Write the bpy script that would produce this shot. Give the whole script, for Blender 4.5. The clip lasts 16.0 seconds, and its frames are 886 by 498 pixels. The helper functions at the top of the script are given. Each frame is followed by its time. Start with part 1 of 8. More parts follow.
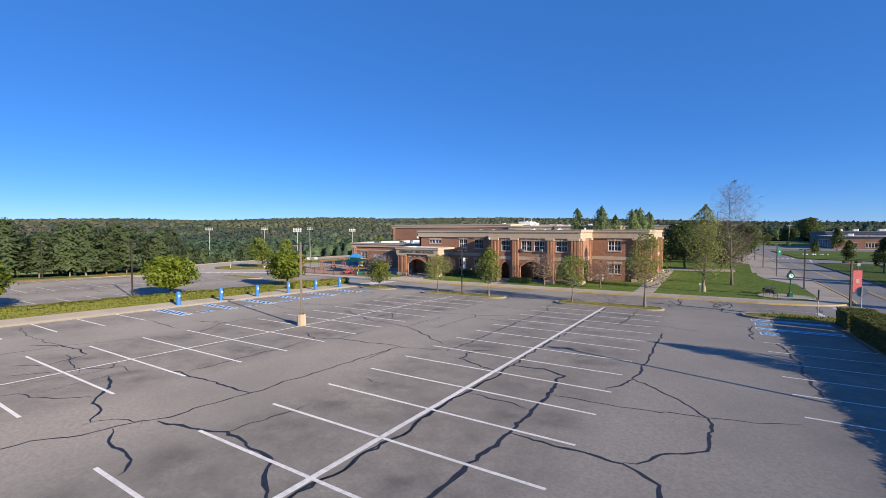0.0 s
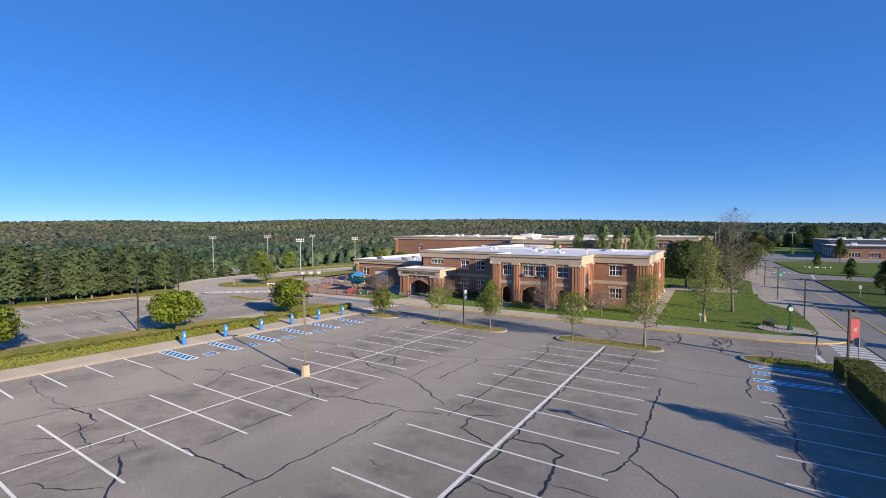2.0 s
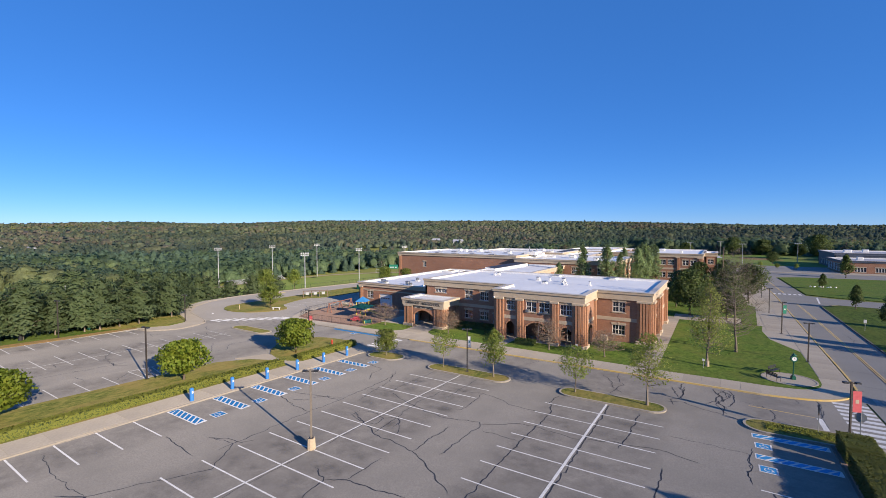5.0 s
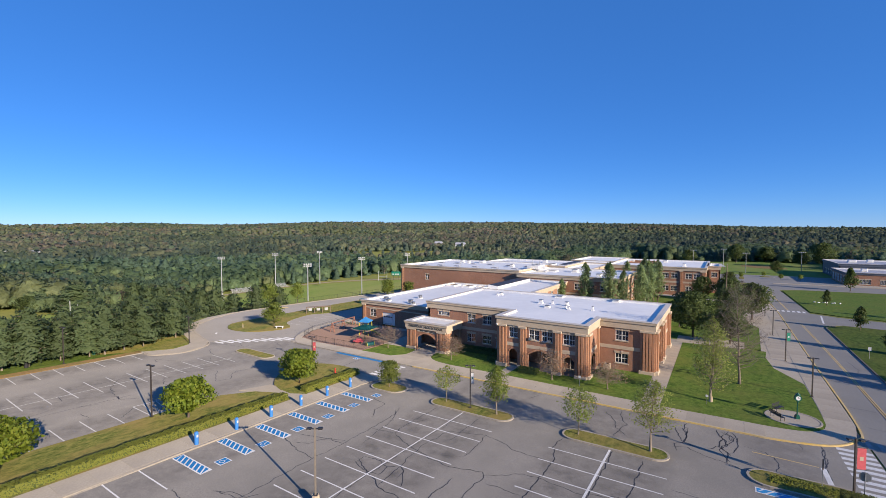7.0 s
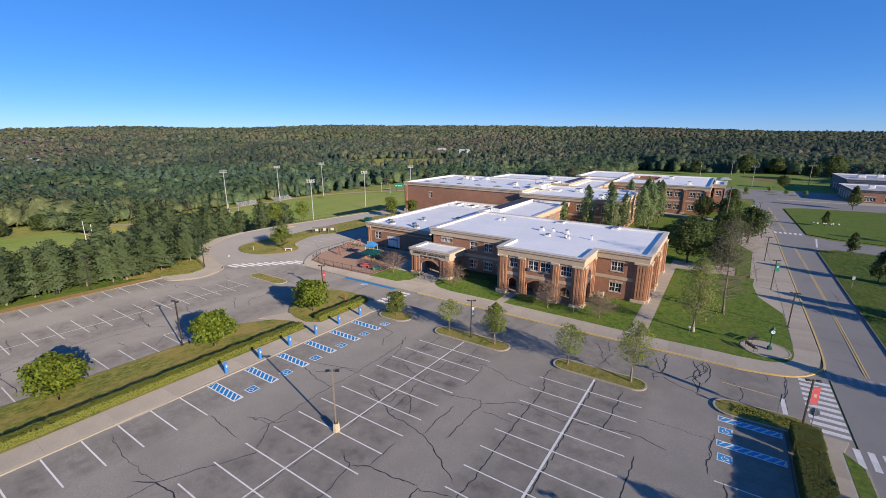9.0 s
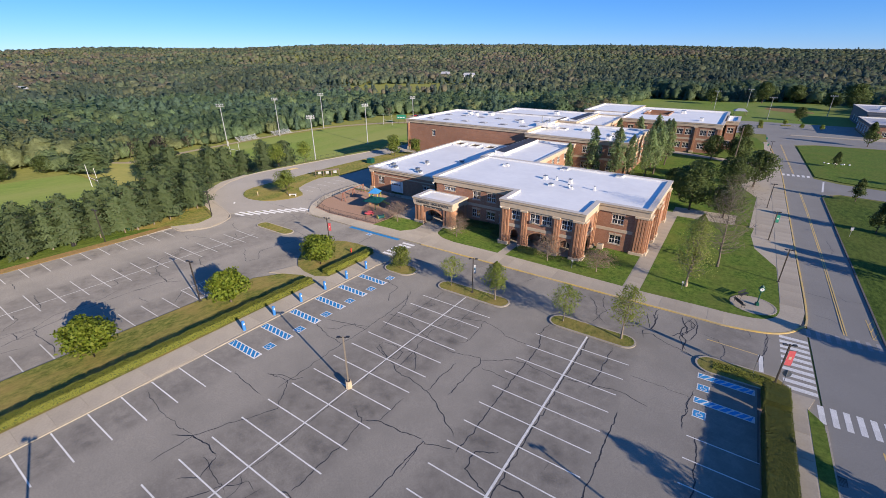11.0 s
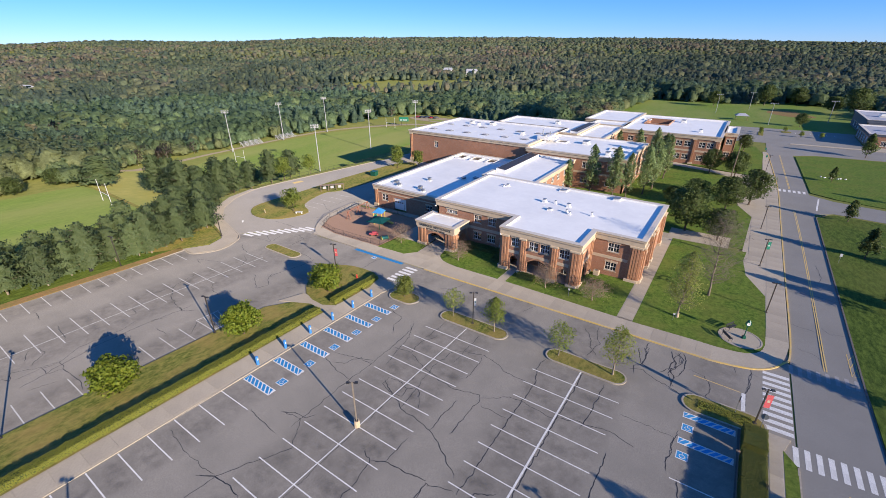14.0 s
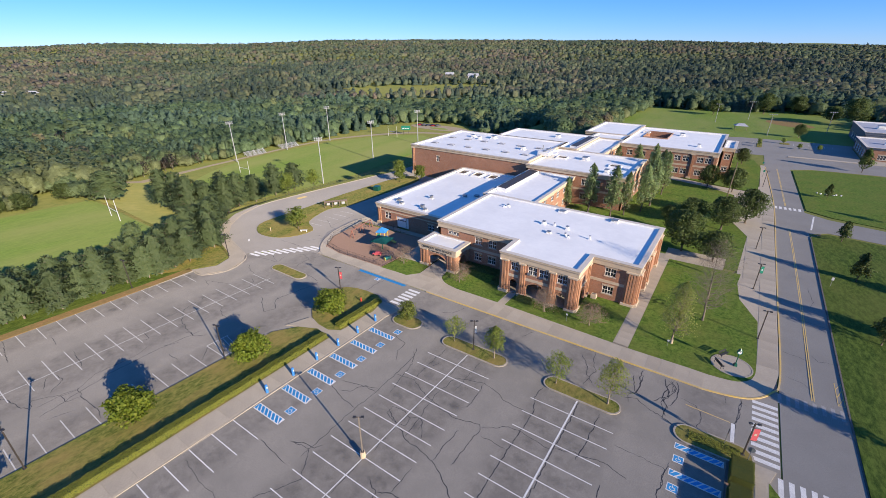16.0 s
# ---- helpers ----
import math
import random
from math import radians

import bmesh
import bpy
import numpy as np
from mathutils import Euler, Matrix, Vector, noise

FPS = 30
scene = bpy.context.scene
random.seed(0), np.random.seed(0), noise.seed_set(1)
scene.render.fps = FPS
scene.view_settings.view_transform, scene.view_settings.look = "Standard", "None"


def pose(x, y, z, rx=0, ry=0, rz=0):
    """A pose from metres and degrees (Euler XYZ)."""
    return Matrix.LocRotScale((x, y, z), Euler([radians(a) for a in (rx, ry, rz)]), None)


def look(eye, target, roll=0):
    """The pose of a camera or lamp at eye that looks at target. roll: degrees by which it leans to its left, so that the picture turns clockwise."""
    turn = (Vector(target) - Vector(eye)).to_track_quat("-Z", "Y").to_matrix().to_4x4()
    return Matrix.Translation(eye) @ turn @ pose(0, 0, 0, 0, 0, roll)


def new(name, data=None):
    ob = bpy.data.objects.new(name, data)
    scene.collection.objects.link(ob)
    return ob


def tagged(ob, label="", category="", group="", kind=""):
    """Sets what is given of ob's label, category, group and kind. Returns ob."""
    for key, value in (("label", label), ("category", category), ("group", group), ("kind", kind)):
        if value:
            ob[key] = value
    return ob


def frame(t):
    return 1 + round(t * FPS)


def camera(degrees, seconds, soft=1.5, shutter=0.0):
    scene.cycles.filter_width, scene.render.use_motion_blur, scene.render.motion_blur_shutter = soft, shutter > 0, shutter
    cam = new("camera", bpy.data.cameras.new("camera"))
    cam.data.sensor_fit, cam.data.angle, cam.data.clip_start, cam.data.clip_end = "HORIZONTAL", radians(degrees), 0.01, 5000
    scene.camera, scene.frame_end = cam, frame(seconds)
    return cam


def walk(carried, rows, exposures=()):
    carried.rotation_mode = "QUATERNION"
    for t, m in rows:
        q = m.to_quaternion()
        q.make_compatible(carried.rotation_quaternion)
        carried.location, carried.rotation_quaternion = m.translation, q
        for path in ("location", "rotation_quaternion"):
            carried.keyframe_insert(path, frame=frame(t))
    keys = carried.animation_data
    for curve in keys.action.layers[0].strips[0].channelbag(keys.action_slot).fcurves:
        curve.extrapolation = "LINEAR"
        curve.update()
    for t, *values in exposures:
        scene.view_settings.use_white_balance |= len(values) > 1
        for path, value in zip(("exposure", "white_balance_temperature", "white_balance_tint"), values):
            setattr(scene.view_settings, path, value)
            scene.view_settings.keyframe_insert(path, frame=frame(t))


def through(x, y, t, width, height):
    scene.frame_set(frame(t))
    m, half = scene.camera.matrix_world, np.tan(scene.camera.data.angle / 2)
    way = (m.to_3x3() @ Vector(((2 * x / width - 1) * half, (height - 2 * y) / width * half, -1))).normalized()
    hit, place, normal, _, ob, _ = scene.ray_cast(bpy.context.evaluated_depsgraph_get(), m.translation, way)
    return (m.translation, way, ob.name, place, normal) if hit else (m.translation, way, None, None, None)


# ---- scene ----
cam = camera(91.94, 16.0, 0.8)
ROWS = [
    (0.0, -0.957, 1.999, 7.564, 31.944, -2.444, 0.056),
    (0.5, -0.918, 1.924, 8.661, 32.039, -2.434, 0.069),
    (1.0, -0.869, 1.860, 9.662, 32.113, -2.405, 0.081),
    (1.5, -0.790, 1.815, 10.543, 32.188, -2.385, 0.093),
    (2.0, -0.711, 1.771, 11.400, 32.262, -2.365, 0.105),
    (2.5, -0.632, 1.727, 12.270, 32.357, -2.356, 0.118),
    (3.0, -0.564, 1.672, 13.179, 32.471, -2.366, 0.13),
    (3.5, -0.515, 1.608, 14.1, 32.566, -2.377, 0.142),
    (4.0, -0.549, 1.602, 15.002, 32.626, -2.361, 0.116),
    (6.5, -0.724, 1.573, 20.468, 32.989, -2.299, -0.016),
    (7.0, -0.758, 1.567, 21.505, 33.07, -2.293, -0.042),
    (7.5, -0.657, 1.407, 22.646, 33.155, -3.26, -0.059),
    (8.0, -0.556, 1.247, 23.815, 33.271, -5.866, -0.076),
    (8.5, -0.455, 1.087, 25.004, 33.386, -10.232, -0.092),
    (9.0, -0.354, 0.927, 26.131, 33.512, -14.929, -0.109),
    (9.5, -0.334, 0.96, 27.208, 33.624, -18.593, -0.069),
    (10.0, -0.314, 0.992, 28.292, 33.726, -21.347, -0.029),
    (12.5, -0.215, 1.155, 33.787, 34.196, -25.559, 0.169),
    (13.0, -0.196, 1.097, 34.906, 34.249, -25.509, 0.171),
    (13.5, -0.178, 1.04, 35.98, 34.262, -25.479, 0.172),
    (14.0, -0.159, 0.983, 37.05, 34.295, -25.459, 0.173),
    (14.5, -0.14, 0.925, 38.138, 34.317, -25.418, 0.174),
    (15.0, -0.122, 0.868, 39.333, 34.38, -25.388, 0.176),
    (15.5, -0.103, 0.81, 40.572, 34.443, -25.358, 0.177),
    (16.0, -0.084, 0.753, 41.843, 34.485, -25.328, 0.178),
]
walk(cam, [(t, pose(x, y, z, 90 + pitch, roll, yaw)) for t, x, y, z, yaw, pitch, roll in ROWS], [(0.0, 0.68, 6450.0, 14.0), (7.0, 0.68, 6450.0, 14.0), (9.0, 0.62, 6450.0, 14.0), (10.2, 0.68, 6450.0, 14.0), (12.5, 0.88, 6450.0, 14.0), (16.0, 0.9, 6450.0, 14.0)])

# ---- light: low morning sun from the right behind the camera, clear sky ----
SUN_UP, SUN_AZ = 19.0, 105.6          # degrees above the horizon; clockwise from +y
world = bpy.data.worlds.new("sky")
scene.world = world
world.use_nodes = True
wn = world.node_tree.nodes
sky = wn.new("ShaderNodeTexSky")
sky.sky_type, sky.sun_disc = "NISHITA", False
sky.sun_elevation, sky.sun_rotation = radians(SUN_UP), radians(SUN_AZ)
sky.air_density, sky.dust_density, sky.ozone_density, sky.altitude = 1.0, 0.1, 6.0, 3000
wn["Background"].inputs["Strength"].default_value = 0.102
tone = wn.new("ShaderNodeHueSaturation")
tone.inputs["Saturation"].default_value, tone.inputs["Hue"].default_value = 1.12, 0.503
world.node_tree.links.new(sky.outputs["Color"], tone.inputs["Color"])
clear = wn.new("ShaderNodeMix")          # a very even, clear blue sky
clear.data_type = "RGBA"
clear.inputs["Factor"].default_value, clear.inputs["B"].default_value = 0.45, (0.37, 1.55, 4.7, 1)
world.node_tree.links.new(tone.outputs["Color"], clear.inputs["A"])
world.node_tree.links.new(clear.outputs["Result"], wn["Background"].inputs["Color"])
sun_dir = Vector((math.sin(radians(SUN_AZ)) * math.cos(radians(SUN_UP)), math.cos(radians(SUN_AZ)) * math.cos(radians(SUN_UP)), math.sin(radians(SUN_UP))))
sun = new("sun", bpy.data.lights.new("sun", "SUN"))
sun.data.energy, sun.data.angle, sun.data.color = 4.8, radians(0.53), (1.0, 0.87, 0.68)
sun.matrix_world = look(sun_dir * 50, (0, 0, 0))



# ---- the lie of the land ----
def low(x, y):
    """The sports ground lies lower: a bank falls away beyond the driveway."""
    e = float(np.interp(y, (40, 60, 80, 99, 117, 150, 215), (-103, -113, -115, -112.2, -109, -104.5, -101)))
    s = min(max((e - x) / 22, 0.0), 1.0)
    return -float(np.interp(y, (45, 75), (3.5, 9.5))) * s * s * (3 - 2 * s) * (1 - min(max((math.hypot(x, y) - 600) / 600, 0.0), 1.0))


def G(x, y):
    """Height of the ground: the paving falls gently towards the school."""
    return 0.45 + 0.0122 * (min(max(x, -70.0), 22.0) + 22) - 0.0301 * (min(max(y, -20.0), 64.0) - 30) + (low(x, y) if x < -100 else 0.0)


def slope(x, y):
    return (0.0122 if -70 < x < 22 else 0.0), (-0.0301 if -20 < y < 64 else 0.0)


def hills(x, y):
    r = math.hypot(x, y)
    s = min(max((r - 420) / 1750, 0.0), 1.0)
    s = s * s * (3 - 2 * s)
    lumps = noise.noise(Vector((x / 520, y / 520, 3.1))) * 16 * s + noise.noise(Vector((x / 1300, y / 1300, 7.7))) * 12 * s + noise.noise(Vector((x / 240, y / 240, 5.5))) * 5 * min(1.0, max(0.0, (r - 440) / 300))
    az = math.degrees(math.atan2(-x, y))
    ends = 0.35 * min(max((az - 48) / 30, 0.0), 1.0) + 0.35 * min(max((12 - az) / 25, 0.0), 1.0)
    return 54 * s * (1 - ends) + lumps


# ---- materials ----
def mat(name, c1, c2=None, scale=3.0, rough=0.85, metal=0.0, bump=0.0, big=None, big_scale=0.15, big_amount=0.5, rand=0.0, detail=6.0, stretch=(1, 1, 1), spec=0.4, grain=0.65, span=0.18):
    """Two-scale procedural surface: c1 to c2 by fine noise, and towards big by broad noise; rand varies each piece."""
    m = bpy.data.materials.new(name)
    m.use_nodes = True
    nt = m.node_tree
    n, ln = nt.nodes, nt.links
    b = n["Principled BSDF"]
    b.inputs["Roughness"].default_value, b.inputs["Metallic"].default_value = rough, metal
    b.inputs["Specular IOR Level"].default_value = spec
    b.inputs["Diffuse Roughness"].default_value = 0.4 if rough > 0.75 else 0.0
    c2 = c2 or tuple(v * 0.75 for v in c1)
    co = n.new("ShaderNodeTexCoord")
    mp = n.new("ShaderNodeMapping")
    mp.inputs["Scale"].default_value = stretch
    ln.new(co.outputs["Object"], mp.inputs["Vector"])
    fine = n.new("ShaderNodeTexNoise")
    fine.inputs["Scale"].default_value, fine.inputs["Detail"].default_value, fine.inputs["Roughness"].default_value = scale, detail, grain
    ln.new(mp.outputs["Vector"], fine.inputs["Vector"])
    ramp = n.new("ShaderNodeValToRGB")
    ramp.color_ramp.elements[0].position, ramp.color_ramp.elements[1].position = 0.5 - span, 0.5 + span
    ramp.color_ramp.elements[0].color, ramp.color_ramp.elements[1].color = (*c1, 1), (*c2, 1)
    ln.new(fine.outputs["Fac"], ramp.inputs["Fac"])
    col = ramp.outputs["Color"]
    if big:
        broad = n.new("ShaderNodeTexNoise")
        broad.inputs["Scale"].default_value, broad.inputs["Detail"].default_value, broad.inputs["Roughness"].default_value = big_scale, 9.0, 0.62
        ln.new(mp.outputs["Vector"], broad.inputs["Vector"])
        r2 = n.new("ShaderNodeMapRange")
        r2.inputs["From Min"].default_value, r2.inputs["From Max"].default_value, r2.inputs["To Max"].default_value = 0.42, 0.68, big_amount
        ln.new(broad.outputs["Fac"], r2.inputs["Value"])
        mix = n.new("ShaderNodeMix")
        mix.data_type = "RGBA"
        ln.new(r2.outputs["Result"], mix.inputs["Factor"])
        ln.new(col, mix.inputs["A"])
        mix.inputs["B"].default_value = (*big, 1)
        col = mix.outputs["Result"]
    if rand:
        inf = n.new("ShaderNodeObjectInfo")
        r3 = n.new("ShaderNodeMapRange")
        r3.inputs["To Min"].default_value, r3.inputs["To Max"].default_value = 1 - rand, 1 + rand
        ln.new(inf.outputs["Random"], r3.inputs["Value"])
        hs = n.new("ShaderNodeHueSaturation")
        ln.new(r3.outputs["Result"], hs.inputs["Value"])
        ln.new(col, hs.inputs["Color"])
        col = hs.outputs["Color"]
    ln.new(col, b.inputs["Base Color"])
    if bump:
        bp = n.new("ShaderNodeBump")
        bp.inputs["Strength"].default_value, bp.inputs["Distance"].default_value = bump, 0.03
        ln.new(fine.outputs["Fac"], bp.inputs["Height"])
        ln.new(bp.outputs["Normal"], b.inputs["Normal"])
    return m


def brick_mat(name, c1, c2, mortar):
    """Brick courses at true size on walls along x or y."""
    m = mat(name, c1, c2, 2.0, 0.85)
    nt = m.node_tree
    n, ln = nt.nodes, nt.links
    co = n.new("ShaderNodeTexCoord")
    sep, com, add = n.new("ShaderNodeSeparateXYZ"), n.new("ShaderNodeCombineXYZ"), n.new("ShaderNodeMath")
    ln.new(co.outputs["Object"], sep.inputs[0])
    ln.new(sep.outputs["X"], add.inputs[0])
    ln.new(sep.outputs["Y"], add.inputs[1])
    ln.new(add.outputs[0], com.inputs["X"])
    ln.new(sep.outputs["Z"], com.inputs["Y"])
    br = n.new("ShaderNodeTexBrick")
    br.inputs["Scale"].default_value, br.inputs["Brick Width"].default_value, br.inputs["Row Height"].default_value = 1.0, 0.30, 0.10
    br.inputs["Mortar Size"].default_value = 0.008
    br.inputs["Color1"].default_value, br.inputs["Color2"].default_value, br.inputs["Mortar"].default_value = (*c1, 1), (*c2, 1), (*mortar, 1)
    ln.new(com.outputs[0], br.inputs["Vector"])
    no = n.new("ShaderNodeTexNoise")
    no.inputs["Scale"].default_value, no.inputs["Detail"].default_value = 0.6, 5.0
    ln.new(co.outputs["Object"], no.inputs["Vector"])
    mr = n.new("ShaderNodeMapRange")
    mr.inputs["To Min"].default_value, mr.inputs["To Max"].default_value = 0.75, 1.2
    ln.new(no.outputs["Fac"], mr.inputs["Value"])
    hs = n.new("ShaderNodeHueSaturation")
    ln.new(mr.outputs["Result"], hs.inputs["Value"])
    ln.new(br.outputs["Color"], hs.inputs["Color"])
    b = n["Principled BSDF"]
    ln.new(hs.outputs["Color"], b.inputs["Base Color"])
    bp = n.new("ShaderNodeBump")
    bp.inputs["Strength"].default_value, bp.inputs["Distance"].default_value = 0.4, 0.01
    bp.invert = True
    ln.new(br.outputs["Fac"], bp.inputs["Height"])
    ln.new(bp.outputs["Normal"], b.inputs["Normal"])
    return m


def leaf_mat(name, cols, rough=0.6, tinted=False, through=0.25):
    """Foliage: each leaf clump takes its own shade; light shines through a little."""
    m = bpy.data.materials.new(name)
    m.use_nodes = True
    nt = m.node_tree
    n, ln = nt.nodes, nt.links
    b = n["Principled BSDF"]
    b.inputs["Roughness"].default_value, b.inputs["Specular IOR Level"].default_value = rough, 0.25
    geo = n.new("ShaderNodeNewGeometry")
    ramp = n.new("ShaderNodeValToRGB")
    el = ramp.color_ramp.elements
    while len(el) < len(cols):
        el.new(0.5)
    for i, c in enumerate(cols):
        el[i].position, el[i].color = i / max(1, len(cols) - 1), (*c, 1)
    ln.new(geo.outputs["Random Per Island"], ramp.inputs["Fac"])
    col = ramp.outputs["Color"]
    if tinted:
        at = n.new("ShaderNodeAttribute")
        at.attribute_name = "tint"
        mx = n.new("ShaderNodeMix")
        mx.data_type, mx.blend_type = "RGBA", "MULTIPLY"
        mx.inputs["Factor"].default_value = 1.0
        ln.new(col, mx.inputs["A"])
        ln.new(at.outputs["Color"], mx.inputs["B"])
        geo2, leafy, spread, hs = n.new("ShaderNodeNewGeometry"), n.new("ShaderNodeTexNoise"), n.new("ShaderNodeMapRange"), n.new("ShaderNodeHueSaturation")
        leafy.inputs["Scale"].default_value, leafy.inputs["Detail"].default_value, leafy.inputs["Roughness"].default_value = 0.9, 8.0, 0.75
        spread.inputs["From Min"].default_value, spread.inputs["From Max"].default_value, spread.inputs["To Min"].default_value, spread.inputs["To Max"].default_value = 0.34, 0.66, 0.68, 1.32
        ln.new(geo2.outputs["Position"], leafy.inputs["Vector"])
        ln.new(leafy.outputs["Fac"], spread.inputs["Value"])
        ln.new(spread.outputs["Result"], hs.inputs["Value"])
        ln.new(mx.outputs["Result"], hs.inputs["Color"])
        col = hs.outputs["Color"]
        rough_leaf = n.new("ShaderNodeBump")
        rough_leaf.inputs["Strength"].default_value, rough_leaf.inputs["Distance"].default_value = 0.9, 0.35
        ln.new(leafy.outputs["Fac"], rough_leaf.inputs["Height"])
        ln.new(rough_leaf.outputs["Normal"], b.inputs["Normal"])
    else:
        inf = n.new("ShaderNodeObjectInfo")
        r3 = n.new("ShaderNodeMapRange")
        r3.inputs["To Min"].default_value, r3.inputs["To Max"].default_value = 0.8, 1.2
        ln.new(inf.outputs["Random"], r3.inputs["Value"])
        hs = n.new("ShaderNodeHueSaturation")
        ln.new(r3.outputs["Result"], hs.inputs["Value"])
        ln.new(col, hs.inputs["Color"])
        col = hs.outputs["Color"]
    ln.new(col, b.inputs["Base Color"])
    tr = n.new("ShaderNodeBsdfTranslucent")
    ln.new(col, tr.inputs["Color"])
    ms = n.new("ShaderNodeMixShader")
    ms.inputs["Fac"].default_value = through
    ln.new(b.outputs[0], ms.inputs[1])
    ln.new(tr.outputs[0], ms.inputs[2])
    ln.new(ms.outputs[0], n["Material Output"].inputs["Surface"])
    return m


M = {}
M["asphalt"] = mat("asphalt", (0.292, 0.268, 0.230), (0.192, 0.175, 0.150), 9.0, 0.92, bump=0.3, big=(0.175, 0.162, 0.140), big_scale=0.14, big_amount=0.7, detail=10.0, grain=0.72, span=0.17)
def tread(m, rows, dark):
    """Rows of stalls, grimy with tyre dust and drips, along strips of the plan."""
    n, ln = m.node_tree.nodes, m.node_tree.links
    b = n["Principled BSDF"]
    col = b.inputs["Base Color"].links[0].from_socket
    co, sep, no = n.new("ShaderNodeTexCoord"), n.new("ShaderNodeSeparateXYZ"), n.new("ShaderNodeTexNoise")
    ln.new(co.outputs["Object"], sep.inputs[0])
    ln.new(co.outputs["Object"], no.inputs["Vector"])
    no.inputs["Scale"].default_value, no.inputs["Detail"].default_value, no.inputs["Roughness"].default_value = 0.75, 8.0, 0.72
    total = None
    for x, half in rows:
        fall = n.new("ShaderNodeMapRange")
        off, size = n.new("ShaderNodeMath"), n.new("ShaderNodeMath")
        off.operation, size.operation = "SUBTRACT", "ABSOLUTE"
        off.inputs[1].default_value = x
        ln.new(sep.outputs["X"], off.inputs[0])
        ln.new(off.outputs[0], size.inputs[0])
        fall.inputs["From Min"].default_value, fall.inputs["From Max"].default_value = half + 0.8, half - 0.8
        ln.new(size.outputs[0], fall.inputs["Value"])
        if total is None:
            total = fall.outputs["Result"]
        else:
            more = n.new("ShaderNodeMath")
            more.operation = "MAXIMUM"
            ln.new(total, more.inputs[0])
            ln.new(fall.outputs["Result"], more.inputs[1])
            total = more.outputs[0]
    grime, amount, mix = n.new("ShaderNodeMapRange"), n.new("ShaderNodeMath"), n.new("ShaderNodeMix")
    grime.inputs["From Min"].default_value, grime.inputs["From Max"].default_value, grime.inputs["To Min"].default_value, grime.inputs["To Max"].default_value = 0.38, 0.66, 0.12, 0.75
    ln.new(no.outputs["Fac"], grime.inputs["Value"])
    amount.operation = "MULTIPLY"
    ln.new(grime.outputs["Result"], amount.inputs[0])
    ln.new(total, amount.inputs[1])
    mix.data_type = "RGBA"
    ln.new(amount.outputs[0], mix.inputs["Factor"])
    ln.new(col, mix.inputs["A"])
    mix.inputs["B"].default_value = (*dark, 1)
    ln.new(mix.outputs["Result"], b.inputs["Base Color"])


tread(M["asphalt"], ((-26.2, 5.2), (-9.5, 5.2), (-40.6, 2.4), (4.6, 2.4), (-71.5, 4.8), (-85.1, 2.3), (-58.0, 2.3)), (0.128, 0.116, 0.102))
M["road"] = mat("road_asphalt", (0.245, 0.236, 0.218), (0.170, 0.163, 0.150), 12.0, 0.92, bump=0.25, big=(0.165, 0.157, 0.145), big_scale=0.12, big_amount=0.6, detail=9.0)
M["drive"] = mat("driveway_asphalt", (0.315, 0.288, 0.250), (0.235, 0.215, 0.188), 12.0, 0.92, bump=0.25, big=(0.215, 0.197, 0.172), big_scale=0.12, big_amount=0.6, detail=9.0)
M["tar"] = mat("crack_sealer", (0.022, 0.022, 0.024), (0.035, 0.035, 0.037), 6.0, 0.6)
M["slate"] = mat("slate_cladding", (0.085, 0.10, 0.13), (0.065, 0.078, 0.10), 1.5, 0.6)


def stain_mat():
    """A soft-edged oily patch that thins out towards its rim."""
    m = mat("oil_stain", (0.05, 0.046, 0.044), (0.07, 0.065, 0.062), 3.0, 0.7)
    n, ln = m.node_tree.nodes, m.node_tree.links
    co, ln2, no = n.new("ShaderNodeTexCoord"), n.new("ShaderNodeVectorMath"), n.new("ShaderNodeTexNoise")
    ln2.operation = "LENGTH"
    ln.new(co.outputs["Object"], ln2.inputs[0])
    no.inputs["Scale"].default_value, no.inputs["Detail"].default_value = 0.9, 5.0
    geo = n.new("ShaderNodeNewGeometry")
    ln.new(geo.outputs["Position"], no.inputs["Vector"])
    rim = n.new("ShaderNodeMapRange")
    rim.inputs["From Min"].default_value, rim.inputs["From Max"].default_value = 1.0, 0.35
    ln.new(ln2.outputs["Value"], rim.inputs["Value"])
    patchy = n.new("ShaderNodeMapRange")
    patchy.inputs["From Min"].default_value, patchy.inputs["From Max"].default_value, patchy.inputs["To Max"].default_value = 0.40, 0.74, 0.26
    ln.new(no.outputs["Fac"], patchy.inputs["Value"])
    mul = n.new("ShaderNodeMath")
    mul.operation = "MULTIPLY"
    ln.new(rim.outputs["Result"], mul.inputs[0])
    ln.new(patchy.outputs["Result"], mul.inputs[1])
    clear, mix = n.new("ShaderNodeBsdfTransparent"), n.new("ShaderNodeMixShader")
    ln.new(mul.outputs[0], mix.inputs["Fac"])
    ln.new(clear.outputs[0], mix.inputs[1])
    ln.new(n["Principled BSDF"].outputs[0], mix.inputs[2])
    ln.new(mix.outputs[0], n["Material Output"].inputs["Surface"])
    return m


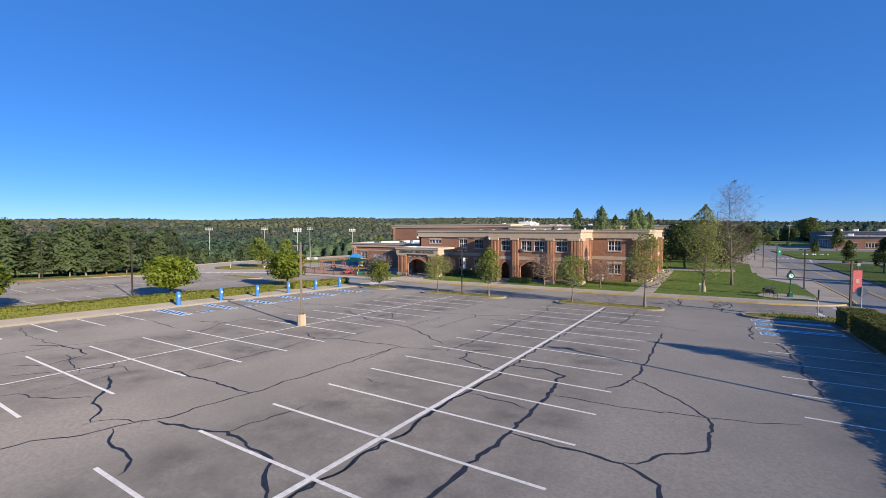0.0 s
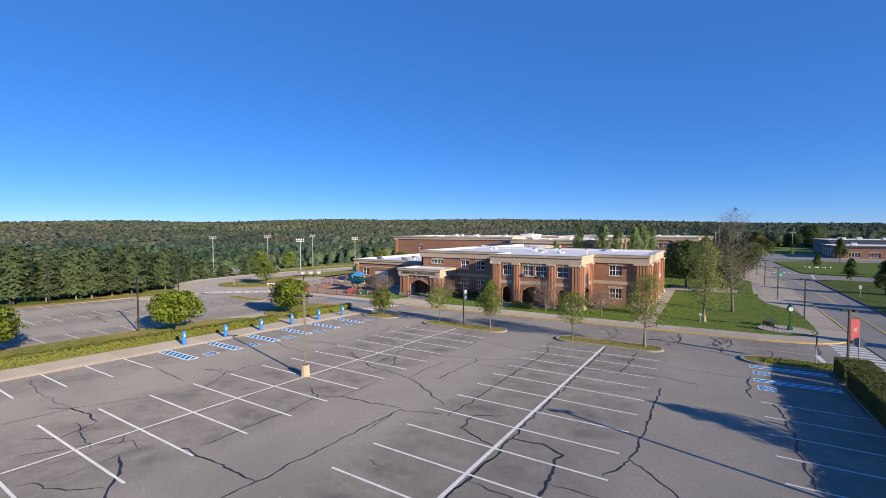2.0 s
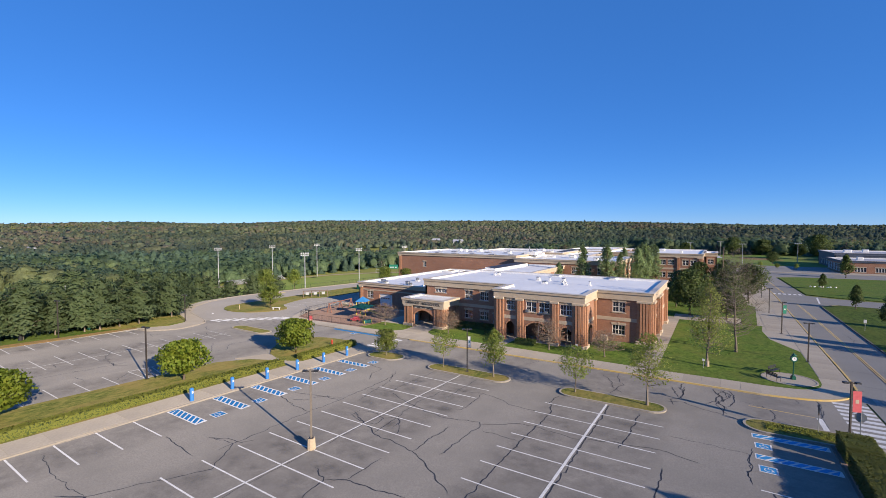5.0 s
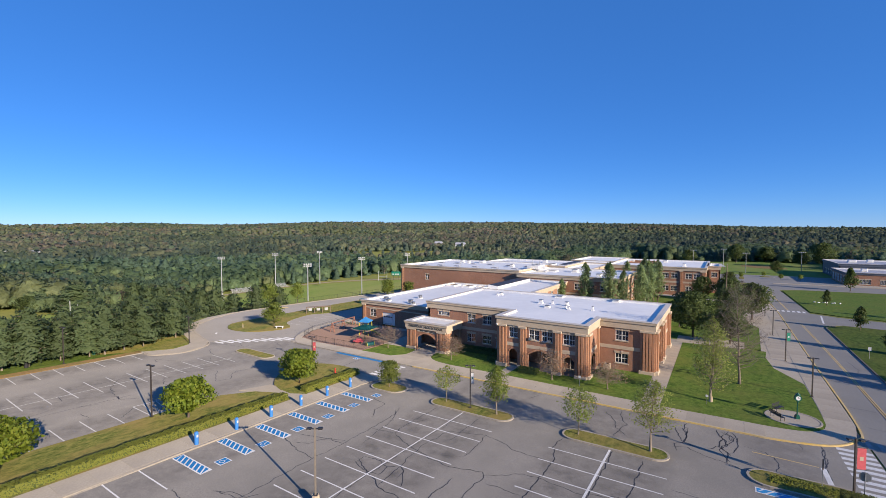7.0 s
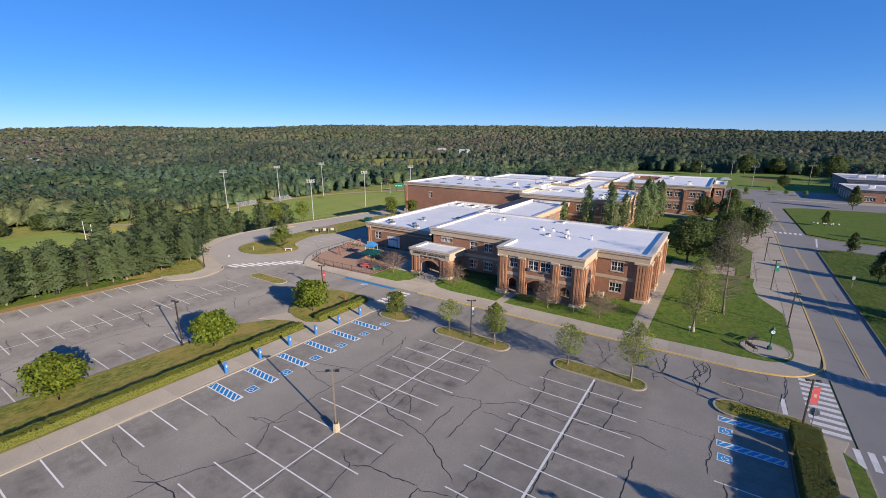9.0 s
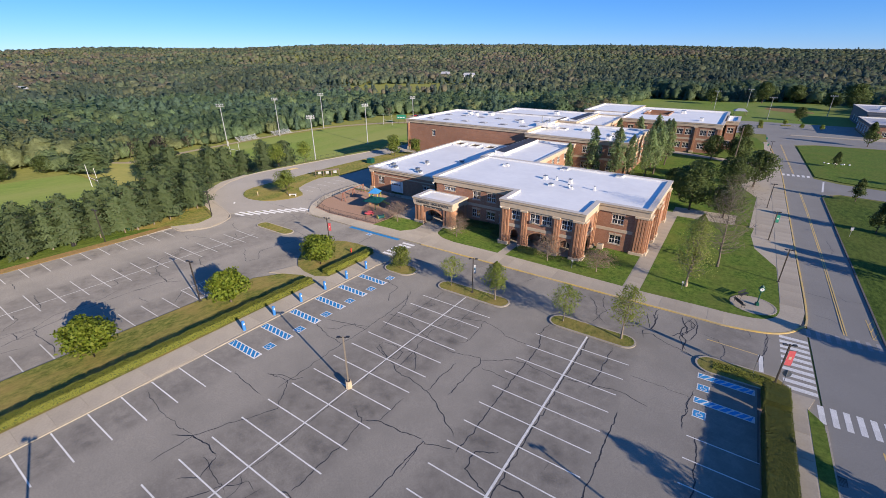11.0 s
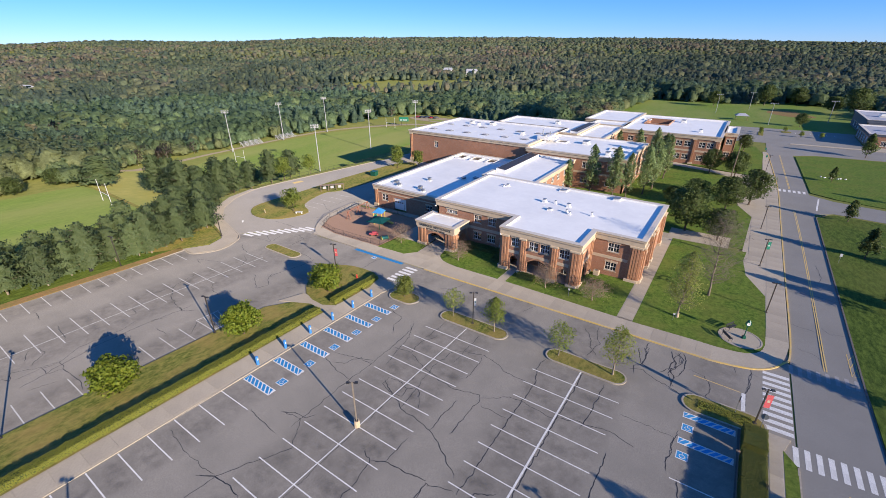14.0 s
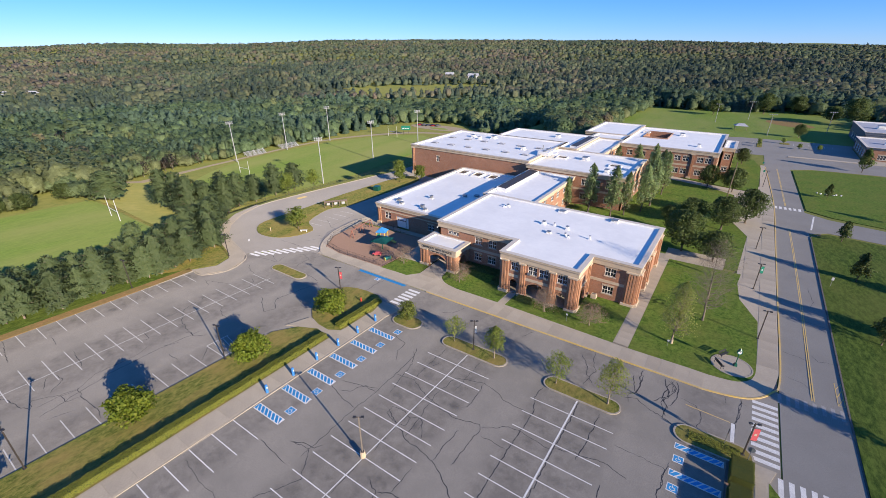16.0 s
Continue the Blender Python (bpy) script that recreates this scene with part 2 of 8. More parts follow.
M["stain"] = stain_mat()
M["faded"] = mat("faded_road_paint", (0.56, 0.55, 0.52), (0.36, 0.35, 0.33), 7.0, 0.85, big=(0.30, 0.29, 0.28), big_scale=0.5, big_amount=0.6)
M["worn_paint"] = mat("worn_crossing_paint", (0.34, 0.33, 0.32), (0.22, 0.215, 0.21), 6.0, 0.85, big=(0.20, 0.195, 0.19), big_scale=0.7, big_amount=0.8)
M["white"] = mat("white_road_paint", (0.72, 0.71, 0.68), (0.50, 0.49, 0.47), 5.0, 0.8, big=(0.40, 0.39, 0.38), big_scale=0.6, big_amount=0.5)
M["blue"] = mat("blue_road_paint", (0.022, 0.26, 0.52), (0.032, 0.20, 0.42), 5.0, 0.7)
M["yellow"] = mat("yellow_road_paint", (0.62, 0.42, 0.10), (0.45, 0.32, 0.12), 3.0, 0.8, big=(0.42, 0.36, 0.26), big_scale=0.5, big_amount=0.7)
M["concrete"] = mat("concrete", (0.385, 0.335, 0.262), (0.305, 0.265, 0.208), 5.0, 0.9, bump=0.15, big=(0.27, 0.235, 0.19), big_scale=0.3, big_amount=0.5, rand=0.08, detail=8.0)
M["kerb"] = mat("kerb_concrete", (0.36, 0.315, 0.255), (0.25, 0.22, 0.18), 3.0, 0.9)
M["grass"] = mat("lawn_grass", (0.130, 0.190, 0.032), (0.046, 0.088, 0.014), 1.7, 0.95, bump=0.9, big=(0.140, 0.150, 0.036), big_scale=0.22, big_amount=0.6, detail=14.0, spec=0.1, grain=0.84, span=0.07)
M["rough_grass"] = mat("rough_lawn", (0.092, 0.135, 0.024), (0.026, 0.052, 0.008), 1.6, 0.95, bump=1.0, big=(0.115, 0.130, 0.030), big_scale=0.12, big_amount=0.6, detail=12.0, stretch=(1, 0.4, 1), spec=0.1, grain=0.8, span=0.09)
M["dry_grass"] = mat("dry_grass", (0.200, 0.190, 0.050), (0.058, 0.082, 0.015), 2.2, 0.95, bump=0.8, big=(0.255, 0.185, 0.066), big_scale=0.3, big_amount=0.8, detail=12.0, stretch=(1, 0.5, 1), spec=0.1, grain=0.8, span=0.09)
M["meadow"] = mat("mown_meadow", (0.29, 0.265, 0.085), (0.20, 0.20, 0.058), 0.9, 0.95, bump=0.6, big=(0.18, 0.20, 0.055), big_scale=0.06, big_amount=0.7, detail=10.0, stretch=(1, 0.35, 1), spec=0.1)
M["field"] = mat("mown_field", (0.150, 0.215, 0.042), (0.092, 0.148, 0.028), 1.5, 0.95, bump=0.6, big=(0.20, 0.21, 0.07), big_scale=0.03, big_amount=0.8, detail=10.0, stretch=(1, 0.3, 1), spec=0.1)
M["land"] = mat("rough_land", (0.20, 0.195, 0.058), (0.13, 0.145, 0.04), 0.4, 0.95, big=(0.12, 0.15, 0.04), big_scale=0.03, big_amount=0.6, detail=9.0, spec=0.1)
M["straw"] = mat("pine_straw", (0.275, 0.170, 0.075), (0.170, 0.110, 0.050), 3.0, 0.95, bump=0.6, big=(0.12, 0.13, 0.04), big_scale=0.5, big_amount=0.6, spec=0.1)
M["gravel"] = mat("gravel_track", (0.27, 0.220, 0.155), (0.19, 0.158, 0.112), 1.5, 0.95, big=(0.18, 0.17, 0.10), big_scale=0.2, big_amount=0.5)
# dark kerb tone for the road edge; beside the hedge it stands for shade
M["dark_kerb"] = mat("dark_concrete_kerb", (0.14, 0.125, 0.11), (0.09, 0.08, 0.07), 3.0, 0.9)
M["mulch"] = mat("playground_mulch", (0.30, 0.19, 0.13), (0.22, 0.14, 0.10), 6.0, 0.95, bump=0.6)
M["brick"] = brick_mat("red_brick", (0.355, 0.176, 0.104), (0.285, 0.138, 0.084), (0.345, 0.25, 0.185))
M["pier"] = brick_mat("orange_brick", (0.455, 0.226, 0.120), (0.365, 0.178, 0.096), (0.38, 0.26, 0.185))
M["stone"] = mat("cast_stone", (0.52, 0.42, 0.30), (0.45, 0.36, 0.26), 1.5, 0.85, big=(0.40, 0.32, 0.24), big_scale=0.3, big_amount=0.4)
M["roof"] = mat("white_membrane", (0.78, 0.77, 0.735), (0.72, 0.71, 0.685), 0.6, 0.6, big=(0.62, 0.615, 0.60), big_scale=0.12, big_amount=0.5)
M["tan_roof"] = mat("metal_coping", (0.60, 0.53, 0.43), (0.52, 0.46, 0.38), 1.0, 0.5)
M["frame"] = mat("white_frame", (0.78, 0.76, 0.72), (0.70, 0.68, 0.64), 3.0, 0.5)
M["dark"] = mat("dark_interior", (0.035, 0.033, 0.032), (0.02, 0.02, 0.02), 2.0, 0.8)
M["steel"] = mat("weathered_steel", (0.10, 0.085, 0.075), (0.065, 0.055, 0.05), 8.0, 0.5, 0.6)
M["bronze"] = mat("faded_bronze_paint", (0.23, 0.195, 0.155), (0.17, 0.145, 0.115), 4.0, 0.5, 0.1)
M["mast"] = mat("weathered_zinc", (0.42, 0.43, 0.43), (0.34, 0.35, 0.36), 5.0, 0.6, 0.25)
M["galv"] = mat("galvanised_steel", (0.33, 0.34, 0.35), (0.26, 0.27, 0.28), 5.0, 0.45, 0.7)
M["black"] = mat("black_metal", (0.022, 0.022, 0.024), (0.03, 0.03, 0.032), 5.0, 0.5)
M["sand"] = mat("tan_concrete", (0.50, 0.40, 0.27), (0.40, 0.32, 0.22), 5.0, 0.9)
M["bluep"] = mat("blue_plastic", (0.05, 0.22, 0.55), (0.04, 0.18, 0.48), 4.0, 0.45)
M["paper"] = mat("white_sign", (0.62, 0.62, 0.62), (0.55, 0.55, 0.55), 4.0, 0.5)
M["car_red"] = mat("red_car_paint", (0.30, 0.02, 0.02), (0.26, 0.02, 0.02), 2.0, 0.3)
M["car_grey"] = mat("grey_car_paint", (0.12, 0.12, 0.13), (0.10, 0.10, 0.11), 2.0, 0.3)
M["red"] = mat("red_fabric", (0.52, 0.10, 0.11), (0.42, 0.07, 0.08), 4.0, 0.6)
M["hydrant_red"] = mat("red_enamel", (0.55, 0.06, 0.03), (0.42, 0.05, 0.03), 4.0, 0.45)
M["green"] = mat("green_fabric", (0.01, 0.20, 0.13), (0.01, 0.16, 0.10), 4.0, 0.6)
M["dgreen"] = mat("dark_green_enamel", (0.01, 0.09, 0.06), (0.01, 0.07, 0.045), 4.0, 0.35)
M["teal"] = mat("teal_canvas", (0.01, 0.14, 0.13), (0.01, 0.11, 0.10), 4.0, 0.7)
M["sky_plastic"] = mat("light_blue_plastic", (0.05, 0.26, 0.55), (0.04, 0.21, 0.46), 4.0, 0.4)
M["yplastic"] = mat("yellow_plastic", (0.65, 0.52, 0.08), (0.58, 0.46, 0.07), 4.0, 0.4)
M["bark"] = mat("bark", (0.15, 0.115, 0.085), (0.08, 0.062, 0.048), 9.0, 0.95, bump=0.8, stretch=(1, 1, 0.25))
M["redwood"] = mat("red_stained_timber", (0.30, 0.135, 0.095), (0.22, 0.095, 0.065), 5.0, 0.75, bump=0.3)
M["grey_bark"] = mat("grey_bark", (0.215, 0.175, 0.135), (0.13, 0.105, 0.082), 9.0, 0.95, bump=0.8, stretch=(1, 1, 0.25))
M["pale_bark"] = mat("pale_bark", (0.27, 0.22, 0.165), (0.17, 0.135, 0.10), 9.0, 0.95, bump=0.6, stretch=(1, 1, 0.3))
M["wood"] = mat("grey_timber", (0.22, 0.16, 0.11), (0.15, 0.11, 0.08), 6.0, 0.8, stretch=(1, 6, 6))
M["roofgrey"] = mat("grey_roofing", (0.35, 0.36, 0.40), (0.28, 0.29, 0.33), 0.6, 0.8)
glass = bpy.data.materials.new("window_glass")
glass.use_nodes = True
gb = glass.node_tree.nodes["Principled BSDF"]
gb.inputs["Base Color"].default_value, gb.inputs["Roughness"].default_value, gb.inputs["Metallic"].default_value = (0.02, 0.025, 0.035, 1), 0.06, 0.0
gb.inputs["Specular IOR Level"].default_value = 0.9
M["glass"] = glass
M["leaf_round"] = leaf_mat("round_tree_leaves", [(0.13, 0.19, 0.021), (0.19, 0.25, 0.028), (0.26, 0.295, 0.037)], through=0.4)
M["leaf_young"] = leaf_mat("young_tree_leaves", [(0.165, 0.225, 0.042), (0.22, 0.28, 0.054), (0.28, 0.31, 0.07)], through=0.45)
M["leaf_yellow"] = leaf_mat("thinning_leaves", [(0.185, 0.235, 0.048), (0.24, 0.29, 0.06), (0.30, 0.315, 0.076)], through=0.5)
M["alu"] = mat("weathered_aluminium", (0.62, 0.63, 0.64), (0.52, 0.53, 0.55), 5.0, 0.55, metal=0.25)
M["leaf_dark"] = leaf_mat("dark_leaves", [(0.072, 0.104, 0.032), (0.092, 0.128, 0.037), (0.115, 0.148, 0.043)], through=0.35)
M["leaf_pale"] = leaf_mat("pale_thin_leaves", [(0.27, 0.32, 0.085), (0.33, 0.38, 0.10), (0.39, 0.41, 0.12)], through=0.55)
M["leaf_poplar"] = leaf_mat("poplar_leaves", [(0.205, 0.275, 0.118), (0.25, 0.325, 0.14), (0.295, 0.36, 0.16)], through=0.55)
M["leaf_red"] = leaf_mat("reddish_leaves", [(0.20, 0.115, 0.085), (0.24, 0.145, 0.10), (0.22, 0.17, 0.10)])
M["needle"] = leaf_mat("pine_needles", [(0.095, 0.136, 0.058), (0.112, 0.154, 0.066), (0.130, 0.170, 0.074)], through=0.5)
M["hedge"] = leaf_mat("hedge_leaves", [(0.235, 0.255, 0.044), (0.265, 0.285, 0.050), (0.295, 0.305, 0.058)], through=0.45)
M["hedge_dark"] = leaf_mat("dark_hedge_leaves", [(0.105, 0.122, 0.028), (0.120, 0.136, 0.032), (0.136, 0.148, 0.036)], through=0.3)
M["woods"] = leaf_mat("woodland_leaves", [(0.94, 0.94, 0.94), (1.0, 1.0, 1.0), (1.06, 1.06, 1.05)], tinted=True, through=0.5)

# ---- building helpers ----
def mesh_from(name, verts, faces, smooth=False):
    me = bpy.data.meshes.new(name)
    me.from_pydata([tuple(v) for v in verts], [], faces)
    if smooth:
        me.polygons.foreach_set("use_smooth", [True] * len(me.polygons))
    me.update()
    return me


def bm_mesh(name, bm):
    me = bpy.data.meshes.new(name)
    bm.to_mesh(me)
    bm.free()
    return me


def part(name, data, material, parent=None, label="", at=None):
    """Links a bmesh or mesh as one object under its thing."""
    me = bm_mesh(name, data) if isinstance(data, bmesh.types.BMesh) else data
    if material and not me.materials:
        me.materials.append(M[material] if isinstance(material, str) else material)
    ob = new(name, me)
    if parent:
        ob.parent = parent
    if at:
        ob.matrix_basis = at
    if label:
        tagged(ob, label)
    return ob


def thing(name, label, category, x=0, y=0, z=0, rz=0, group="", kind=""):
    ob = new(name)
    ob.empty_display_size = 0.3
    ob.matrix_basis = pose(x, y, z, 0, 0, rz)
    return tagged(ob, label, category, group, kind)


def box(bm, x0, y0, z0, x1, y1, z1, bevel=0.0):
    r = bmesh.ops.create_cube(bm, size=1.0, matrix=Matrix.Translation(((x0 + x1) / 2, (y0 + y1) / 2, (z0 + z1) / 2)) @ Matrix.Diagonal((abs(x1 - x0), abs(y1 - y0), abs(z1 - z0), 1)))
    if bevel:
        bmesh.ops.bevel(bm, geom=list({e for v in r["verts"] for e in v.link_edges}), offset=bevel, segments=1, affect="EDGES")
    return bm


def boxes(*bs, bevel=0.0):
    bm = bmesh.new()
    for b in bs:
        box(bm, *b, bevel=bevel)
    return bm


def rod(bm, p, q, r0, r1=None, sides=8):
    p, q = Vector(p), Vector(q)
    d = q - p
    m = Matrix.Translation((p + q) / 2) @ d.to_track_quat("Z", "Y").to_matrix().to_4x4()
    bmesh.ops.create_cone(bm, cap_ends=True, segments=sides, radius1=r0, radius2=r0 if r1 is None else r1, depth=d.length, matrix=m)
    return bm


def rods(*rs, sides=8):
    bm = bmesh.new()
    for r in rs:
        rod(bm, *r, sides=sides)
    return bm


def ball(bm, x, y, z, rx, ry, rz, sub=2):
    bmesh.ops.create_icosphere(bm, subdivisions=sub, radius=1.0, matrix=Matrix.Translation((x, y, z)) @ Matrix.Diagonal((rx, ry, rz, 1)))
    return bm


BREAKS = (((-70, 0, 0), (1, 0, 0)), ((22, 0, 0), (1, 0, 0)), ((0, -20, 0), (0, 1, 0)), ((0, 64, 0), (0, 1, 0))) + tuple(((0, y, 0), (0, 1, 0)) for y in (45, 50, 55, 60, 70, 75))


def drape(bm):
    for co, no in BREAKS:
        bmesh.ops.bisect_plane(bm, geom=bm.verts[:] + bm.edges[:] + bm.faces[:], plane_co=co, plane_no=no)
    for v in bm.verts:
        v.co.z += G(v.co.x, v.co.y)
    return bm


def slab(name, poly, top, depth, material, parent=None, label="", category="", kind="structure"):
    """A flat piece of ground with the outline poly, its top that far over the paving, draped on the land."""
    bm = bmesh.new()
    f = bm.faces.new([bm.verts.new((x, y, top)) for x, y in poly])
    if f.normal.z < 0 or sum((poly[i - 1][0] * poly[i][1] - poly[i][0] * poly[i - 1][1]) for i in range(len(poly))) < 0:
        bmesh.ops.reverse_faces(bm, faces=[f])
    r = bmesh.ops.extrude_face_region(bm, geom=[f])
    low = [v for v in r["geom"] if isinstance(v, bmesh.types.BMVert)]
    # the extruded copy becomes the underside
    for v in low:
        v.co.z -= depth
    bmesh.ops.triangulate(bm, faces=[q for q in bm.faces if len(q.verts) > 4])
    bmesh.ops.recalc_face_normals(bm, faces=bm.faces[:])
    drape(bm)
    ob = part(name, bm, material, parent, label)
    if not parent:
        tagged(ob, label, category, "", kind)
    return ob


def rounded(x0, y0, x1, y1, r, n=5):
    out = []
    for cx, cy, a in ((x1 - r, y0 + r, -90), (x1 - r, y1 - r, 0), (x0 + r, y1 - r, 90), (x0 + r, y0 + r, 180)):
        out += [(cx + r * math.cos(radians(a + 90 * i / n)), cy + r * math.sin(radians(a + 90 * i / n))) for i in range(n + 1)]
    return out


def smooth_line(pts, n=5, closed=False):
    """Catmull-Rom through a few corner points."""
    out, k = [], len(pts)
    for i in range(k if closed else k - 1):
        p = [Vector(pts[j % k] if closed else pts[min(max(j, 0), k - 1)]) for j in (i - 1, i, i + 1, i + 2)]
        for s in range(n):
            t = s / n
            out.append(tuple(0.5 * ((2 * p[1]) + (p[2] - p[0]) * t + (2 * p[0] - 5 * p[1] + 4 * p[2] - p[3]) * t * t + (3 * p[1] - p[0] - 3 * p[2] + p[3]) * t ** 3)))
    if not closed:
        out.append(tuple(pts[-1]))
    return out


def ribbon(pts, width, z0, z1, closed=False, vary=None):
    """A band of that width along pts, between two heights over the ground, draped."""
    bm = bmesh.new()
    k = len(pts)
    rings = []
    for i in range(k):
        a, b = Vector(pts[i - 1] if (i or closed) else pts[i]), Vector(pts[(i + 1) % k] if (i < k - 1 or closed) else pts[i])
        d = (b - a).normalized()
        w = width / 2 * (vary(i) if vary else 1)
        nx, ny = -d.y * w, d.x * w
        x, y = pts[i]
        ring = [(x + nx, y + ny, z1), (x - nx, y - ny, z1)]
        if z1 - z0 > 0.02:
            ring += [(x - nx, y - ny, z0), (x + nx, y + ny, z0)]
        rings.append([bm.verts.new((p, q, r + G(p, q))) for p, q, r in ring])
    m = len(rings[0])
    for i in range(k if closed else k - 1):
        a, b = rings[i], rings[(i + 1) % k]
        for j in range(m if m > 2 else 1):
            bm.faces.new((a[j], a[(j + 1) % m], b[(j + 1) % m], b[j]))
    bmesh.ops.recalc_face_normals(bm, faces=bm.faces[:])
    if m == 2:
        for f in bm.faces:
            if f.normal.z < 0:
                f.normal_flip()
    return bm


def flat_at(x, y, lift, rz=0.0):
    """The pose of a thin flat piece that lies on the sloping ground."""
    gx, gy = slope(x, y)
    up = Vector((-gx, -gy, 1)).normalized()
    ax = Vector((1, 0, gx)).normalized()
    ay = up.cross(ax)
    m = Matrix((ax, ay, up)).transposed().to_4x4()
    return Matrix.Translation((x, y, G(x, y) + lift)) @ m @ pose(0, 0, 0, 0, 0, rz)


def rect_mesh(name, w, h, material):
    me = mesh_from(name, [(-w / 2, -h / 2, 0), (w / 2, -h / 2, 0), (w / 2, h / 2, 0), (-w / 2, h / 2, 0)], [(0, 1, 2, 3)])
    me.materials.append(M[material])
    return me


def soft_normals(quads, outward, k=0.65):
    """Turns leaf clumps face outward, and gives their shading directions: mostly those of the crown they sit on."""
    q = quads
    g = np.cross(q[:, 2] - q[:, 0], q[:, 3] - q[:, 1])
    g /= np.linalg.norm(g, axis=1, keepdims=True) + 1e-9
    o = outward / (np.linalg.norm(outward, axis=1, keepdims=True) + 1e-9)
    turned = (g * o).sum(axis=1) < 0
    q[turned] = q[turned][:, ::-1].copy()
    g[turned] *= -1
    n = o * k + g * (1 - k)
    return n / (np.linalg.norm(n, axis=1, keepdims=True) + 1e-9)


def quads_mesh(name, verts, tint=None, normals=None):
    """A mesh of loose quads from an array of n x 4 corners."""
    q = np.asarray(verts, dtype=np.float32)
    n = len(q)
    me = bpy.data.meshes.new(name)
    me.vertices.add(n * 4)
    me.vertices.foreach_set("co", q.reshape(-1))
    me.loops.add(n * 4)
    me.loops.foreach_set("vertex_index", np.arange(n * 4, dtype=np.int32))
    me.polygons.add(n)
    me.polygons.foreach_set("loop_start", np.arange(0, n * 4, 4, dtype=np.int32))
    me.polygons.foreach_set("loop_total", np.full(n, 4, dtype=np.int32))
    if tint is not None:
        at = me.attributes.new("tint", "FLOAT_COLOR", "POINT")
        c = np.ones((n * 4, 4), dtype=np.float32)
        c[:, :3] = np.repeat(tint, 4, axis=0)
        at.data.foreach_set("color", c.reshape(-1))
    me.update(calc_edges=True)
    if normals is not None:
        at = me.attributes.new("custom_normal", "FLOAT_VECTOR", "POINT")
        at.data.foreach_set("vector", (np.repeat(normals, 4, axis=0) if normals.ndim == 2 else normals).astype(np.float32).reshape(-1))
        me.update()
    return me


def cards(rng, centres, size, aspect=0.7, up=0.35):
    """Small leaf-clump quads at the given places, turned every way."""
    c = np.asarray(centres, dtype=np.float64)
    n = len(c)
    nor = rng.normal(size=(n, 3))
    nor[:, 2] += up
    nor /= np.linalg.norm(nor, axis=1, keepdims=True)
    a = np.cross(nor, rng.normal(size=(n, 3)))
    a /= np.linalg.norm(a, axis=1, keepdims=True)
    b = np.cross(nor, a)
    s = size * rng.uniform(0.6, 1.3, size=(n, 1)) / 2
    a, b = a * s, b * s * aspect
    bend = nor * s * 0.35
    return np.stack([c - a - b, c + a - b * 0.6 + bend, c + a * 0.8 + b, c - a * 0.7 + b * 0.9 + bend], axis=1)


def facing_cards(rng, centres, toward, size, aspect=0.7, loose=0.5):
    """Small leaf-clump quads that look roughly along the given directions."""
    c = np.asarray(centres, dtype=np.float64)
    n = len(c)
    nor = toward / (np.linalg.norm(toward, axis=1, keepdims=True) + 1e-9) + rng.normal(size=(n, 3)) * loose
    nor /= np.linalg.norm(nor, axis=1, keepdims=True)
    a = np.cross(nor, rng.normal(size=(n, 3)))
    a /= np.linalg.norm(a, axis=1, keepdims=True)
    b = np.cross(nor, a)
    s = size * rng.uniform(0.6, 1.3, size=(n, 1)) / 2
    a, b = a * s, b * s * aspect
    return np.stack([c - a - b, c + a - b * 0.6, c + a * 0.8 + b, c - a * 0.7 + b * 0.9], axis=1)


def tubes(paths, sides=6):
    """One mesh of tapering tubes: each path a list of (point, radius)."""
    verts, faces = [], []
    for path in paths:
        base = len(verts)
        for i, (p, r) in enumerate(path):
            q = path[min(i + 1, len(path) - 1)][0] - path[max(i - 1, 0)][0]
            rot = q.to_track_quat("Z", "Y").to_matrix() if q.length > 1e-6 else Matrix.Identity(3)
            for s in range(sides):
                a = 2 * math.pi * s / sides
                verts.append(p + rot @ Vector((r * math.cos(a), r * math.sin(a), 0)))
        for i in range(len(path) - 1):
            for s in range(sides):
                a, b = base + i * sides + s, base + i * sides + (s + 1) % sides
                faces.append((a, b, b + sides, a + sides))
        faces.append(tuple(base + (len(path) - 1) * sides + s for s in range(sides)))
    return verts, faces

# ---- ground ----
def axis_steps(fine, lo, hi):
    out = set(fine)
    for sgn, start in ((1, hi), (-1, lo)):
        d, p = 30.0, start
        while abs(p) < 4300:
            p += sgn * d
            d *= 1.16
            out.add(round(p, 1))
    return sorted(out)


gxs = axis_steps([-200, -170] + list(range(-150, -98, 2)) + [-70, -40, -10, 22, 40, 60], -200, 60)
gys = axis_steps([-60, -20, 20, 40, 45, 50, 55, 60, 64, 70, 75, 85, 95, 105, 115, 125, 140, 155, 170, 185, 200, 215, 240, 260, 300], -60, 300)
gv = [(x, y, G(x, y) - 0.06 + hills(x, y)) for y in gys for x in gxs]
gf = [(j * len(gxs) + i, j * len(gxs) + i + 1, (j + 1) * len(gxs) + i + 1, (j + 1) * len(gxs) + i) for j in range(len(gys) - 1) for i in range(len(gxs) - 1)]
ground = tagged(part("ground", mesh_from("ground", gv, gf, True), "land"), "rough grassy land rising to distant wooded hills", "ground", "", "structure")

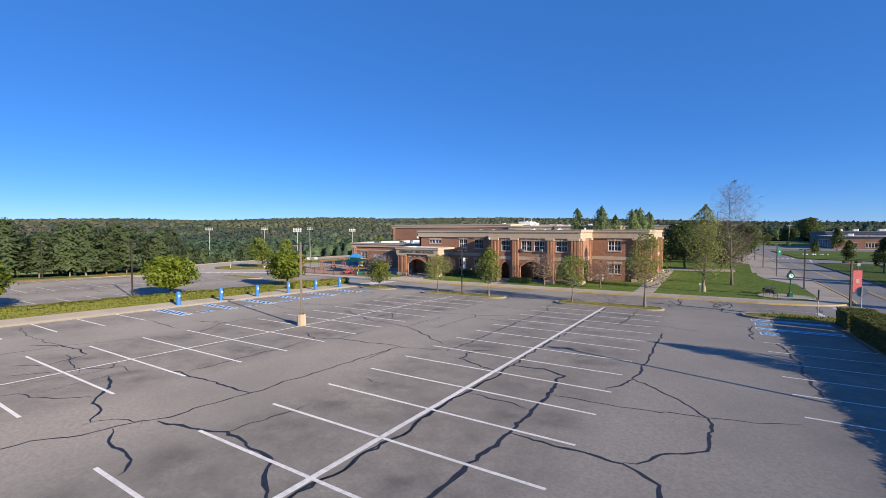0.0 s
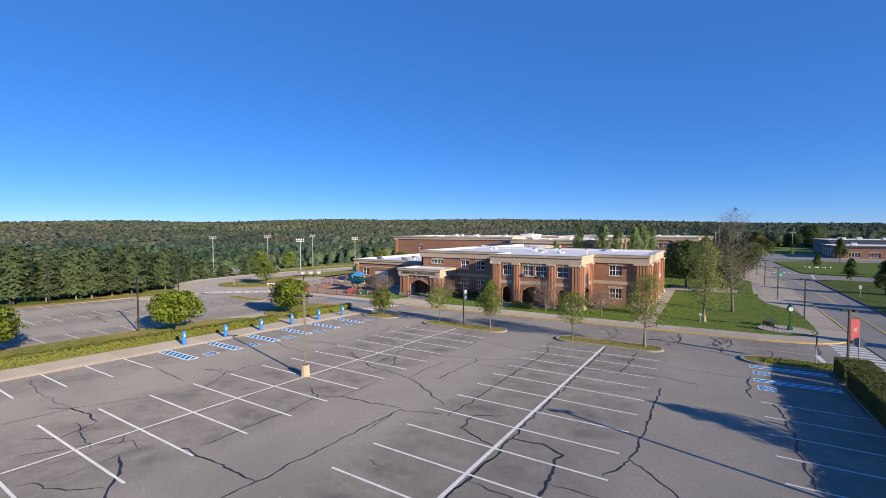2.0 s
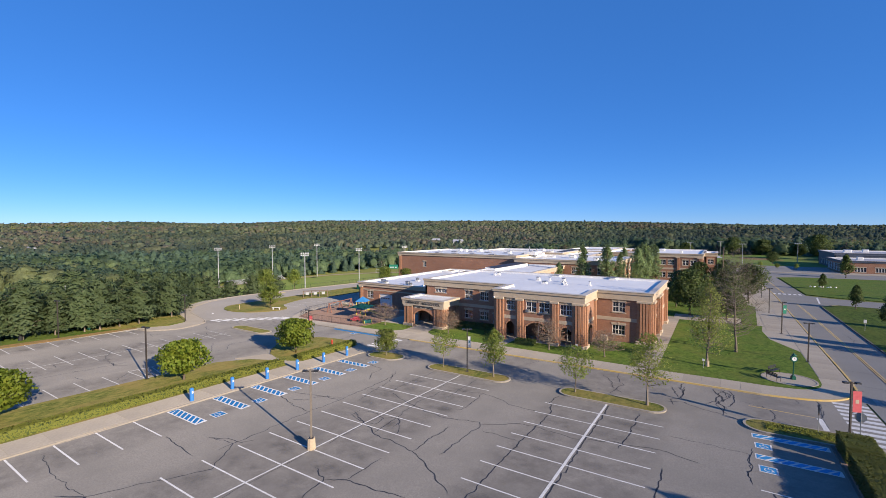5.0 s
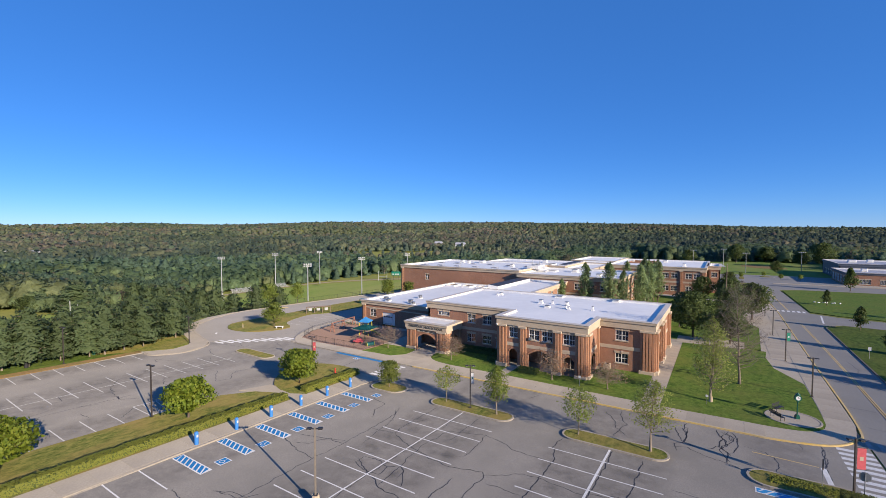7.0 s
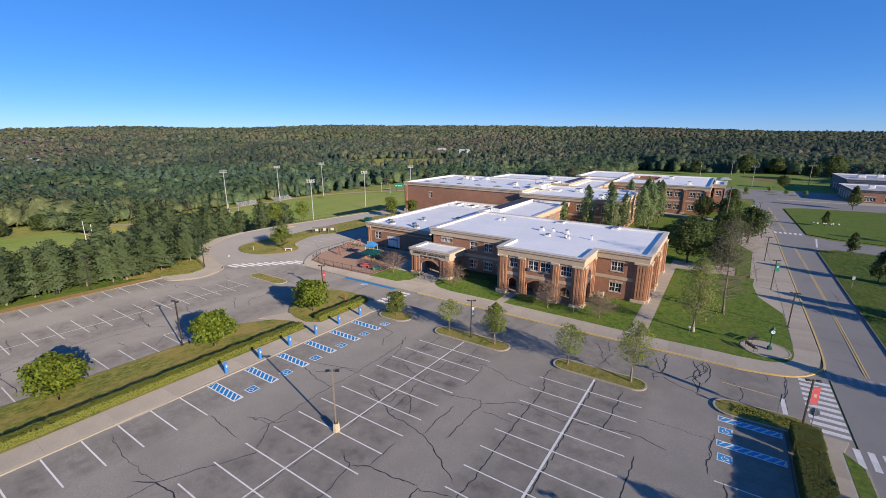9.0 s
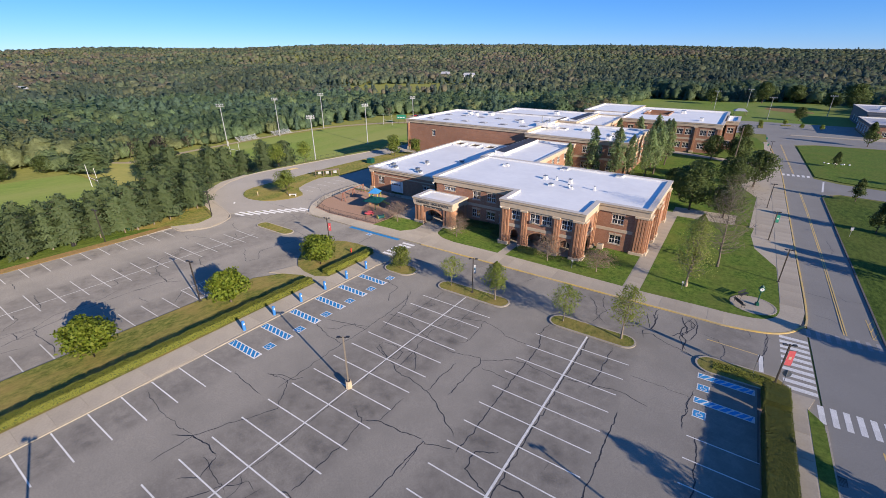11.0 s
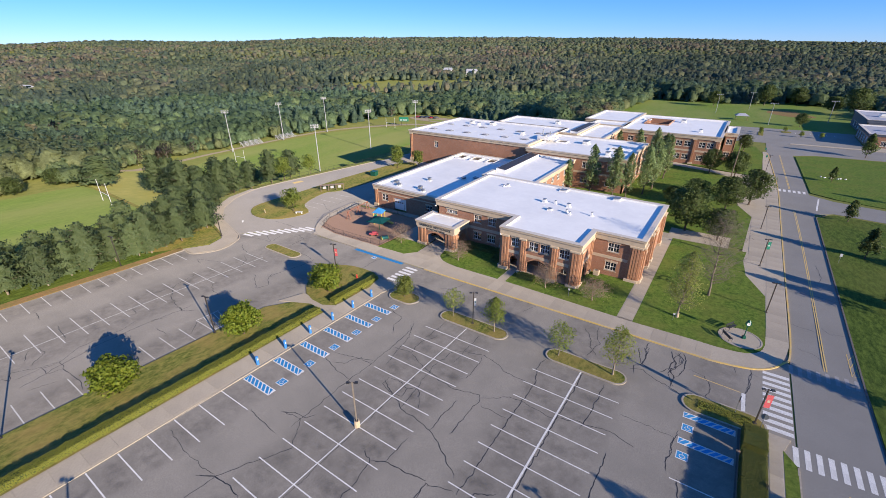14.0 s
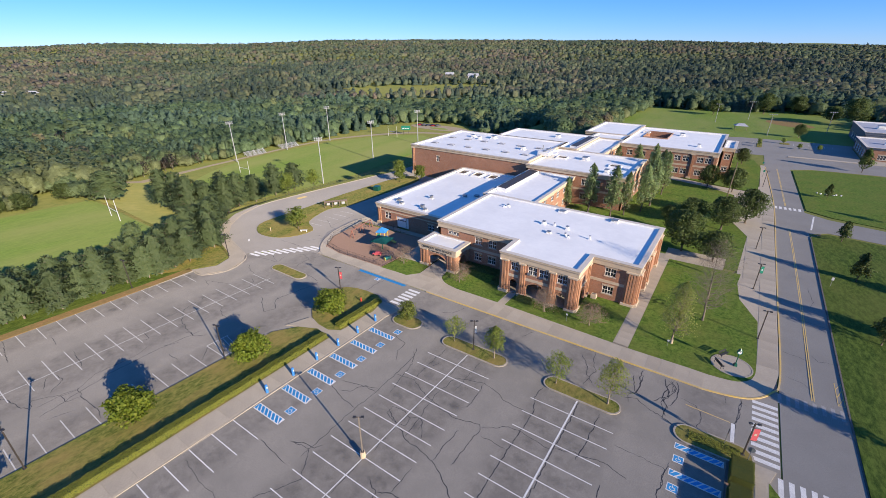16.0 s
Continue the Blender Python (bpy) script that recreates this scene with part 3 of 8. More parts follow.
lot = slab("parking_lot", [(-87.5, -75), (12, -75), (12, 67.0), (11.2, 61.2), (8.6, 58.2), (4.0, 57.0), (-80, 57.0), (-84, 50), (-87.0, 47.4), (-83.5, 44.8), (-81.9, 40.3), (-84.3, 36.4), (-87.5, 36)], 0.0, 0.05, "asphalt",
           None, "worn grey asphalt car park with sealed cracks", "parking lot")
road = slab("road", [(12.0, -75), (19.2, -75), (19.2, 131), (23, 134.0), (90, 126), (90, 134), (36, 143), (24, 145.5), (19.2, 149), (17.6, 203), (24, 207), (95, 216), (95, 231), (17, 226), (16, 300), (8.5, 300), (9.7, 205), (12.3, 150)], 0.0, 0.05, "road",
            None, "straight grey asphalt road with a double yellow line", "road")
loop = slab("driveway_loop", [(-80, 57.0), (-87, 47.4)] + smooth_line([(-87, 47.4), (-99.4, 50.6), (-106.5, 55.4), (-111.5, 62.0), (-114.2, 69), (-113.4, 80), (-110.2, 99), (-107, 117), (-103, 160), (-101, 215)], 4)[1:] + [(-93, 215), (-95, 160), (-99.5, 124), (-79.8, 123), (-79.8, 66), (-77.0, 61.6), (-73.5, 58.6), (-72.0, 57.0)], 0.004, 0.05, "drive",
            None, "curving asphalt driveway loop beside the school", "driveway")
far_lot = slab("far_parking_lot", [(-14, 225.4), (16, 226.2), (41.5, 227.7), (41.5, 262), (43.8, 266), (43.8, 282), (14, 272), (-14, 264)], 0.012, 0.05, "road", None, "distant asphalt car park", "parking lot")

# lawns, islands and verges: raised behind kerbs
slab("pavement", [(41.7, 228.0), (100, 231.6), (100, 236.6), (41.7, 236.6)], 0.12, 0.2, "concrete", None, "pale concrete forecourt before the annex", "pavement")
slab("pavement", [(17.5, 227.0), (41.5, 228.4), (41.5, 230.4), (17.8, 229.0)], 0.12, 0.12, "concrete", None, "narrow pale concrete path along the far car park", "pavement")
LAWN = 0.13
slab("lawn", smooth_line([(-44.2, 66.0), (-43.6, 63.6), (-41.6, 61.9), (-38.5, 61.2)], 4) + [(-29.7, 61.2), (-29.7, 71.6), (-44.2, 71.6)], LAWN, 0.2, "grass", None, "mown grass lawn beside the school entrance", "lawn")
slab("lawn", [(-28.2, 61.2), (-9.1, 60.5), (-9.1, 73.4), (-17, 73.4), (-17, 65.9), (-28.2, 65.9)], LAWN, 0.2, "grass", None, "mown grass lawn under the brick facade", "lawn")
slab("lawn", [(-6.8, 60.4), (4.0, 60.6)] + smooth_line([(4.0, 60.6), (7.5, 61.2), (9.2, 63.4), (9.55, 67.0), (9.5, 79.7)], 4)[1:] + [(6.6, 86.5), (6.0, 93), (6.4, 97.6), (-6.8, 97.6)], LAWN, 0.2, "grass", None, "wide mown lawn with scattered young trees", "lawn")
slab("lawn", [(-57.0, 60.0), (-50.2, 60.3), (-48.6, 62.5), (-49.2, 66.4), (-56.5, 66.4)], LAWN, 0.2, "grass", None, "small grass patch beside the playground", "lawn")
slab("lawn", [(-36, 97), (-8.0, 97), (-8, 104), (3.4, 104), (3.4, 99), (6.2, 99), (6.4, 108), (7.1, 121.5), (3.0, 130), (2.4, 157), (-5, 163), (-18.6, 168), (-36, 168)], LAWN - 0.02, 0.2, "grass", None, "shaded courtyard lawn between school wings", "lawn")
slab("lawn", [(-14, 170), (5, 163.5), (8.2, 168), (8.6, 200), (6, 214), (-2, 216), (-2, 190), (-14, 176)], LAWN, 0.2, "grass", None, "rounded lawn at the end of the far wing", "lawn")
slab("lawn", [(19.4, -75), (110, -75), (110, 122), (23, 132.5), (19.4, 129)], LAWN, 0.2, "rough_grass", None, "large lawn across the road", "lawn")
slab("lawn", [(19.6, 151), (25, 147.5), (37, 145), (110, 133), (110, 214), (25, 205.5), (18.2, 201)], LAWN, 0.2, "grass", None, "triangular lawn between two roads", "lawn")
slab("lawn", [(-140, 268), (60, 268), (60, 400), (-140, 400)], 0.05, 0.2, "field", None, "distant ball field grass", "lawn")
slab("ball_field_dirt", smooth_line([(9.5, 333), (13.8, 346), (23.5, 342), (32.5, 322), (26.5, 315.5), (17.7, 319)], 3, True), 0.07, 0.05, "straw", None, "brown infield dirt of a ball field", "dirt")
verge = slab("grass_median", [(-55.5, -75), (-46.5, -75), (-46.5, 36.2), (-50.0, 36.8), (-53.0, 35.4), (-55.3, 32.0)], LAWN, 0.2, "dry_grass", None, "long grass median with yellowing turf", "grass verge")
slab("grass_median", smooth_line([(-46.6, 38.6), (-53.4, 38.6), (-58.6, 44.5), (-58.2, 47.6), (-54.6, 50.4), (-47.2, 49.4)], 3, True), LAWN, 0.2, "dry_grass", None, "teardrop grass median between car parks", "grass verge")
for x0, y0, x1, y1, lab in ((-31.4, 45.1, -20.5, 47.7, "narrow grass island with two young trees"), (-14.5, 45.1, -4.5, 47.7, "narrow grass island under two young trees"),
                            (-42.0, 45.4, -36.6, 48.6, "small grass island with a single bushy tree"), (-76.2, 46.2, -66.6, 48.7, "small oval grass island in the driveway"), (1.6, 45.5, 9.5, 48.5, "weedy kerbed island beside blue parking bays")):
    isl = slab("traffic_island", rounded(x0, y0, x1, y1, min(x1 - x0, y1 - y0) / 2 - 0.05), LAWN, 0.2, "dry_grass", None, lab, "traffic island")
    part("kerb", ribbon(rounded(x0, y0, x1, y1, min(x1 - x0, y1 - y0) / 2 - 0.05), 0.2, -0.05, LAWN + 0.01, True), "kerb", isl)
slab("drive_island", smooth_line([(-97.6, 57.6), (-101.6, 63.0), (-101.2, 77), (-101.4, 92), (-98.6, 118), (-91.0, 118), (-91.0, 100), (-92.2, 84), (-94.8, 79.2), (-91.8, 69.6), (-85.9, 66.0), (-87.4, 59.2), (-92.2, 56.6)], 3, True), LAWN, 0.2, "dry_grass", None, "long teardrop grass island inside the driveway loop", "traffic island")
slab("pine_lawn", [(-99.5, -75), (-89.4, -75), (-89.4, 36.0), (-92.5, 30.5), (-97.5, 39.5), (-99.5, 39.5)], 0.09, 0.2, "rough_grass", None, "shaded rough grass under the pines", "lawn")
slab("straw_bed", [(-89.4, -75), (-87.5, -75), (-87.5, 36.0), (-89.4, 36.2)], 0.1, 0.2, "straw", None, "brown pine straw bed along the car park", "ground")
slab("grass_verge", [(-97, 40), (-92.5, 30), (-88.4, 36.4), (-86.6, 40.4), (-88.2, 44.0), (-92, 46.0), (-97, 47.5)], 0.1, 0.2, "dry_grass", None, "grass corner by the pine trees", "grass verge")
slab("road_verge", [(10.9, -75), (12.0, -75), (12.0, 43.0), (10.9, 44.6)], LAWN, 0.2, "grass", None, "thin grass strip beside the road", "grass verge")
slab("hedge_bed", [(7.2, -75), (9.6, -75), (9.6, 45.6), (7.2, 45.4)], 0.1, 0.2, "mulch", None, "planting bed under a tall hedge", "ground")
field = slab("sports_field", smooth_line([(-180.0, 79.1), (-205.1, 112.2), (-207.6, 170.8), (-192.9, 209.8), (-170.9, 226.9), (-151.4, 207.4), (-143.4, 170.8), (-141.6, 118.3), (-151.4, 85.3)], 4, True), 0.0, 0.06, "field", None, "mown green sports field", "sports field")
slab("sports_field", [(-127, -70), (-127, 30), (-129, 46.6), (-150.6, 46.6), (-166.3, 47.4), (-174.2, 46.8), (-174.1, 41.6), (-174.6, 35.3), (-174.0, 29.2), (-174.5, 19.5), (-174.5, -70)], -0.02, 0.06, "field", None, "bright mown practice field beyond the pines", "sports field")
slab("meadow", [(-137, 48.4), (-151.5, 48.4), (-176.3, 48.4), (-184.5, 52.1), (-207.3, 67.4), (-206.7, 77.5), (-206.3, 90.2), (-195.3, 87.7), (-169.6, 82.2), (-140, 82)], -0.045, 0.05, "meadow", None, "yellow-olive mown meadow between two fields", "meadow")
slab("dirt_strip", [(-169.5, 47.6), (-150, 47.4), (-131.0, 47.1), (-131.0, 48.2), (-150, 48.7), (-169.5, 49.4)], -0.01, 0.05, "dry_grass", None, "worn brown strip between field and meadow", "dirt")
slab("field_path", smooth_line([(-206.9, 66.7), (-207.0, 79.1), (-208.8, 97.5), (-210.6, 114.6), (-212.4, 176.9), (-195.3, 214.7), (-177.0, 233.0), (-152.6, 239.1)], 4) + smooth_line([(-150.2, 244.3), (-179.0, 237.0), (-199.4, 216.4), (-215.2, 177.5), (-213.2, 114.6), (-212.0, 97.5), (-211.2, 82.2), (-211.2, 70.2)], 4), 0.01, 0.06, "gravel", None, "pale gravel track round the field", "path")
slab("gravel_lot", [(-180 + 24 * math.cos(i * math.pi / 12), 257 + 9 * math.sin(i * math.pi / 12)) for i in range(24)], 0.02, 0.06, "gravel", None, "pale gravel parking area behind the field", "parking lot")
slab("grass_oval", [(-178 + 7.5 * math.cos(i * math.pi / 10), 254 + 2.8 * math.sin(i * math.pi / 10)) for i in range(20)], 0.08, 0.08, "field", None, "small oval of grass in the gravel", "lawn")
slab("playground_surface", smooth_line([(-57.2, 60.2), (-70, 60.0), (-75.6, 61.2), (-78.6, 66), (-79.3, 76.5)], 4) + [(-57.2, 77.6)], 0.10, 0.2, "mulch", None, "reddish playground safety surface", "playground")

# pavements: single concrete slabs with open joints
def pavement(name, poly, label, top=LAWN):
    return slab(name, poly, top - 0.012, 0.2, "concrete", None, label, "pavement")


def slabs_along(parent, x0, y0, x1, y1, step, along="x", across=1):
    """Lays concrete slabs over a straight stretch."""
    length, width = (x1 - x0, y1 - y0) if along == "x" else (y1 - y0, x1 - x0)
    n = max(1, round(length / step))
    s, w = length / n - 0.014, width / across - 0.012
    bm = bmesh.new()
    box(bm, -(s if along == "x" else w) / 2, -(w if along == "x" else s) / 2, -0.06, (s if along == "x" else w) / 2, (w if along == "x" else s) / 2, 0, 0.008)
    me = bm_mesh("concrete_slab", bm)
    me.materials.append(M["concrete"])
    for i in range(n):
        for j in range(across):
            a, b = (i + 0.5) * length / n, (j + 0.5) * width / across
            x, y = (x0 + a, y0 + b) if along == "x" else (x0 + b, y0 + a)
            part("concrete_slab", me, None, parent, "", flat_at(x, y, LAWN + 0.004 + 0.004 * ((i * 7 + j * 3) % 3)))


walk_front = pavement("pavement", [(-74.0, 57.3), (4.0, 57.0)] + smooth_line([(4.0, 57.0), (8.6, 58.2), (11.2, 61.2), (12.2, 66.0)], 4)[1:] + [(12.2, 150), (9.7, 205), (8.4, 205), (8.7, 140), (6.7, 121), (5.5, 94), (6.1, 86.5), (9.3, 79.8), (9.5, 67)] + smooth_line([(9.5, 67), (9.2, 63.2), (7.4, 61.1), (4.0, 60.5)], 4)[1:] + [(-29.7, 61.3), (-38.5, 61.3)] + smooth_line([(-38.5, 61.3), (-41.6, 62.0), (-43.7, 63.6), (-44.2, 66.2)], 4)[1:] + [(-44.2, 72), (-49, 72), (-48.5, 62.4), (-50.2, 60.2), (-70, 60.0), (-75, 61.0)],
                      "tan concrete pavement in front of the school")
slabs_along(walk_front, -39.0, 57.2, 3.6, 60.4, 1.85, "x", 1)
slabs_along(walk_front, -72.0, 57.5, -39.0, 59.9, 1.85, "x", 1)
slabs_along(walk_front, 9.6, 67.0, 12.1, 150.0, 2.4, "y", 1)
slabs_along(walk_front, -48.3, 60.3, -44.4, 66.0, 1.9, "y", 2)
slabs_along(walk_front, 6.7, 94.0, 9.5, 122.0, 2.4, "y", 1)
walk_side = pavement("pavement", [(-9.1, 60.4), (-6.8, 60.4), (-6.8, 97.5), (3.2, 97.5), (3.4, 104), (-8.0, 104), (-8, 100), (-9.1, 100)], "narrow concrete path along the brick wall")
slabs_along(walk_side, -9.0, 61.0, -6.9, 97.0, 1.9, "y", 1)
slabs_along(walk_side, -7.9, 97.7, 3.0, 103.8, 2.2, "x", 2)
pavement("pavement", [(-29.7, 61.3), (-28.2, 61.3), (-28.2, 66), (-29.7, 66)], "short concrete path to a side door")
walk_lot = pavement("pavement", [(-46.5, -75), (-43.3, -75), (-43.3, 45.4), (-42.5, 49.5), (-47.0, 49.5), (-46.5, 38.6), (-50.5, 38.6), (-53.8, 38.3), (-55.2, 34.5), (-53.2, 35.4), (-50, 36.7), (-46.5, 36.3)], "straight concrete path beside the car park")
slabs_along(walk_lot, -46.4, -30.0, -43.5, 45.2, 2.5, "y", 1)
walk_road = pavement("pavement", [(9.6, -75), (10.9, -75), (10.9, 44.4), (11.6, 46.6), (9.6, 46.6)], "narrow concrete path behind the hedge")
slabs_along(walk_road, 9.7, 10.0, 10.8, 44.0, 1.6, "y", 1)
pavement("pavement", [(-88.2, 36.2), (-84.4, 36.2), (-82.1, 40.3), (-83.7, 44.9), (-87.0, 47.5), (-99.2, 50.9), (-106.3, 55.7), (-111.6, 62.3), (-114.4, 70), (-116.4, 70), (-113.5, 61.4), (-107.6, 53.6), (-100, 48.4), (-90, 45.4), (-87.4, 43.8), (-86.0, 40.3)], "curved concrete path round the driveway loop")
pavement("pavement", [(-19, 166.5), (-5.4, 162.2), (2.2, 156.6), (3.2, 130), (6.7, 121), (8.7, 140), (8.8, 172), (5, 163.2), (-5, 165.2), (-18.6, 171)], "curved courtyard path", LAWN + 0.01)
pavement("pavement", [(-57.1, 66.4), (-49.2, 66.4), (-49.2, 72.1), (-44.0, 72.1), (-44.0, 76.0), (-57.1, 76.0)], "shaded concrete apron behind the entrance porch", LAWN + 0.004)
pavement("pavement", smooth_line([(-72.0, 57.2), (-74.6, 58.6), (-77.6, 61.7), (-79.8, 65.5), (-81.2, 70), (-81.6, 76), (-81.0, 80.5)], 4) + [(-79.4, 80.5), (-79.3, 76.5), (-78.5, 66), (-75.5, 61.1), (-74.0, 59.6)], "curved concrete pavement round the playground", LAWN + 0.012)
pavement("pavement", [(-79.8, 77.7), (-57.0, 77.7), (-50.3, 77.7), (-50.3, 79.4), (-75.5, 79.4), (-75.5, 123.2), (-79.8, 123.2)], "concrete apron beside the school wing", 0.05)
clock_pad = slab("clock_terrace", [(6.6 + 2.45 * math.cos(a * math.pi / 12), 64.6 + 2.35 * math.sin(a * math.pi / 12)) for a in range(24)], LAWN + 0.02, 0.2, "concrete", None, "round paved terrace under a street clock", "terrace")
part("border", ribbon([(6.6 + 2.55 * math.cos(a * math.pi / 16), 64.6 + 2.45 * math.sin(a * math.pi / 16)) for a in range(32)], 0.2, 0, LAWN + 0.045, True), "kerb", clock_pad)

# kerbs
tagged(part("kerb", ribbon([(-74.0, 57.3), (-60, 57.15), (-47.0, 57.1)], 0.22, -0.05, LAWN + 0.02), "kerb"), "plain concrete kerb", "kerb", "", "structure")
tagged(part("kerb", ribbon(smooth_line([(-42.8, 57.0), (-20, 56.9), (0, 56.85), (4.2, 56.9), (8.7, 58.1), (11.3, 61.1), (12.35, 66.0), (12.35, 90), (12.35, 120), (12.3, 150), (11.2, 178), (9.9, 203)], 6), 0.2, -0.05, LAWN + 0.02), "yellow"), "yellow-painted concrete kerb", "kerb", "", "structure")
for pts, lab in ((((-43.25, -75), (-43.25, 20), (-43.25, 45.2)), "concrete kerb between path and car park"), (((19.3, -75), (19.3, 64), (19.3, 128.5), (21.5, 132)), "dark worn kerb along the road"), (((-55.45, -75), (-55.45, 31)), "kerb of the grass median"),
                 (((-87.5, -75), (-87.5, 36)), "kerb along the pine straw bed"), (((7.15, -75), (7.15, 45.4)), "worn kerb along the hedge bed, coloured dark for shade"), (((12.05, -75), (12.05, 43)), "kerb beside the road")):
    tagged(part("kerb", ribbon(list(pts), 0.2, -0.05, LAWN + 0.015), "dark_kerb" if "worn" in lab else "kerb"), lab, "kerb", "", "structure")
tagged(part("kerb", ribbon(smooth_line([(-88.2, 36.1), (-84.3, 36.1), (-82.0, 40.3), (-83.6, 44.9), (-87.0, 47.4), (-99.3, 50.7), (-106.4, 55.5), (-111.6, 62.2), (-114.3, 70), (-113.5, 80), (-110.3, 99), (-107.1, 117)], 4), 0.2, -0.05, LAWN + 0.02), "kerb"), "curved concrete kerb of the driveway", "kerb", "", "structure")
tagged(part("kerb", ribbon(smooth_line([(-72.0, 57.2), (-74.6, 58.6), (-77.6, 61.7), (-79.8, 65.5), (-81.2, 70), (-81.6, 76), (-81.0, 80.5)], 4), 0.2, -0.05, LAWN + 0.02), "kerb"), "curved kerb round the playground corner", "kerb", "", "structure")

# painted lines
ROW0, STALL = 23.0, 2.74
line_long = rect_mesh("stall_line", 10.5, 0.12, "white")
line_short = rect_mesh("stall_line", 5.2, 0.12, "white")
line_left = rect_mesh("stall_line", 4.8, 0.12, "faded")
line_mid = rect_mesh("stall_line", 10.1, 0.12, "faded")
PAINT = 0.006
for i in range(-14, 8):
    y = ROW0 + STALL * i
    part("stall_line", line_long, None, lot, "", flat_at(-26.2, y, PAINT))
    part("stall_line", line_long, None, lot, "", flat_at(-9.5, y, PAINT))
for x, y1, w in ((-26.2, 45.0, 0.13), (-9.5, 45.3, 0.2)):
    part("row_line", ribbon([(x, -16), (x, -10), (x, y1)], w, 0, PAINT + 0.003), "white", lot)
for i in range(13):
    part("stall_line", line_short, None, lot, "", flat_at(-40.6, 17.8 - 2.66 * i, PAINT))
for i in range(19):
    y = 34.0 - 2.6 * i
    part("stall_line", line_left, None, lot, "", flat_at(-85.1, y, PAINT))
for i in range(23):
    part("stall_line", line_mid, None, lot, "", flat_at(-71.5, 42.5 - 2.63 * i, PAINT))
for i in range(15):
    part("stall_line", line_left, None, lot, "", flat_at(-58.0, 24.0 - 2.6 * i, PAINT))
part("row_line", ribbon([(-72.0, -12), (-72, 10), (-72, 43.5)], 0.12, 0, PAINT + 0.003), "faded", lot)
for k in range(4):
    part("hatching_stripe", line_left, None, lot, "", flat_at(-58.0, 24.7 + 0.72 * k, PAINT, -9) @ Matrix.Diagonal((0.95, 0.8, 1, 1)))
for x in (-60.4, -55.9):
    part("hatching_stripe", ribbon([(x, 24.0), (x, 27.4)], 0.1, 0, PAINT + 0.003), "white", lot)
for i in range(6):                                   # stalls opposite the hedge
    part("stall_line", line_short, None, lot, "", flat_at(4.6, 35.0 - 2.75 * i, PAINT))

# accessible bays: blue hatched aisles and blue symbol squares
def aisle(x0, x1, yc, w=1.05, lean=-0.75):
    ob = part("access_aisle", ribbon([(x0, yc), (x1, yc)], w, 0, PAINT), "white", lot, "white-bordered aisle with blue diagonal bars")
    n, h = 7, w / 2 - 0.12
    pitch = (x1 - x0 - 0.2) / n
    for i in range(-1, n + 2):
        a, b = x0 + 0.1 + pitch * i, x0 + 0.1 + pitch * (i + 0.70)
        lo, hi = x0 + 0.10, x1 - 0.10
        pts = [(min(max(v, lo), hi), yc + s) for v, s in ((a, -h), (b, -h), (b + lean, h), (a + lean, h))]
        if pts[1][0] - pts[0][0] + pts[2][0] - pts[3][0] > 0.1:
            part("blue_bar", mesh_from("blue_bar", [(px, py, G(px, py) + PAINT + 0.005) for px, py in pts], [(0, 1, 2, 3)]), "blue", ob)


def symbol_square(x, y, s=1.15):
    ob = part("symbol_square", ribbon([(x - s / 2, y), (x + s / 2, y)], s, 0, PAINT), "white", lot, "blue accessible-parking square with a white symbol")
    part("blue_field", ribbon([(x - s / 2 + 0.1, y), (x + s / 2 - 0.1, y)], s - 0.2, 0, PAINT + 0.005), "blue", ob)
    r = [(x + 0.24 * math.cos(a), y - 0.08 + 0.24 * math.sin(a)) for a in [radians(d) for d in range(120, 421, 30)]]
    part("wheel_mark", ribbon(r, 0.07, 0, PAINT + 0.010), "white", ob)
    part("seat_mark", ribbon([(x + 0.02, y + 0.36), (x - 0.02, y + 0.08), (x + 0.22, y + 0.05), (x + 0.30, y - 0.2)], 0.08, 0, PAINT + 0.010), "white", ob)


for i in range(6):
    aisle(-43.0, -38.0, 20.95 + 4.17 * i)
    symbol_square(-38.65, 22.8 + 4.17 * i)
for yc in (44.9, 40.7):
    aisle(2.0, 6.9, yc - 0.35, 0.95, 0.6)
    symbol_square(2.65, yc - 2.35, 1.1)

# crossings and road marks
bar_cross = rect_mesh("crosswalk_bar", 2.7, 0.62, "white")
for i in range(10):
    part("crosswalk_bar", bar_cross, None, lot, "", flat_at(10.6, 47.6 + 1.16 * i, PAINT))
bar_worn = rect_mesh("crosswalk_bar", 0.42, 2.1, "worn_paint")
bar_road = rect_mesh("crosswalk_bar", 0.62, 3.0, "white")
for i in range(8):
    part("crosswalk_bar", bar_road, None, road, "", flat_at(11.95 + 0.94 * i, 44.65 + 0.06 * i, PAINT) @ Matrix.Diagonal((0.76, 0.92, 1, 1)))
for i in range(8):
    part("crosswalk_bar", bar_worn, None, road, "", flat_at(12.2 + 0.92 * i, 60.6 + 0.1 * i, PAINT))
bar_entry = rect_mesh("crosswalk_bar", 2.6, 0.6, "white")
for i in range(6):
    part("crosswalk_bar", bar_entry, None, lot, "", flat_at(-44.8, 50.6 + 1.05 * i, PAINT))
bar_left = rect_mesh("crosswalk_bar", 3.9, 0.66, "white")
for i in range(10):
    part("crosswalk_bar", bar_left, None, lot, "", flat_at(-85.2 + 0.98 * i + (0.5 if i == 0 else 0), 48.35 + 1.2 * i, 0.016, 8) @ Matrix.Diagonal((0.7 if i == 0 else 1, 1, 1, 1)))
for i in range(7):
    part("crosswalk_bar", bar_road, None, road, "", flat_at(11.6 + 1.1 * i, 150.5, PAINT) @ Matrix.Diagonal((1, 0.8, 1, 1)))
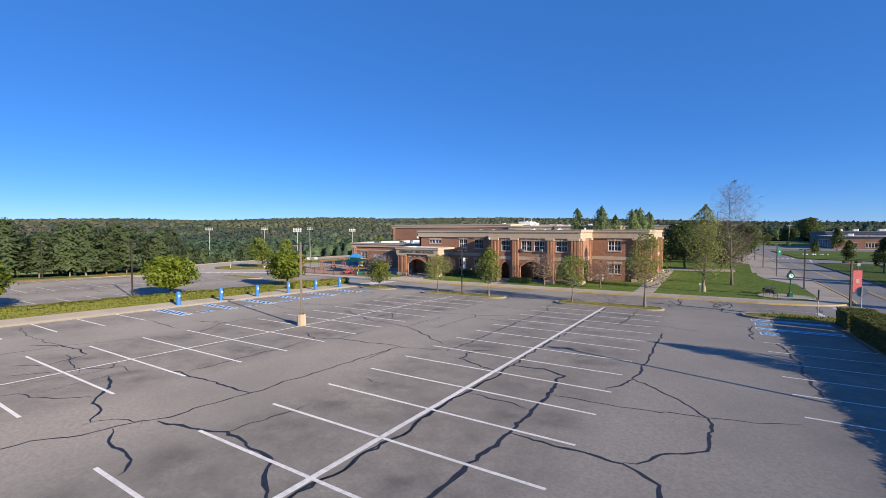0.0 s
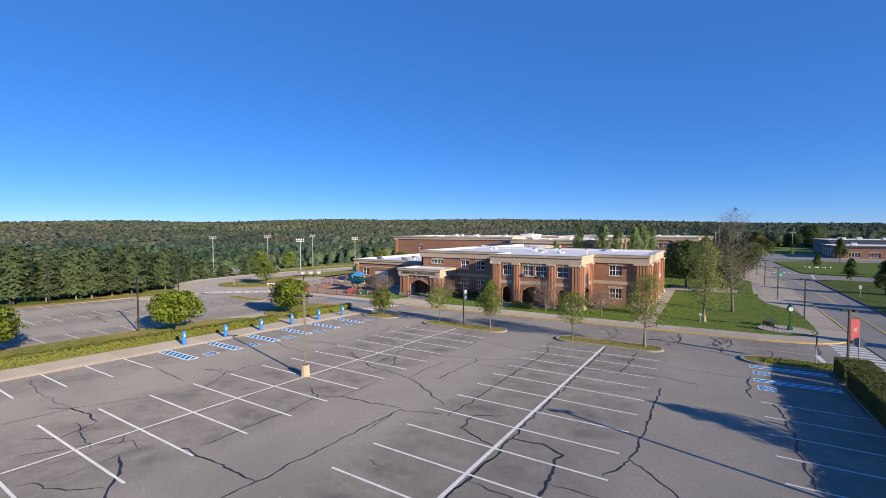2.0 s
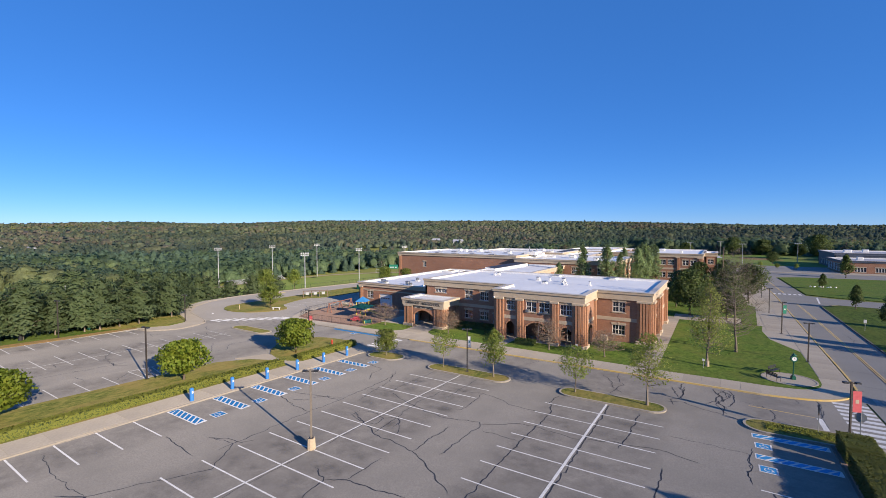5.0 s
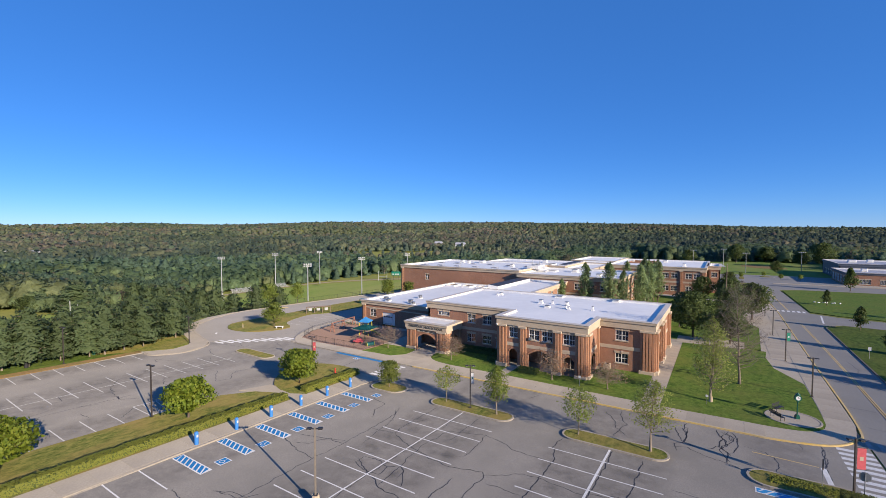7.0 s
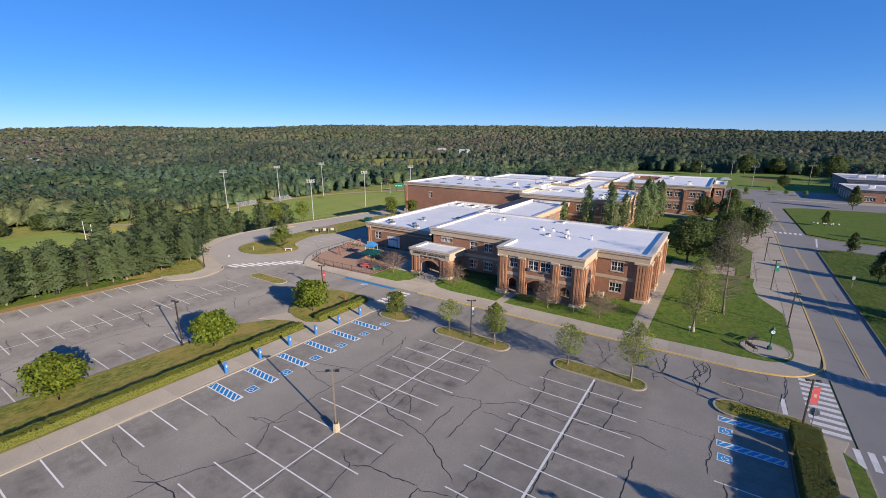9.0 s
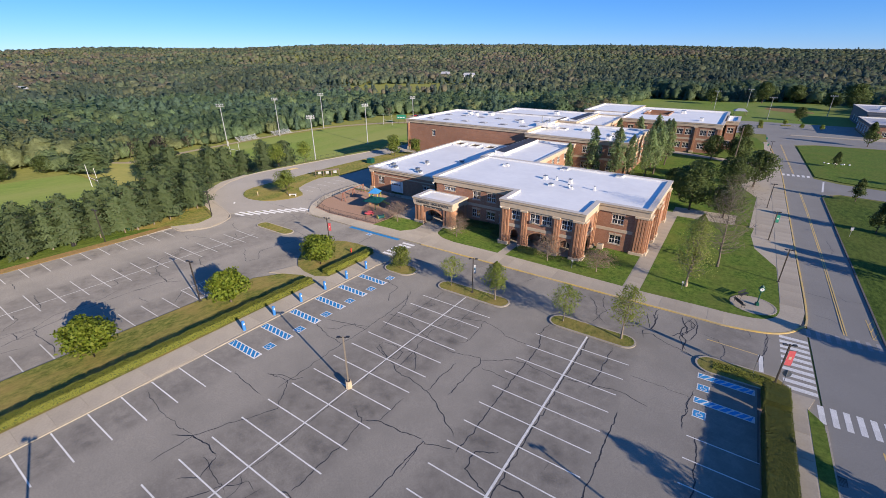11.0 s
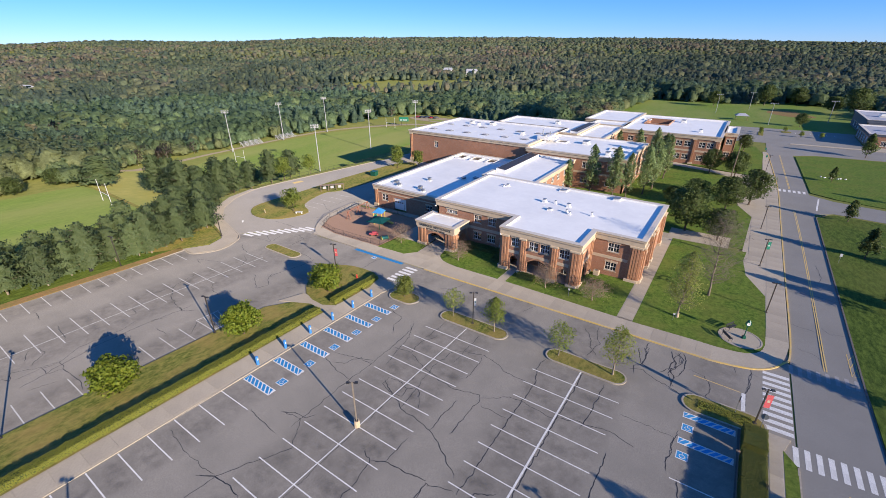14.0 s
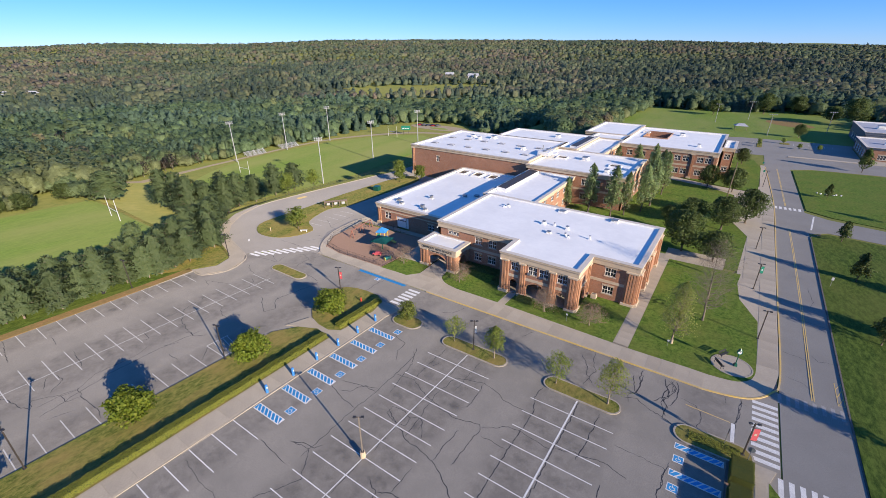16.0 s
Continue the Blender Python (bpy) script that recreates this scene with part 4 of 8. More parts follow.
for dx in (-0.12, 0.12):
    part("centre_line", ribbon([(15.8 + dx, 62.5), (15.8 + dx, 90), (15.6 + dx, 115), (15.3 + dx, 132)], 0.13, 0, PAINT), "yellow", road)
    part("centre_line", ribbon([(15.0 + dx, 153), (13.6 + dx, 202)], 0.13, 0, PAINT), "yellow", road)
    part("centre_line", ribbon([(15.8 + dx, -60), (15.8 + dx, 20), (15.8 + dx, 42)], 0.13, 0, PAINT), "yellow", road)
part("centre_line", ribbon([(2.2, 52.4), (7.1, 52.1)], 0.14, 0, PAINT), "yellow", lot)
part("stop_line", ribbon([(7.45, 47.9), (7.4, 52.1)], 0.4, 0, PAINT), "white", lot)
part("stop_line", ribbon([(19.8, 134.5), (21.0, 146)], 0.35, 0, PAINT), "white", road)
fire = part("loading_bay", ribbon([(-60.0, 56.6), (-47.6, 56.6)], 0.8, 0, PAINT), "blue", lot, "blue-painted loading strip by the kerb")
symbol_square(-54.0, 55.6, 1.0)
for pts in (((18.4, 63.2), (19.1, 63.4), (19.1, 68.6), (18.4, 68.3), (18.4, 63.2), (19.1, 65.2)), ((18.4, 65.0), (19.1, 67.0)), ((18.4, 66.8), (19.1, 68.4))):
    part("hatching_stripe", ribbon(list(pts), 0.09, 0, PAINT), "yellow", road)
for i in range(6):
    part("stall_line", line_left, None, loop, "", flat_at(-88.5, 66.4 + 2.78 * i, 0.012, 4))
for i in range(10):
    part("stall_line", line_left, None, loop, "", flat_at(-81.8, 86 + 2.7 * i, 0.012, -8))
part("road_mark", ribbon([(-92.8, 52.2), (-94.0, 53.0)], 0.35, 0, 0.012), "white", loop)
part("road_mark", ribbon([(-110.2, 80.4), (-109.7, 83.4)], 1.6, 0, 0.012), "yellow", loop)
for i in range(9):
    for x in (0.2, 4.6):
        part("stall_line", line_left, None, far_lot, "", flat_at(x - 0.2, 236 + 2.8 * i, 0.02))
for i in range(6):
    part("stall_line", line_left, None, far_lot, "", flat_at(20.5 + 2.8 * i, 258.0, 0.02, 90))
for x0, y0, x1, y1 in ((6.4, 244.0, 8.4, 254.5), (15.2, 256.8, 19.0, 261.0)):
    slab("traffic_island", rounded(x0, y0, x1, y1, 0.9), 0.12, 0.2, "dry_grass", None, "small grass island in the distant car park", "traffic island")

# ---- the school ----
def offset_poly(poly, d):
    """Outline moved outwards by d (counter-clockwise, square corners)."""
    out, k = [], len(poly)
    for i in range(k):
        p, q, r = Vector(poly[i - 1]), Vector(poly[i]), Vector(poly[(i + 1) % k])
        a, b = (q - p).normalized(), (r - q).normalized()
        out.append((q.x + d * (a.y + b.y), q.y - d * (a.x + b.x)) if abs(a.dot(b)) < 0.5 else (q.x + d * a.y, q.y - d * a.x))
    return out


def ring(poly, d_out, d_in, z0, z1):
    """A band round a building between two offsets of its outline."""
    bm = bmesh.new()
    o, n, k = offset_poly(poly, d_out), offset_poly(poly, d_in), len(poly)
    rows = [[bm.verts.new((*p, z)) for p in q] for q, z in ((o, z0), (o, z1), (n, z1), (n, z0))]
    for i in range(k):
        j = (i + 1) % k
        for a in range(4):
            b = (a + 1) % 4
            bm.faces.new((rows[a][i], rows[a][j], rows[b][j], rows[b][i]))
    bmesh.ops.recalc_face_normals(bm, faces=bm.faces[:])
    return bm


def flat_roof(poly, z, t=0.25, hole=None):
    bm = bmesh.new()
    if hole:
        (x0, x1), (y0, y1) = [(min(c), max(c)) for c in zip(*poly)]
        hx0, hy0, hx1, hy1 = hole
        for b in ((x0, y0, x1, hy0), (x0, hy1, x1, y1), (x0, hy0, hx0, hy1), (hx1, hy0, x1, hy1)):
            box(bm, b[0], b[1], z - t, b[2], b[3], z)
        return bm
    f = bm.faces.new([bm.verts.new((x, y, z)) for x, y in poly])
    r = bmesh.ops.extrude_face_region(bm, geom=[f])
    for v in r["geom"]:
        if isinstance(v, bmesh.types.BMVert):
            v.co.z -= t
    bmesh.ops.triangulate(bm, faces=[q for q in bm.faces if len(q.verts) > 4])
    bmesh.ops.recalc_face_normals(bm, faces=bm.faces[:])
    return bm


def wall_bm(p, q, z0, z1, holes, t=0.4):
    """A wall from p to q (outside on the right-hand side), with rectangular openings right through."""
    along = 0 if abs(q[0] - p[0]) > abs(q[1] - p[1]) else 1
    a0, a1 = sorted((p[along], q[along]))
    sgn = (1 if q[0] < p[0] else -1) if along == 0 else (1 if q[1] > p[1] else -1)      # outward along the other axis
    c = p[1 - along]
    lo, hi = sorted((c, c - sgn * t))
    us = sorted({a0, a1, *[h for o in holes for h in o[:2]]})
    ws = sorted({z0, z1, *[min(max(h, z0), z1) for o in holes for h in o[2:4]]})
    solid = {(i, j) for i in range(len(us) - 1) for j in range(len(ws) - 1)
             if not any(o[0] - 1e-6 <= us[i] and us[i + 1] <= o[1] + 1e-6 and o[2] - 1e-6 <= ws[j] and ws[j + 1] <= o[3] + 1e-6 for o in holes)}
    bm, seen = bmesh.new(), {}

    def vert(i, j, d):
        if (i, j, d) not in seen:
            seen[i, j, d] = bm.verts.new((us[i], d, ws[j]) if along == 0 else (d, us[i], ws[j]))
        return seen[i, j, d]

    for i, j in solid:
        bm.faces.new([vert(i + u, j + w, lo) for u, w in ((0, 0), (1, 0), (1, 1), (0, 1))])
        bm.faces.new([vert(i + u, j + w, hi) for u, w in ((0, 0), (0, 1), (1, 1), (1, 0))])
        for near, e in (((i - 1, j), ((0, 0), (0, 1))), ((i + 1, j), ((1, 0), (1, 1))), ((i, j - 1), ((0, 0), (1, 0))), ((i, j + 1), ((0, 1), (1, 1)))):
            if near not in solid:
                (u0, w0), (u1, w1) = e
                bm.faces.new([vert(i + u0, j + w0, lo), vert(i + u1, j + w1, lo), vert(i + u1, j + w1, hi), vert(i + u0, j + w0, hi)])
    bmesh.ops.recalc_face_normals(bm, faces=bm.faces[:])
    return bm, along, c, sgn


WINDOW_MESH = {}


def window_unit(parent, along, c, sgn, a0, a1, z0, z1, cols=2, rows=2, lintel=True):
    """White-framed window with stone sill and lintel, set into its opening."""
    w, h = round(a1 - a0, 2), round(z1 - z0, 2)
    key = (w, h, cols, rows)
    if key not in WINDOW_MESH:
        bm = bmesh.new()
        f = 0.07
        for b in ((-w / 2, 0.10, 0, -w / 2 + f, 0.2, h), (w / 2 - f, 0.10, 0, w / 2, 0.2, h), (-w / 2 + f, 0.10, 0, w / 2 - f, 0.2, f), (-w / 2 + f, 0.10, h - f, w / 2 - f, 0.2, h)):
            box(bm, *b)
        for i in range(1, cols):
            x = -w / 2 + w * i / cols
            box(bm, x - 0.05, 0.09, f, x + 0.05, 0.19, h - f)
        for i in range(1, rows):
            z = h * (0.5 if rows == 2 else i / rows)
            box(bm, -w / 2 + f, 0.11, z - 0.035, w / 2 - f, 0.18, z + 0.035)
        for i in range(cols):
            x = -w / 2 + w * (i + 0.5) / cols
            box(bm, x - 0.018, 0.125, f, x + 0.018, 0.17, h - f)
        me = bm_mesh("window", bm)
        me.materials.append(M["frame"])
        gl = bm_mesh("pane", boxes((-w / 2 + 0.03, 0.14, 0.03, w / 2 - 0.03, 0.155, h - 0.03)))
        gl.materials.append(M["glass"])
        si = bm_mesh("sill", boxes((-w / 2 - 0.12, -0.08, -0.16, w / 2 + 0.12, 0.22, 0.0), bevel=0.015))
        si.materials.append(M["stone"])
        li = bm_mesh("lintel", boxes((-w / 2 - 0.15, -0.05, h, w / 2 + 0.15, 0.3, h + 0.34), (-0.12, -0.09, h - 0.03, 0.12, 0.3, h + 0.42), bevel=0.012))
        li.materials.append(M["stone"])
        WINDOW_MESH[key] = (me, gl, si, li)
    me, gl, si, li = WINDOW_MESH[key]
    mid = (a0 + a1) / 2
    rz = {(0, -1): 0, (0, 1): 180, (1, 1): 90, (1, -1): -90}[(along, sgn)]
    ob = part("window", me, None, parent, "", pose(*((mid, c) if along == 0 else (c, mid)), z0, 0, 0, rz))
    part("pane", gl, None, ob)
    part("sill", si, None, ob)
    if lintel:
        part("lintel", li, None, ob)
    return ob


def pier(parent, along, c, sgn, a0, a1, z0, z1, ribs=4, deep=0.42):
    """Fluted brick pier on a stone foot."""
    bm = bmesh.new()
    w = (a1 - a0) / ribs
    line = [(a0, -0.02), (a0, deep * 0.3)]
    for i in range(ribs):
        d = deep * (0.6 if i in (0, ribs - 1) else 1.0)
        u0, u1 = a0 + w * i + w * 0.13, a0 + w * (i + 1) - w * 0.13
        line += [(u0, deep * 0.3), (u0, d), (u1, d), (u1, deep * 0.3)]
    line += [(a1, deep * 0.3), (a1, -0.02)]
    levels = [[bm.verts.new((u, c + sgn * d, z) if along == 0 else (c + sgn * d, u, z)) for u, d in line] for z in (z0 + 0.5, z1)]
    k = len(line)
    for i in range(k):
        j = (i + 1) % k
        bm.faces.new((levels[0][i], levels[0][j], levels[1][j], levels[1][i]))
    bmesh.ops.recalc_face_normals(bm, faces=bm.faces[:])
    ob = part("pier", bm, "pier", parent)
    lo, hi = sorted((c - sgn * 0.02, c + sgn * (deep + 0.12)))
    part("pier_foot", boxes((a0 - 0.08, lo, z0 - 0.5, a1 + 0.08, hi, z0 + 0.55) if along == 0 else (lo, a0 - 0.08, z0 - 0.5, hi, a1 + 0.08, z0 + 0.55), bevel=0.03), "stone", ob, "stone pier foot")
    lo, hi = sorted((c - sgn * 0.02, c + sgn * (deep + 0.05)))
    part("pier_cap", boxes((a0 - 0.03, lo, z1 - 0.3, a1 + 0.03, hi, z1) if along == 0 else (lo, a0 - 0.03, z1 - 0.3, hi, a1 + 0.03, z1), bevel=0.02), "stone", ob, "stone pier cap")
    return ob


def arch_head(parent, along, c, sgn, a0, a1, z_top, rise, t=0.4):
    """Brick fill that turns the top of a square opening into a flat arch, with a stone-coloured ring."""
    lo, hi = (c, c - sgn * t)
    n = 10
    curve = [(a0 + (a1 - a0) * i / n, z_top - rise + rise * math.sin(math.pi * i / n)) for i in range(n + 1)]
    bm = bmesh.new()
    for (u0, w0), (u1, w1) in zip(curve, curve[1:]):
        vs = []
        for d in (lo, hi):
            for u, w in ((u0, w0), (u1, w1), (u1, z_top), (u0, z_top)):
                vs.append(bm.verts.new((u, d, w) if along == 0 else (d, u, w)))
        for f in ((0, 1, 2, 3), (7, 6, 5, 4), (0, 4, 5, 1), (2, 6, 7, 3)):
            bm.faces.new([vs[i] for i in f])
    bmesh.ops.recalc_face_normals(bm, faces=bm.faces[:])
    ob = part("arch_head", bm, "brick", parent)
    bm = bmesh.new()
    lo, hi = sorted((c - sgn * 0.1, c + sgn * 0.05))
    for (u0, w0), (u1, w1) in zip(curve, curve[1:]):
        vs = []
        for d in (lo, hi):
            for u, w in ((u0, w0), (u1, w1), (u1, w1 + 0.28), (u0, w0 + 0.28)):
                vs.append(bm.verts.new((u, d, w) if along == 0 else (d, u, w)))
        for f in ((0, 1, 2, 3), (7, 6, 5, 4), (0, 4, 5, 1), (2, 6, 7, 3)):
            bm.faces.new([vs[i] for i in f])
    bmesh.ops.recalc_face_normals(bm, faces=bm.faces[:])
    part("arch_ring", bm, "pier", ob)
    return ob


def block(name, label, poly, top, base=-1.6, cornice=1.35, roof_drop=0.5, holes=None, windows=None, band=None, proud=0.22, hole=None, skin="brick", cover="roof", trim="stone"):
    """A flat-roofed brick block: walls, stone band, cornice, coping and white roof. holes and windows go by the wall's number."""
    b = thing(name, label, "building", kind="")
    k = len(poly)
    for i in range(k):
        ops = list((holes or {}).get(i, ())) + [w[:4] for w in (windows or {}).get(i, ())]
        bm, along, c, sgn = wall_bm(poly[i], poly[(i + 1) % k], base, top - cornice + 0.02, ops)
        part("wall", bm, skin, b)
        for w in (windows or {}).get(i, ()):
            window_unit(b, along, c, sgn, *w)
    part("cornice", ring(poly, proud, -0.45, top - cornice, top - 0.42), trim, b, "cornice band")
    part("cornice_moulding", ring(poly, proud + 0.14, -0.45, top - 0.42, top - 0.06), trim, b, "projecting moulding")
    part("coping", ring(poly, proud + 0.2, -0.5, top - 0.06, top), "tan_roof", b, "pale metal coping")
    part("parapet_lining", ring(poly, -0.45, -0.53, top - roof_drop - 0.1, top - 0.058), "roof", b)
    part("roof", flat_roof(offset_poly(poly, -0.4), top - roof_drop, 0.25, hole), cover, b, "flat roof membrane")
    if band:
        for i in range(k):
            ops = list((holes or {}).get(i, ()))
            p, q = poly[i], poly[(i + 1) % k]
            along = 0 if abs(q[0] - p[0]) > abs(q[1] - p[1]) else 1
            a0, a1 = sorted((p[along], q[along]))
            sgn = (1 if q[0] < p[0] else -1) if along == 0 else (1 if q[1] > p[1] else -1)
            lo, hi = sorted((p[1 - along] - sgn * 0.05, p[1 - along] + sgn * 0.05))
            part("stone_band", boxes((a0, lo, band[0], a1, hi, band[1]) if along == 0 else (lo, a0, band[0], hi, a1, band[1])), "stone", b, "stone string course")
    return b


TOP = 7.7
main_poly = [(-50.0, 71.8), (-31.6, 71.8), (-31.6, 65.8), (-17.2, 65.8), (-17.2, 73.2), (-9.0, 73.2), (-9.0, 94.0), (-50.0, 94.6)]

up, dn = (4.35, 5.95), (0.75, 2.3)
school = block("school_building", "two-storey red brick school with stone bands and white roof", main_poly, TOP, roof_drop=0.36,
               holes={2: ((-29.7, -28.2, -1.6, 2.5), (-26.4, -22.3, -1.6, 2.75), (-20.7, -19.0, -1.6, 2.5)), 3: ((68.3, 71.3, -1.6, 2.6),)},
               windows={0: ((-40.9, -39.2, *up), (-37.7, -35.9, *up), (-40.9, -39.2, *dn), (-37.7, -35.9, *dn), (-34.9, -34.2, 0.4, 2.0, 1, 2), (-47.6, -45.0, 5.15, 5.85, 4, 1)),
                        2: ((-29.6, -28.1, *up), (-26.2, -24.5, *up), (-24.1, -22.4, *up), (-20.7, -18.9, *up)),
                        4: ((-14.6, -12.7, *up), (-14.6, -12.7, *dn)),
                        5: ((76.8, 78.4, *up), (76.8, 78.4, *dn), (86.6, 88.2, *up), (86.6, 88.2, *dn)),
                        6: ((-15.0, -13.2, *up), (-20.0, -18.2, *up), (-27.0, -25.2, *up), (-34.0, -32.2, *up))},
               band=(2.95, 3.5))
for a0, a1, r in ((-31.7, -30.0, 4), (-27.9, -26.6, 4), (-22.2, -20.9, 4), (-18.8, -17.1, 4)):
    pier(school, 0, 65.8, -1, a0, a1, -0.55, TOP - 1.35, r)
pier(school, 1, -17.2, 1, 65.7, 67.5, -0.5, TOP - 1.35, 4)
pier(school, 1, -17.2, 1, 71.9, 73.1, -0.5, TOP - 1.35, 3, 0.3)
pier(school, 1, -31.6, -1, 65.8, 67.2, -0.6, TOP - 1.35, 3)
pier(school, 0, 73.2, -1, -11.0, -8.9, -0.4, TOP - 1.35, 5)
for y0, y1 in ((73.1, 75.6), (79.6, 81.4), (82.6, 84.4), (91.6, 94.0)):
    pier(school, 1, -9.0, 1, y0, y1, -0.4, TOP - 1.35, 4, 0.5)
arch_head(school, 0, 65.8, -1, -26.4, -22.3, 2.75, 0.95)
arch_head(school, 0, 65.8, -1, -29.7, -28.2, 2.5, 0.6)
arch_head(school, 0, 65.8, -1, -20.7, -19.0, 2.5, 0.6)
arch_head(school, 1, -17.2, 1, 68.3, 71.3, 2.6, 0.9)
part("arcade_back", boxes((-31.2, 69.6, -1.6, -17.6, 69.8, 3.2)), "brick", school, "shaded wall behind the arches")
part("arcade_ceiling", boxes((-31.2, 66.2, 2.9, -17.6, 69.6, 3.1)), "stone", school)
part("floor_slab", boxes((-31.2, 65.9, -1.6, -17.6, 69.6, -0.42)), "concrete", school)
for x0, x1, nm in ((-29.6, -28.3, "door"), (-25.4, -23.3, "door"), (-20.6, -19.2, "door")):
    d = part(nm, boxes((x0, 69.5, -0.42, x1, 69.6, 1.75)), "glass", school, "dark glazed door")
    part("door_frame", boxes((x0 - 0.08, 69.48, -0.42, x0, 69.6, 1.83), (x1, 69.48, -0.42, x1 + 0.08, 69.6, 1.83), (x0, 69.48, 1.75, x1, 69.6, 1.83)), "frame", d)
part("side_door", boxes((-17.62, 69.0, -0.42, -17.6, 70.6, 1.7)), "dark", school)
for x, z in ((-25.9, 4.35), (-22.9, 4.35)):
    part("air_conditioner", boxes((x - 0.28, 65.45, z, x + 0.28, 65.95, z + 0.36), bevel=0.02), "galv", school, "pale grey window air conditioner")
for (x, y) in ((-31.5, 65.6), (-50.0, 71.5)):
    part("flood_light", rods(((x, y + 0.1, 6.2), (x, y - 0.35, 6.35), 0.04), ((x, y - 0.3, 6.2), (x, y - 0.5, 6.4), 0.1)), "frame", school)

wing = block("school_wing", "single-storey red brick wing with a white roof", [(-75.4, 79.5), (-50.2, 79.5), (-50.2, 122.5), (-75.4, 122.5)], 4.75, cornice=1.0,
             windows={0: ((-72.8, -70.9, 0.9, 2.6), (-58.9, -57.0, 0.6, 2.1), (-54.6, -52.8, 0.6, 2.1)), 3: ((86, 88, 0.9, 2.6), (94, 96, 0.9, 2.6), (102, 104, 0.9, 2.6))},
             holes={0: ((-69.0, -65.0, -1.6, 2.2),)}, band=(2.85, 3.1))
gd = part("garage_door", boxes((-68.9, 79.72, -0.75, -65.9, 79.8, 2.15), *[(-68.9, 79.70, z, -65.9, 79.73, z + 0.48) for z in (-0.7, -0.16, 0.38, 0.92, 1.46)]), "frame", wing, "white sectional garage door with small windows")
for i in range(4):
    part("door_pane", boxes((-68.6 + 0.7 * i, 79.685, 1.0, -68.15 + 0.7 * i, 79.70, 1.32)), "glass", gd)
part("door", boxes((-65.75, 79.7, -0.75, -65.05, 79.8, 2.1)), "frame", wing, "white side door")
pier(wing, 0, 79.5, -1, -75.4, -74.2, -0.8, 3.75, 3, 0.3)

# entrance porch with its lettered stone fascia
px0, px1, py0, py1 = -51.2, -42.4, 66.5, 71.9
porch = block("entrance_porch", "brick entrance porch with arches and lettered stone fascia", [(px0, py0), (px1, py0), (px1, py1), (px0, py1)], 4.5, cornice=1.3, roof_drop=0.25, proud=0.3,
              holes={0: ((-49.0, -44.6, -1.6, 2.35),), 1: ((68.0, 70.8, -1.6, 2.3),), 3: ((68.0, 70.8, -1.6, 2.3),), 2: ((-49, -44.6, -1.6, 2.3),)})
arch_head(porch, 0, py0, -1, -49.0, -44.6, 2.35, 0.9)
arch_head(porch, 1, px1, 1, 68.0, 70.8, 2.3, 0.8)
for a0, a1 in ((px0 - 0.05, -49.2), (-44.4, px1 + 0.05)):
    pier(porch, 0, py0, -1, a0, a1, -0.85, 3.2, 3, 0.25)
pier(porch, 1, px1, 1, 66.5, 67.8, -0.75, 3.2, 3, 0.25)
pier(porch, 1, px1, 1, 70.9, 71.9, -0.75, 3.2, 2, 0.25)
part("ceiling_panel", boxes((px0 + 0.4, py0 + 0.4, 3.0, px1 - 0.4, py1 - 0.4, 3.15)), "stone", porch)
part("stone_panel", boxes((-48.8, py0 - 0.06, 2.66, -44.8, py0 + 0.02, 3.02), bevel=0.01), "stone", porch)
for i in range(3):
    part("lettering_bar", boxes((-48.2 + 1.1 * i, py0 - 0.075, 2.76, -47.5 + 1.1 * i, py0 - 0.058, 2.92)), "dark", porch)
def word(text, x, size):
    tc = bpy.data.curves.new("lettering", "FONT")
    tc.body, tc.size, tc.align_x, tc.extrude = text, size, "CENTER", 0.015
    to = new("lettering", tc)
    bpy.context.view_layer.update()
    me = bpy.data.meshes.new_from_object(to.evaluated_get(bpy.context.evaluated_depsgraph_get()))
    bpy.data.objects.remove(to)
    part("lettering", me, "dark", porch, "dark raised letters", pose(x, py0 - 0.33, 3.46, 90, 0, 0))


word("GRISWOLD", -49.05, 0.62)
word("HIGH", -46.35, 0.62)
word("SCHOOL", -44.15, 0.62)

gym = block("gymnasium", "tall plain red brick gymnasium with white roof", [(-98.8, 124.3), (-53.0, 124.3), (-53.0, 158.0), (-98.8, 158.0)], 9.7, cornice=1.1, windows={0: ((-88.0, -86.6, 4.8, 6.6),)})
pier(gym, 0, 124.3, -1, -98.8, -97.6, -0.6, 8.6, 3, 0.3)
block("auditorium", "brick hall behind the gymnasium with white roof", [(-81.0, 158.2), (-52.8, 158.2), (-52.8, 149.6), (-46.5, 149.6), (-46.5, 176), (-81.0, 176)], 9.7, cornice=1.1)
link = block("link_building", "two-storey brick link between school wings", [(-51.7, 94.8), (-37.8, 94.8), (-37.8, 123.0), (-51.7, 123.0)], 7.4, cornice=1.1,
             windows={1: tuple((y, y + 1.8, z, z + 1.6) for y in (97, 101, 106, 110, 115, 119) for z in (0.8, 4.4))})
middle = block("middle_wing", "two-storey brick middle wing with white roof", [(-52.8, 123.2), (-23.6, 123.2), (-23.6, 149.4), (-52.8, 149.4)], 9.0, cornice=1.2,
               windows={0: tuple((x, x + 1.9, z, z + 1.7) for x in (-35.5, -32, -28.5) for z in (1.0, 5.2)), 1: tuple((y, y + 1.9, z, z + 1.7) for y in (125, 129, 134, 138, 143, 146.5) for z in (1.0, 5.2))}, band=(3.7, 4.3))
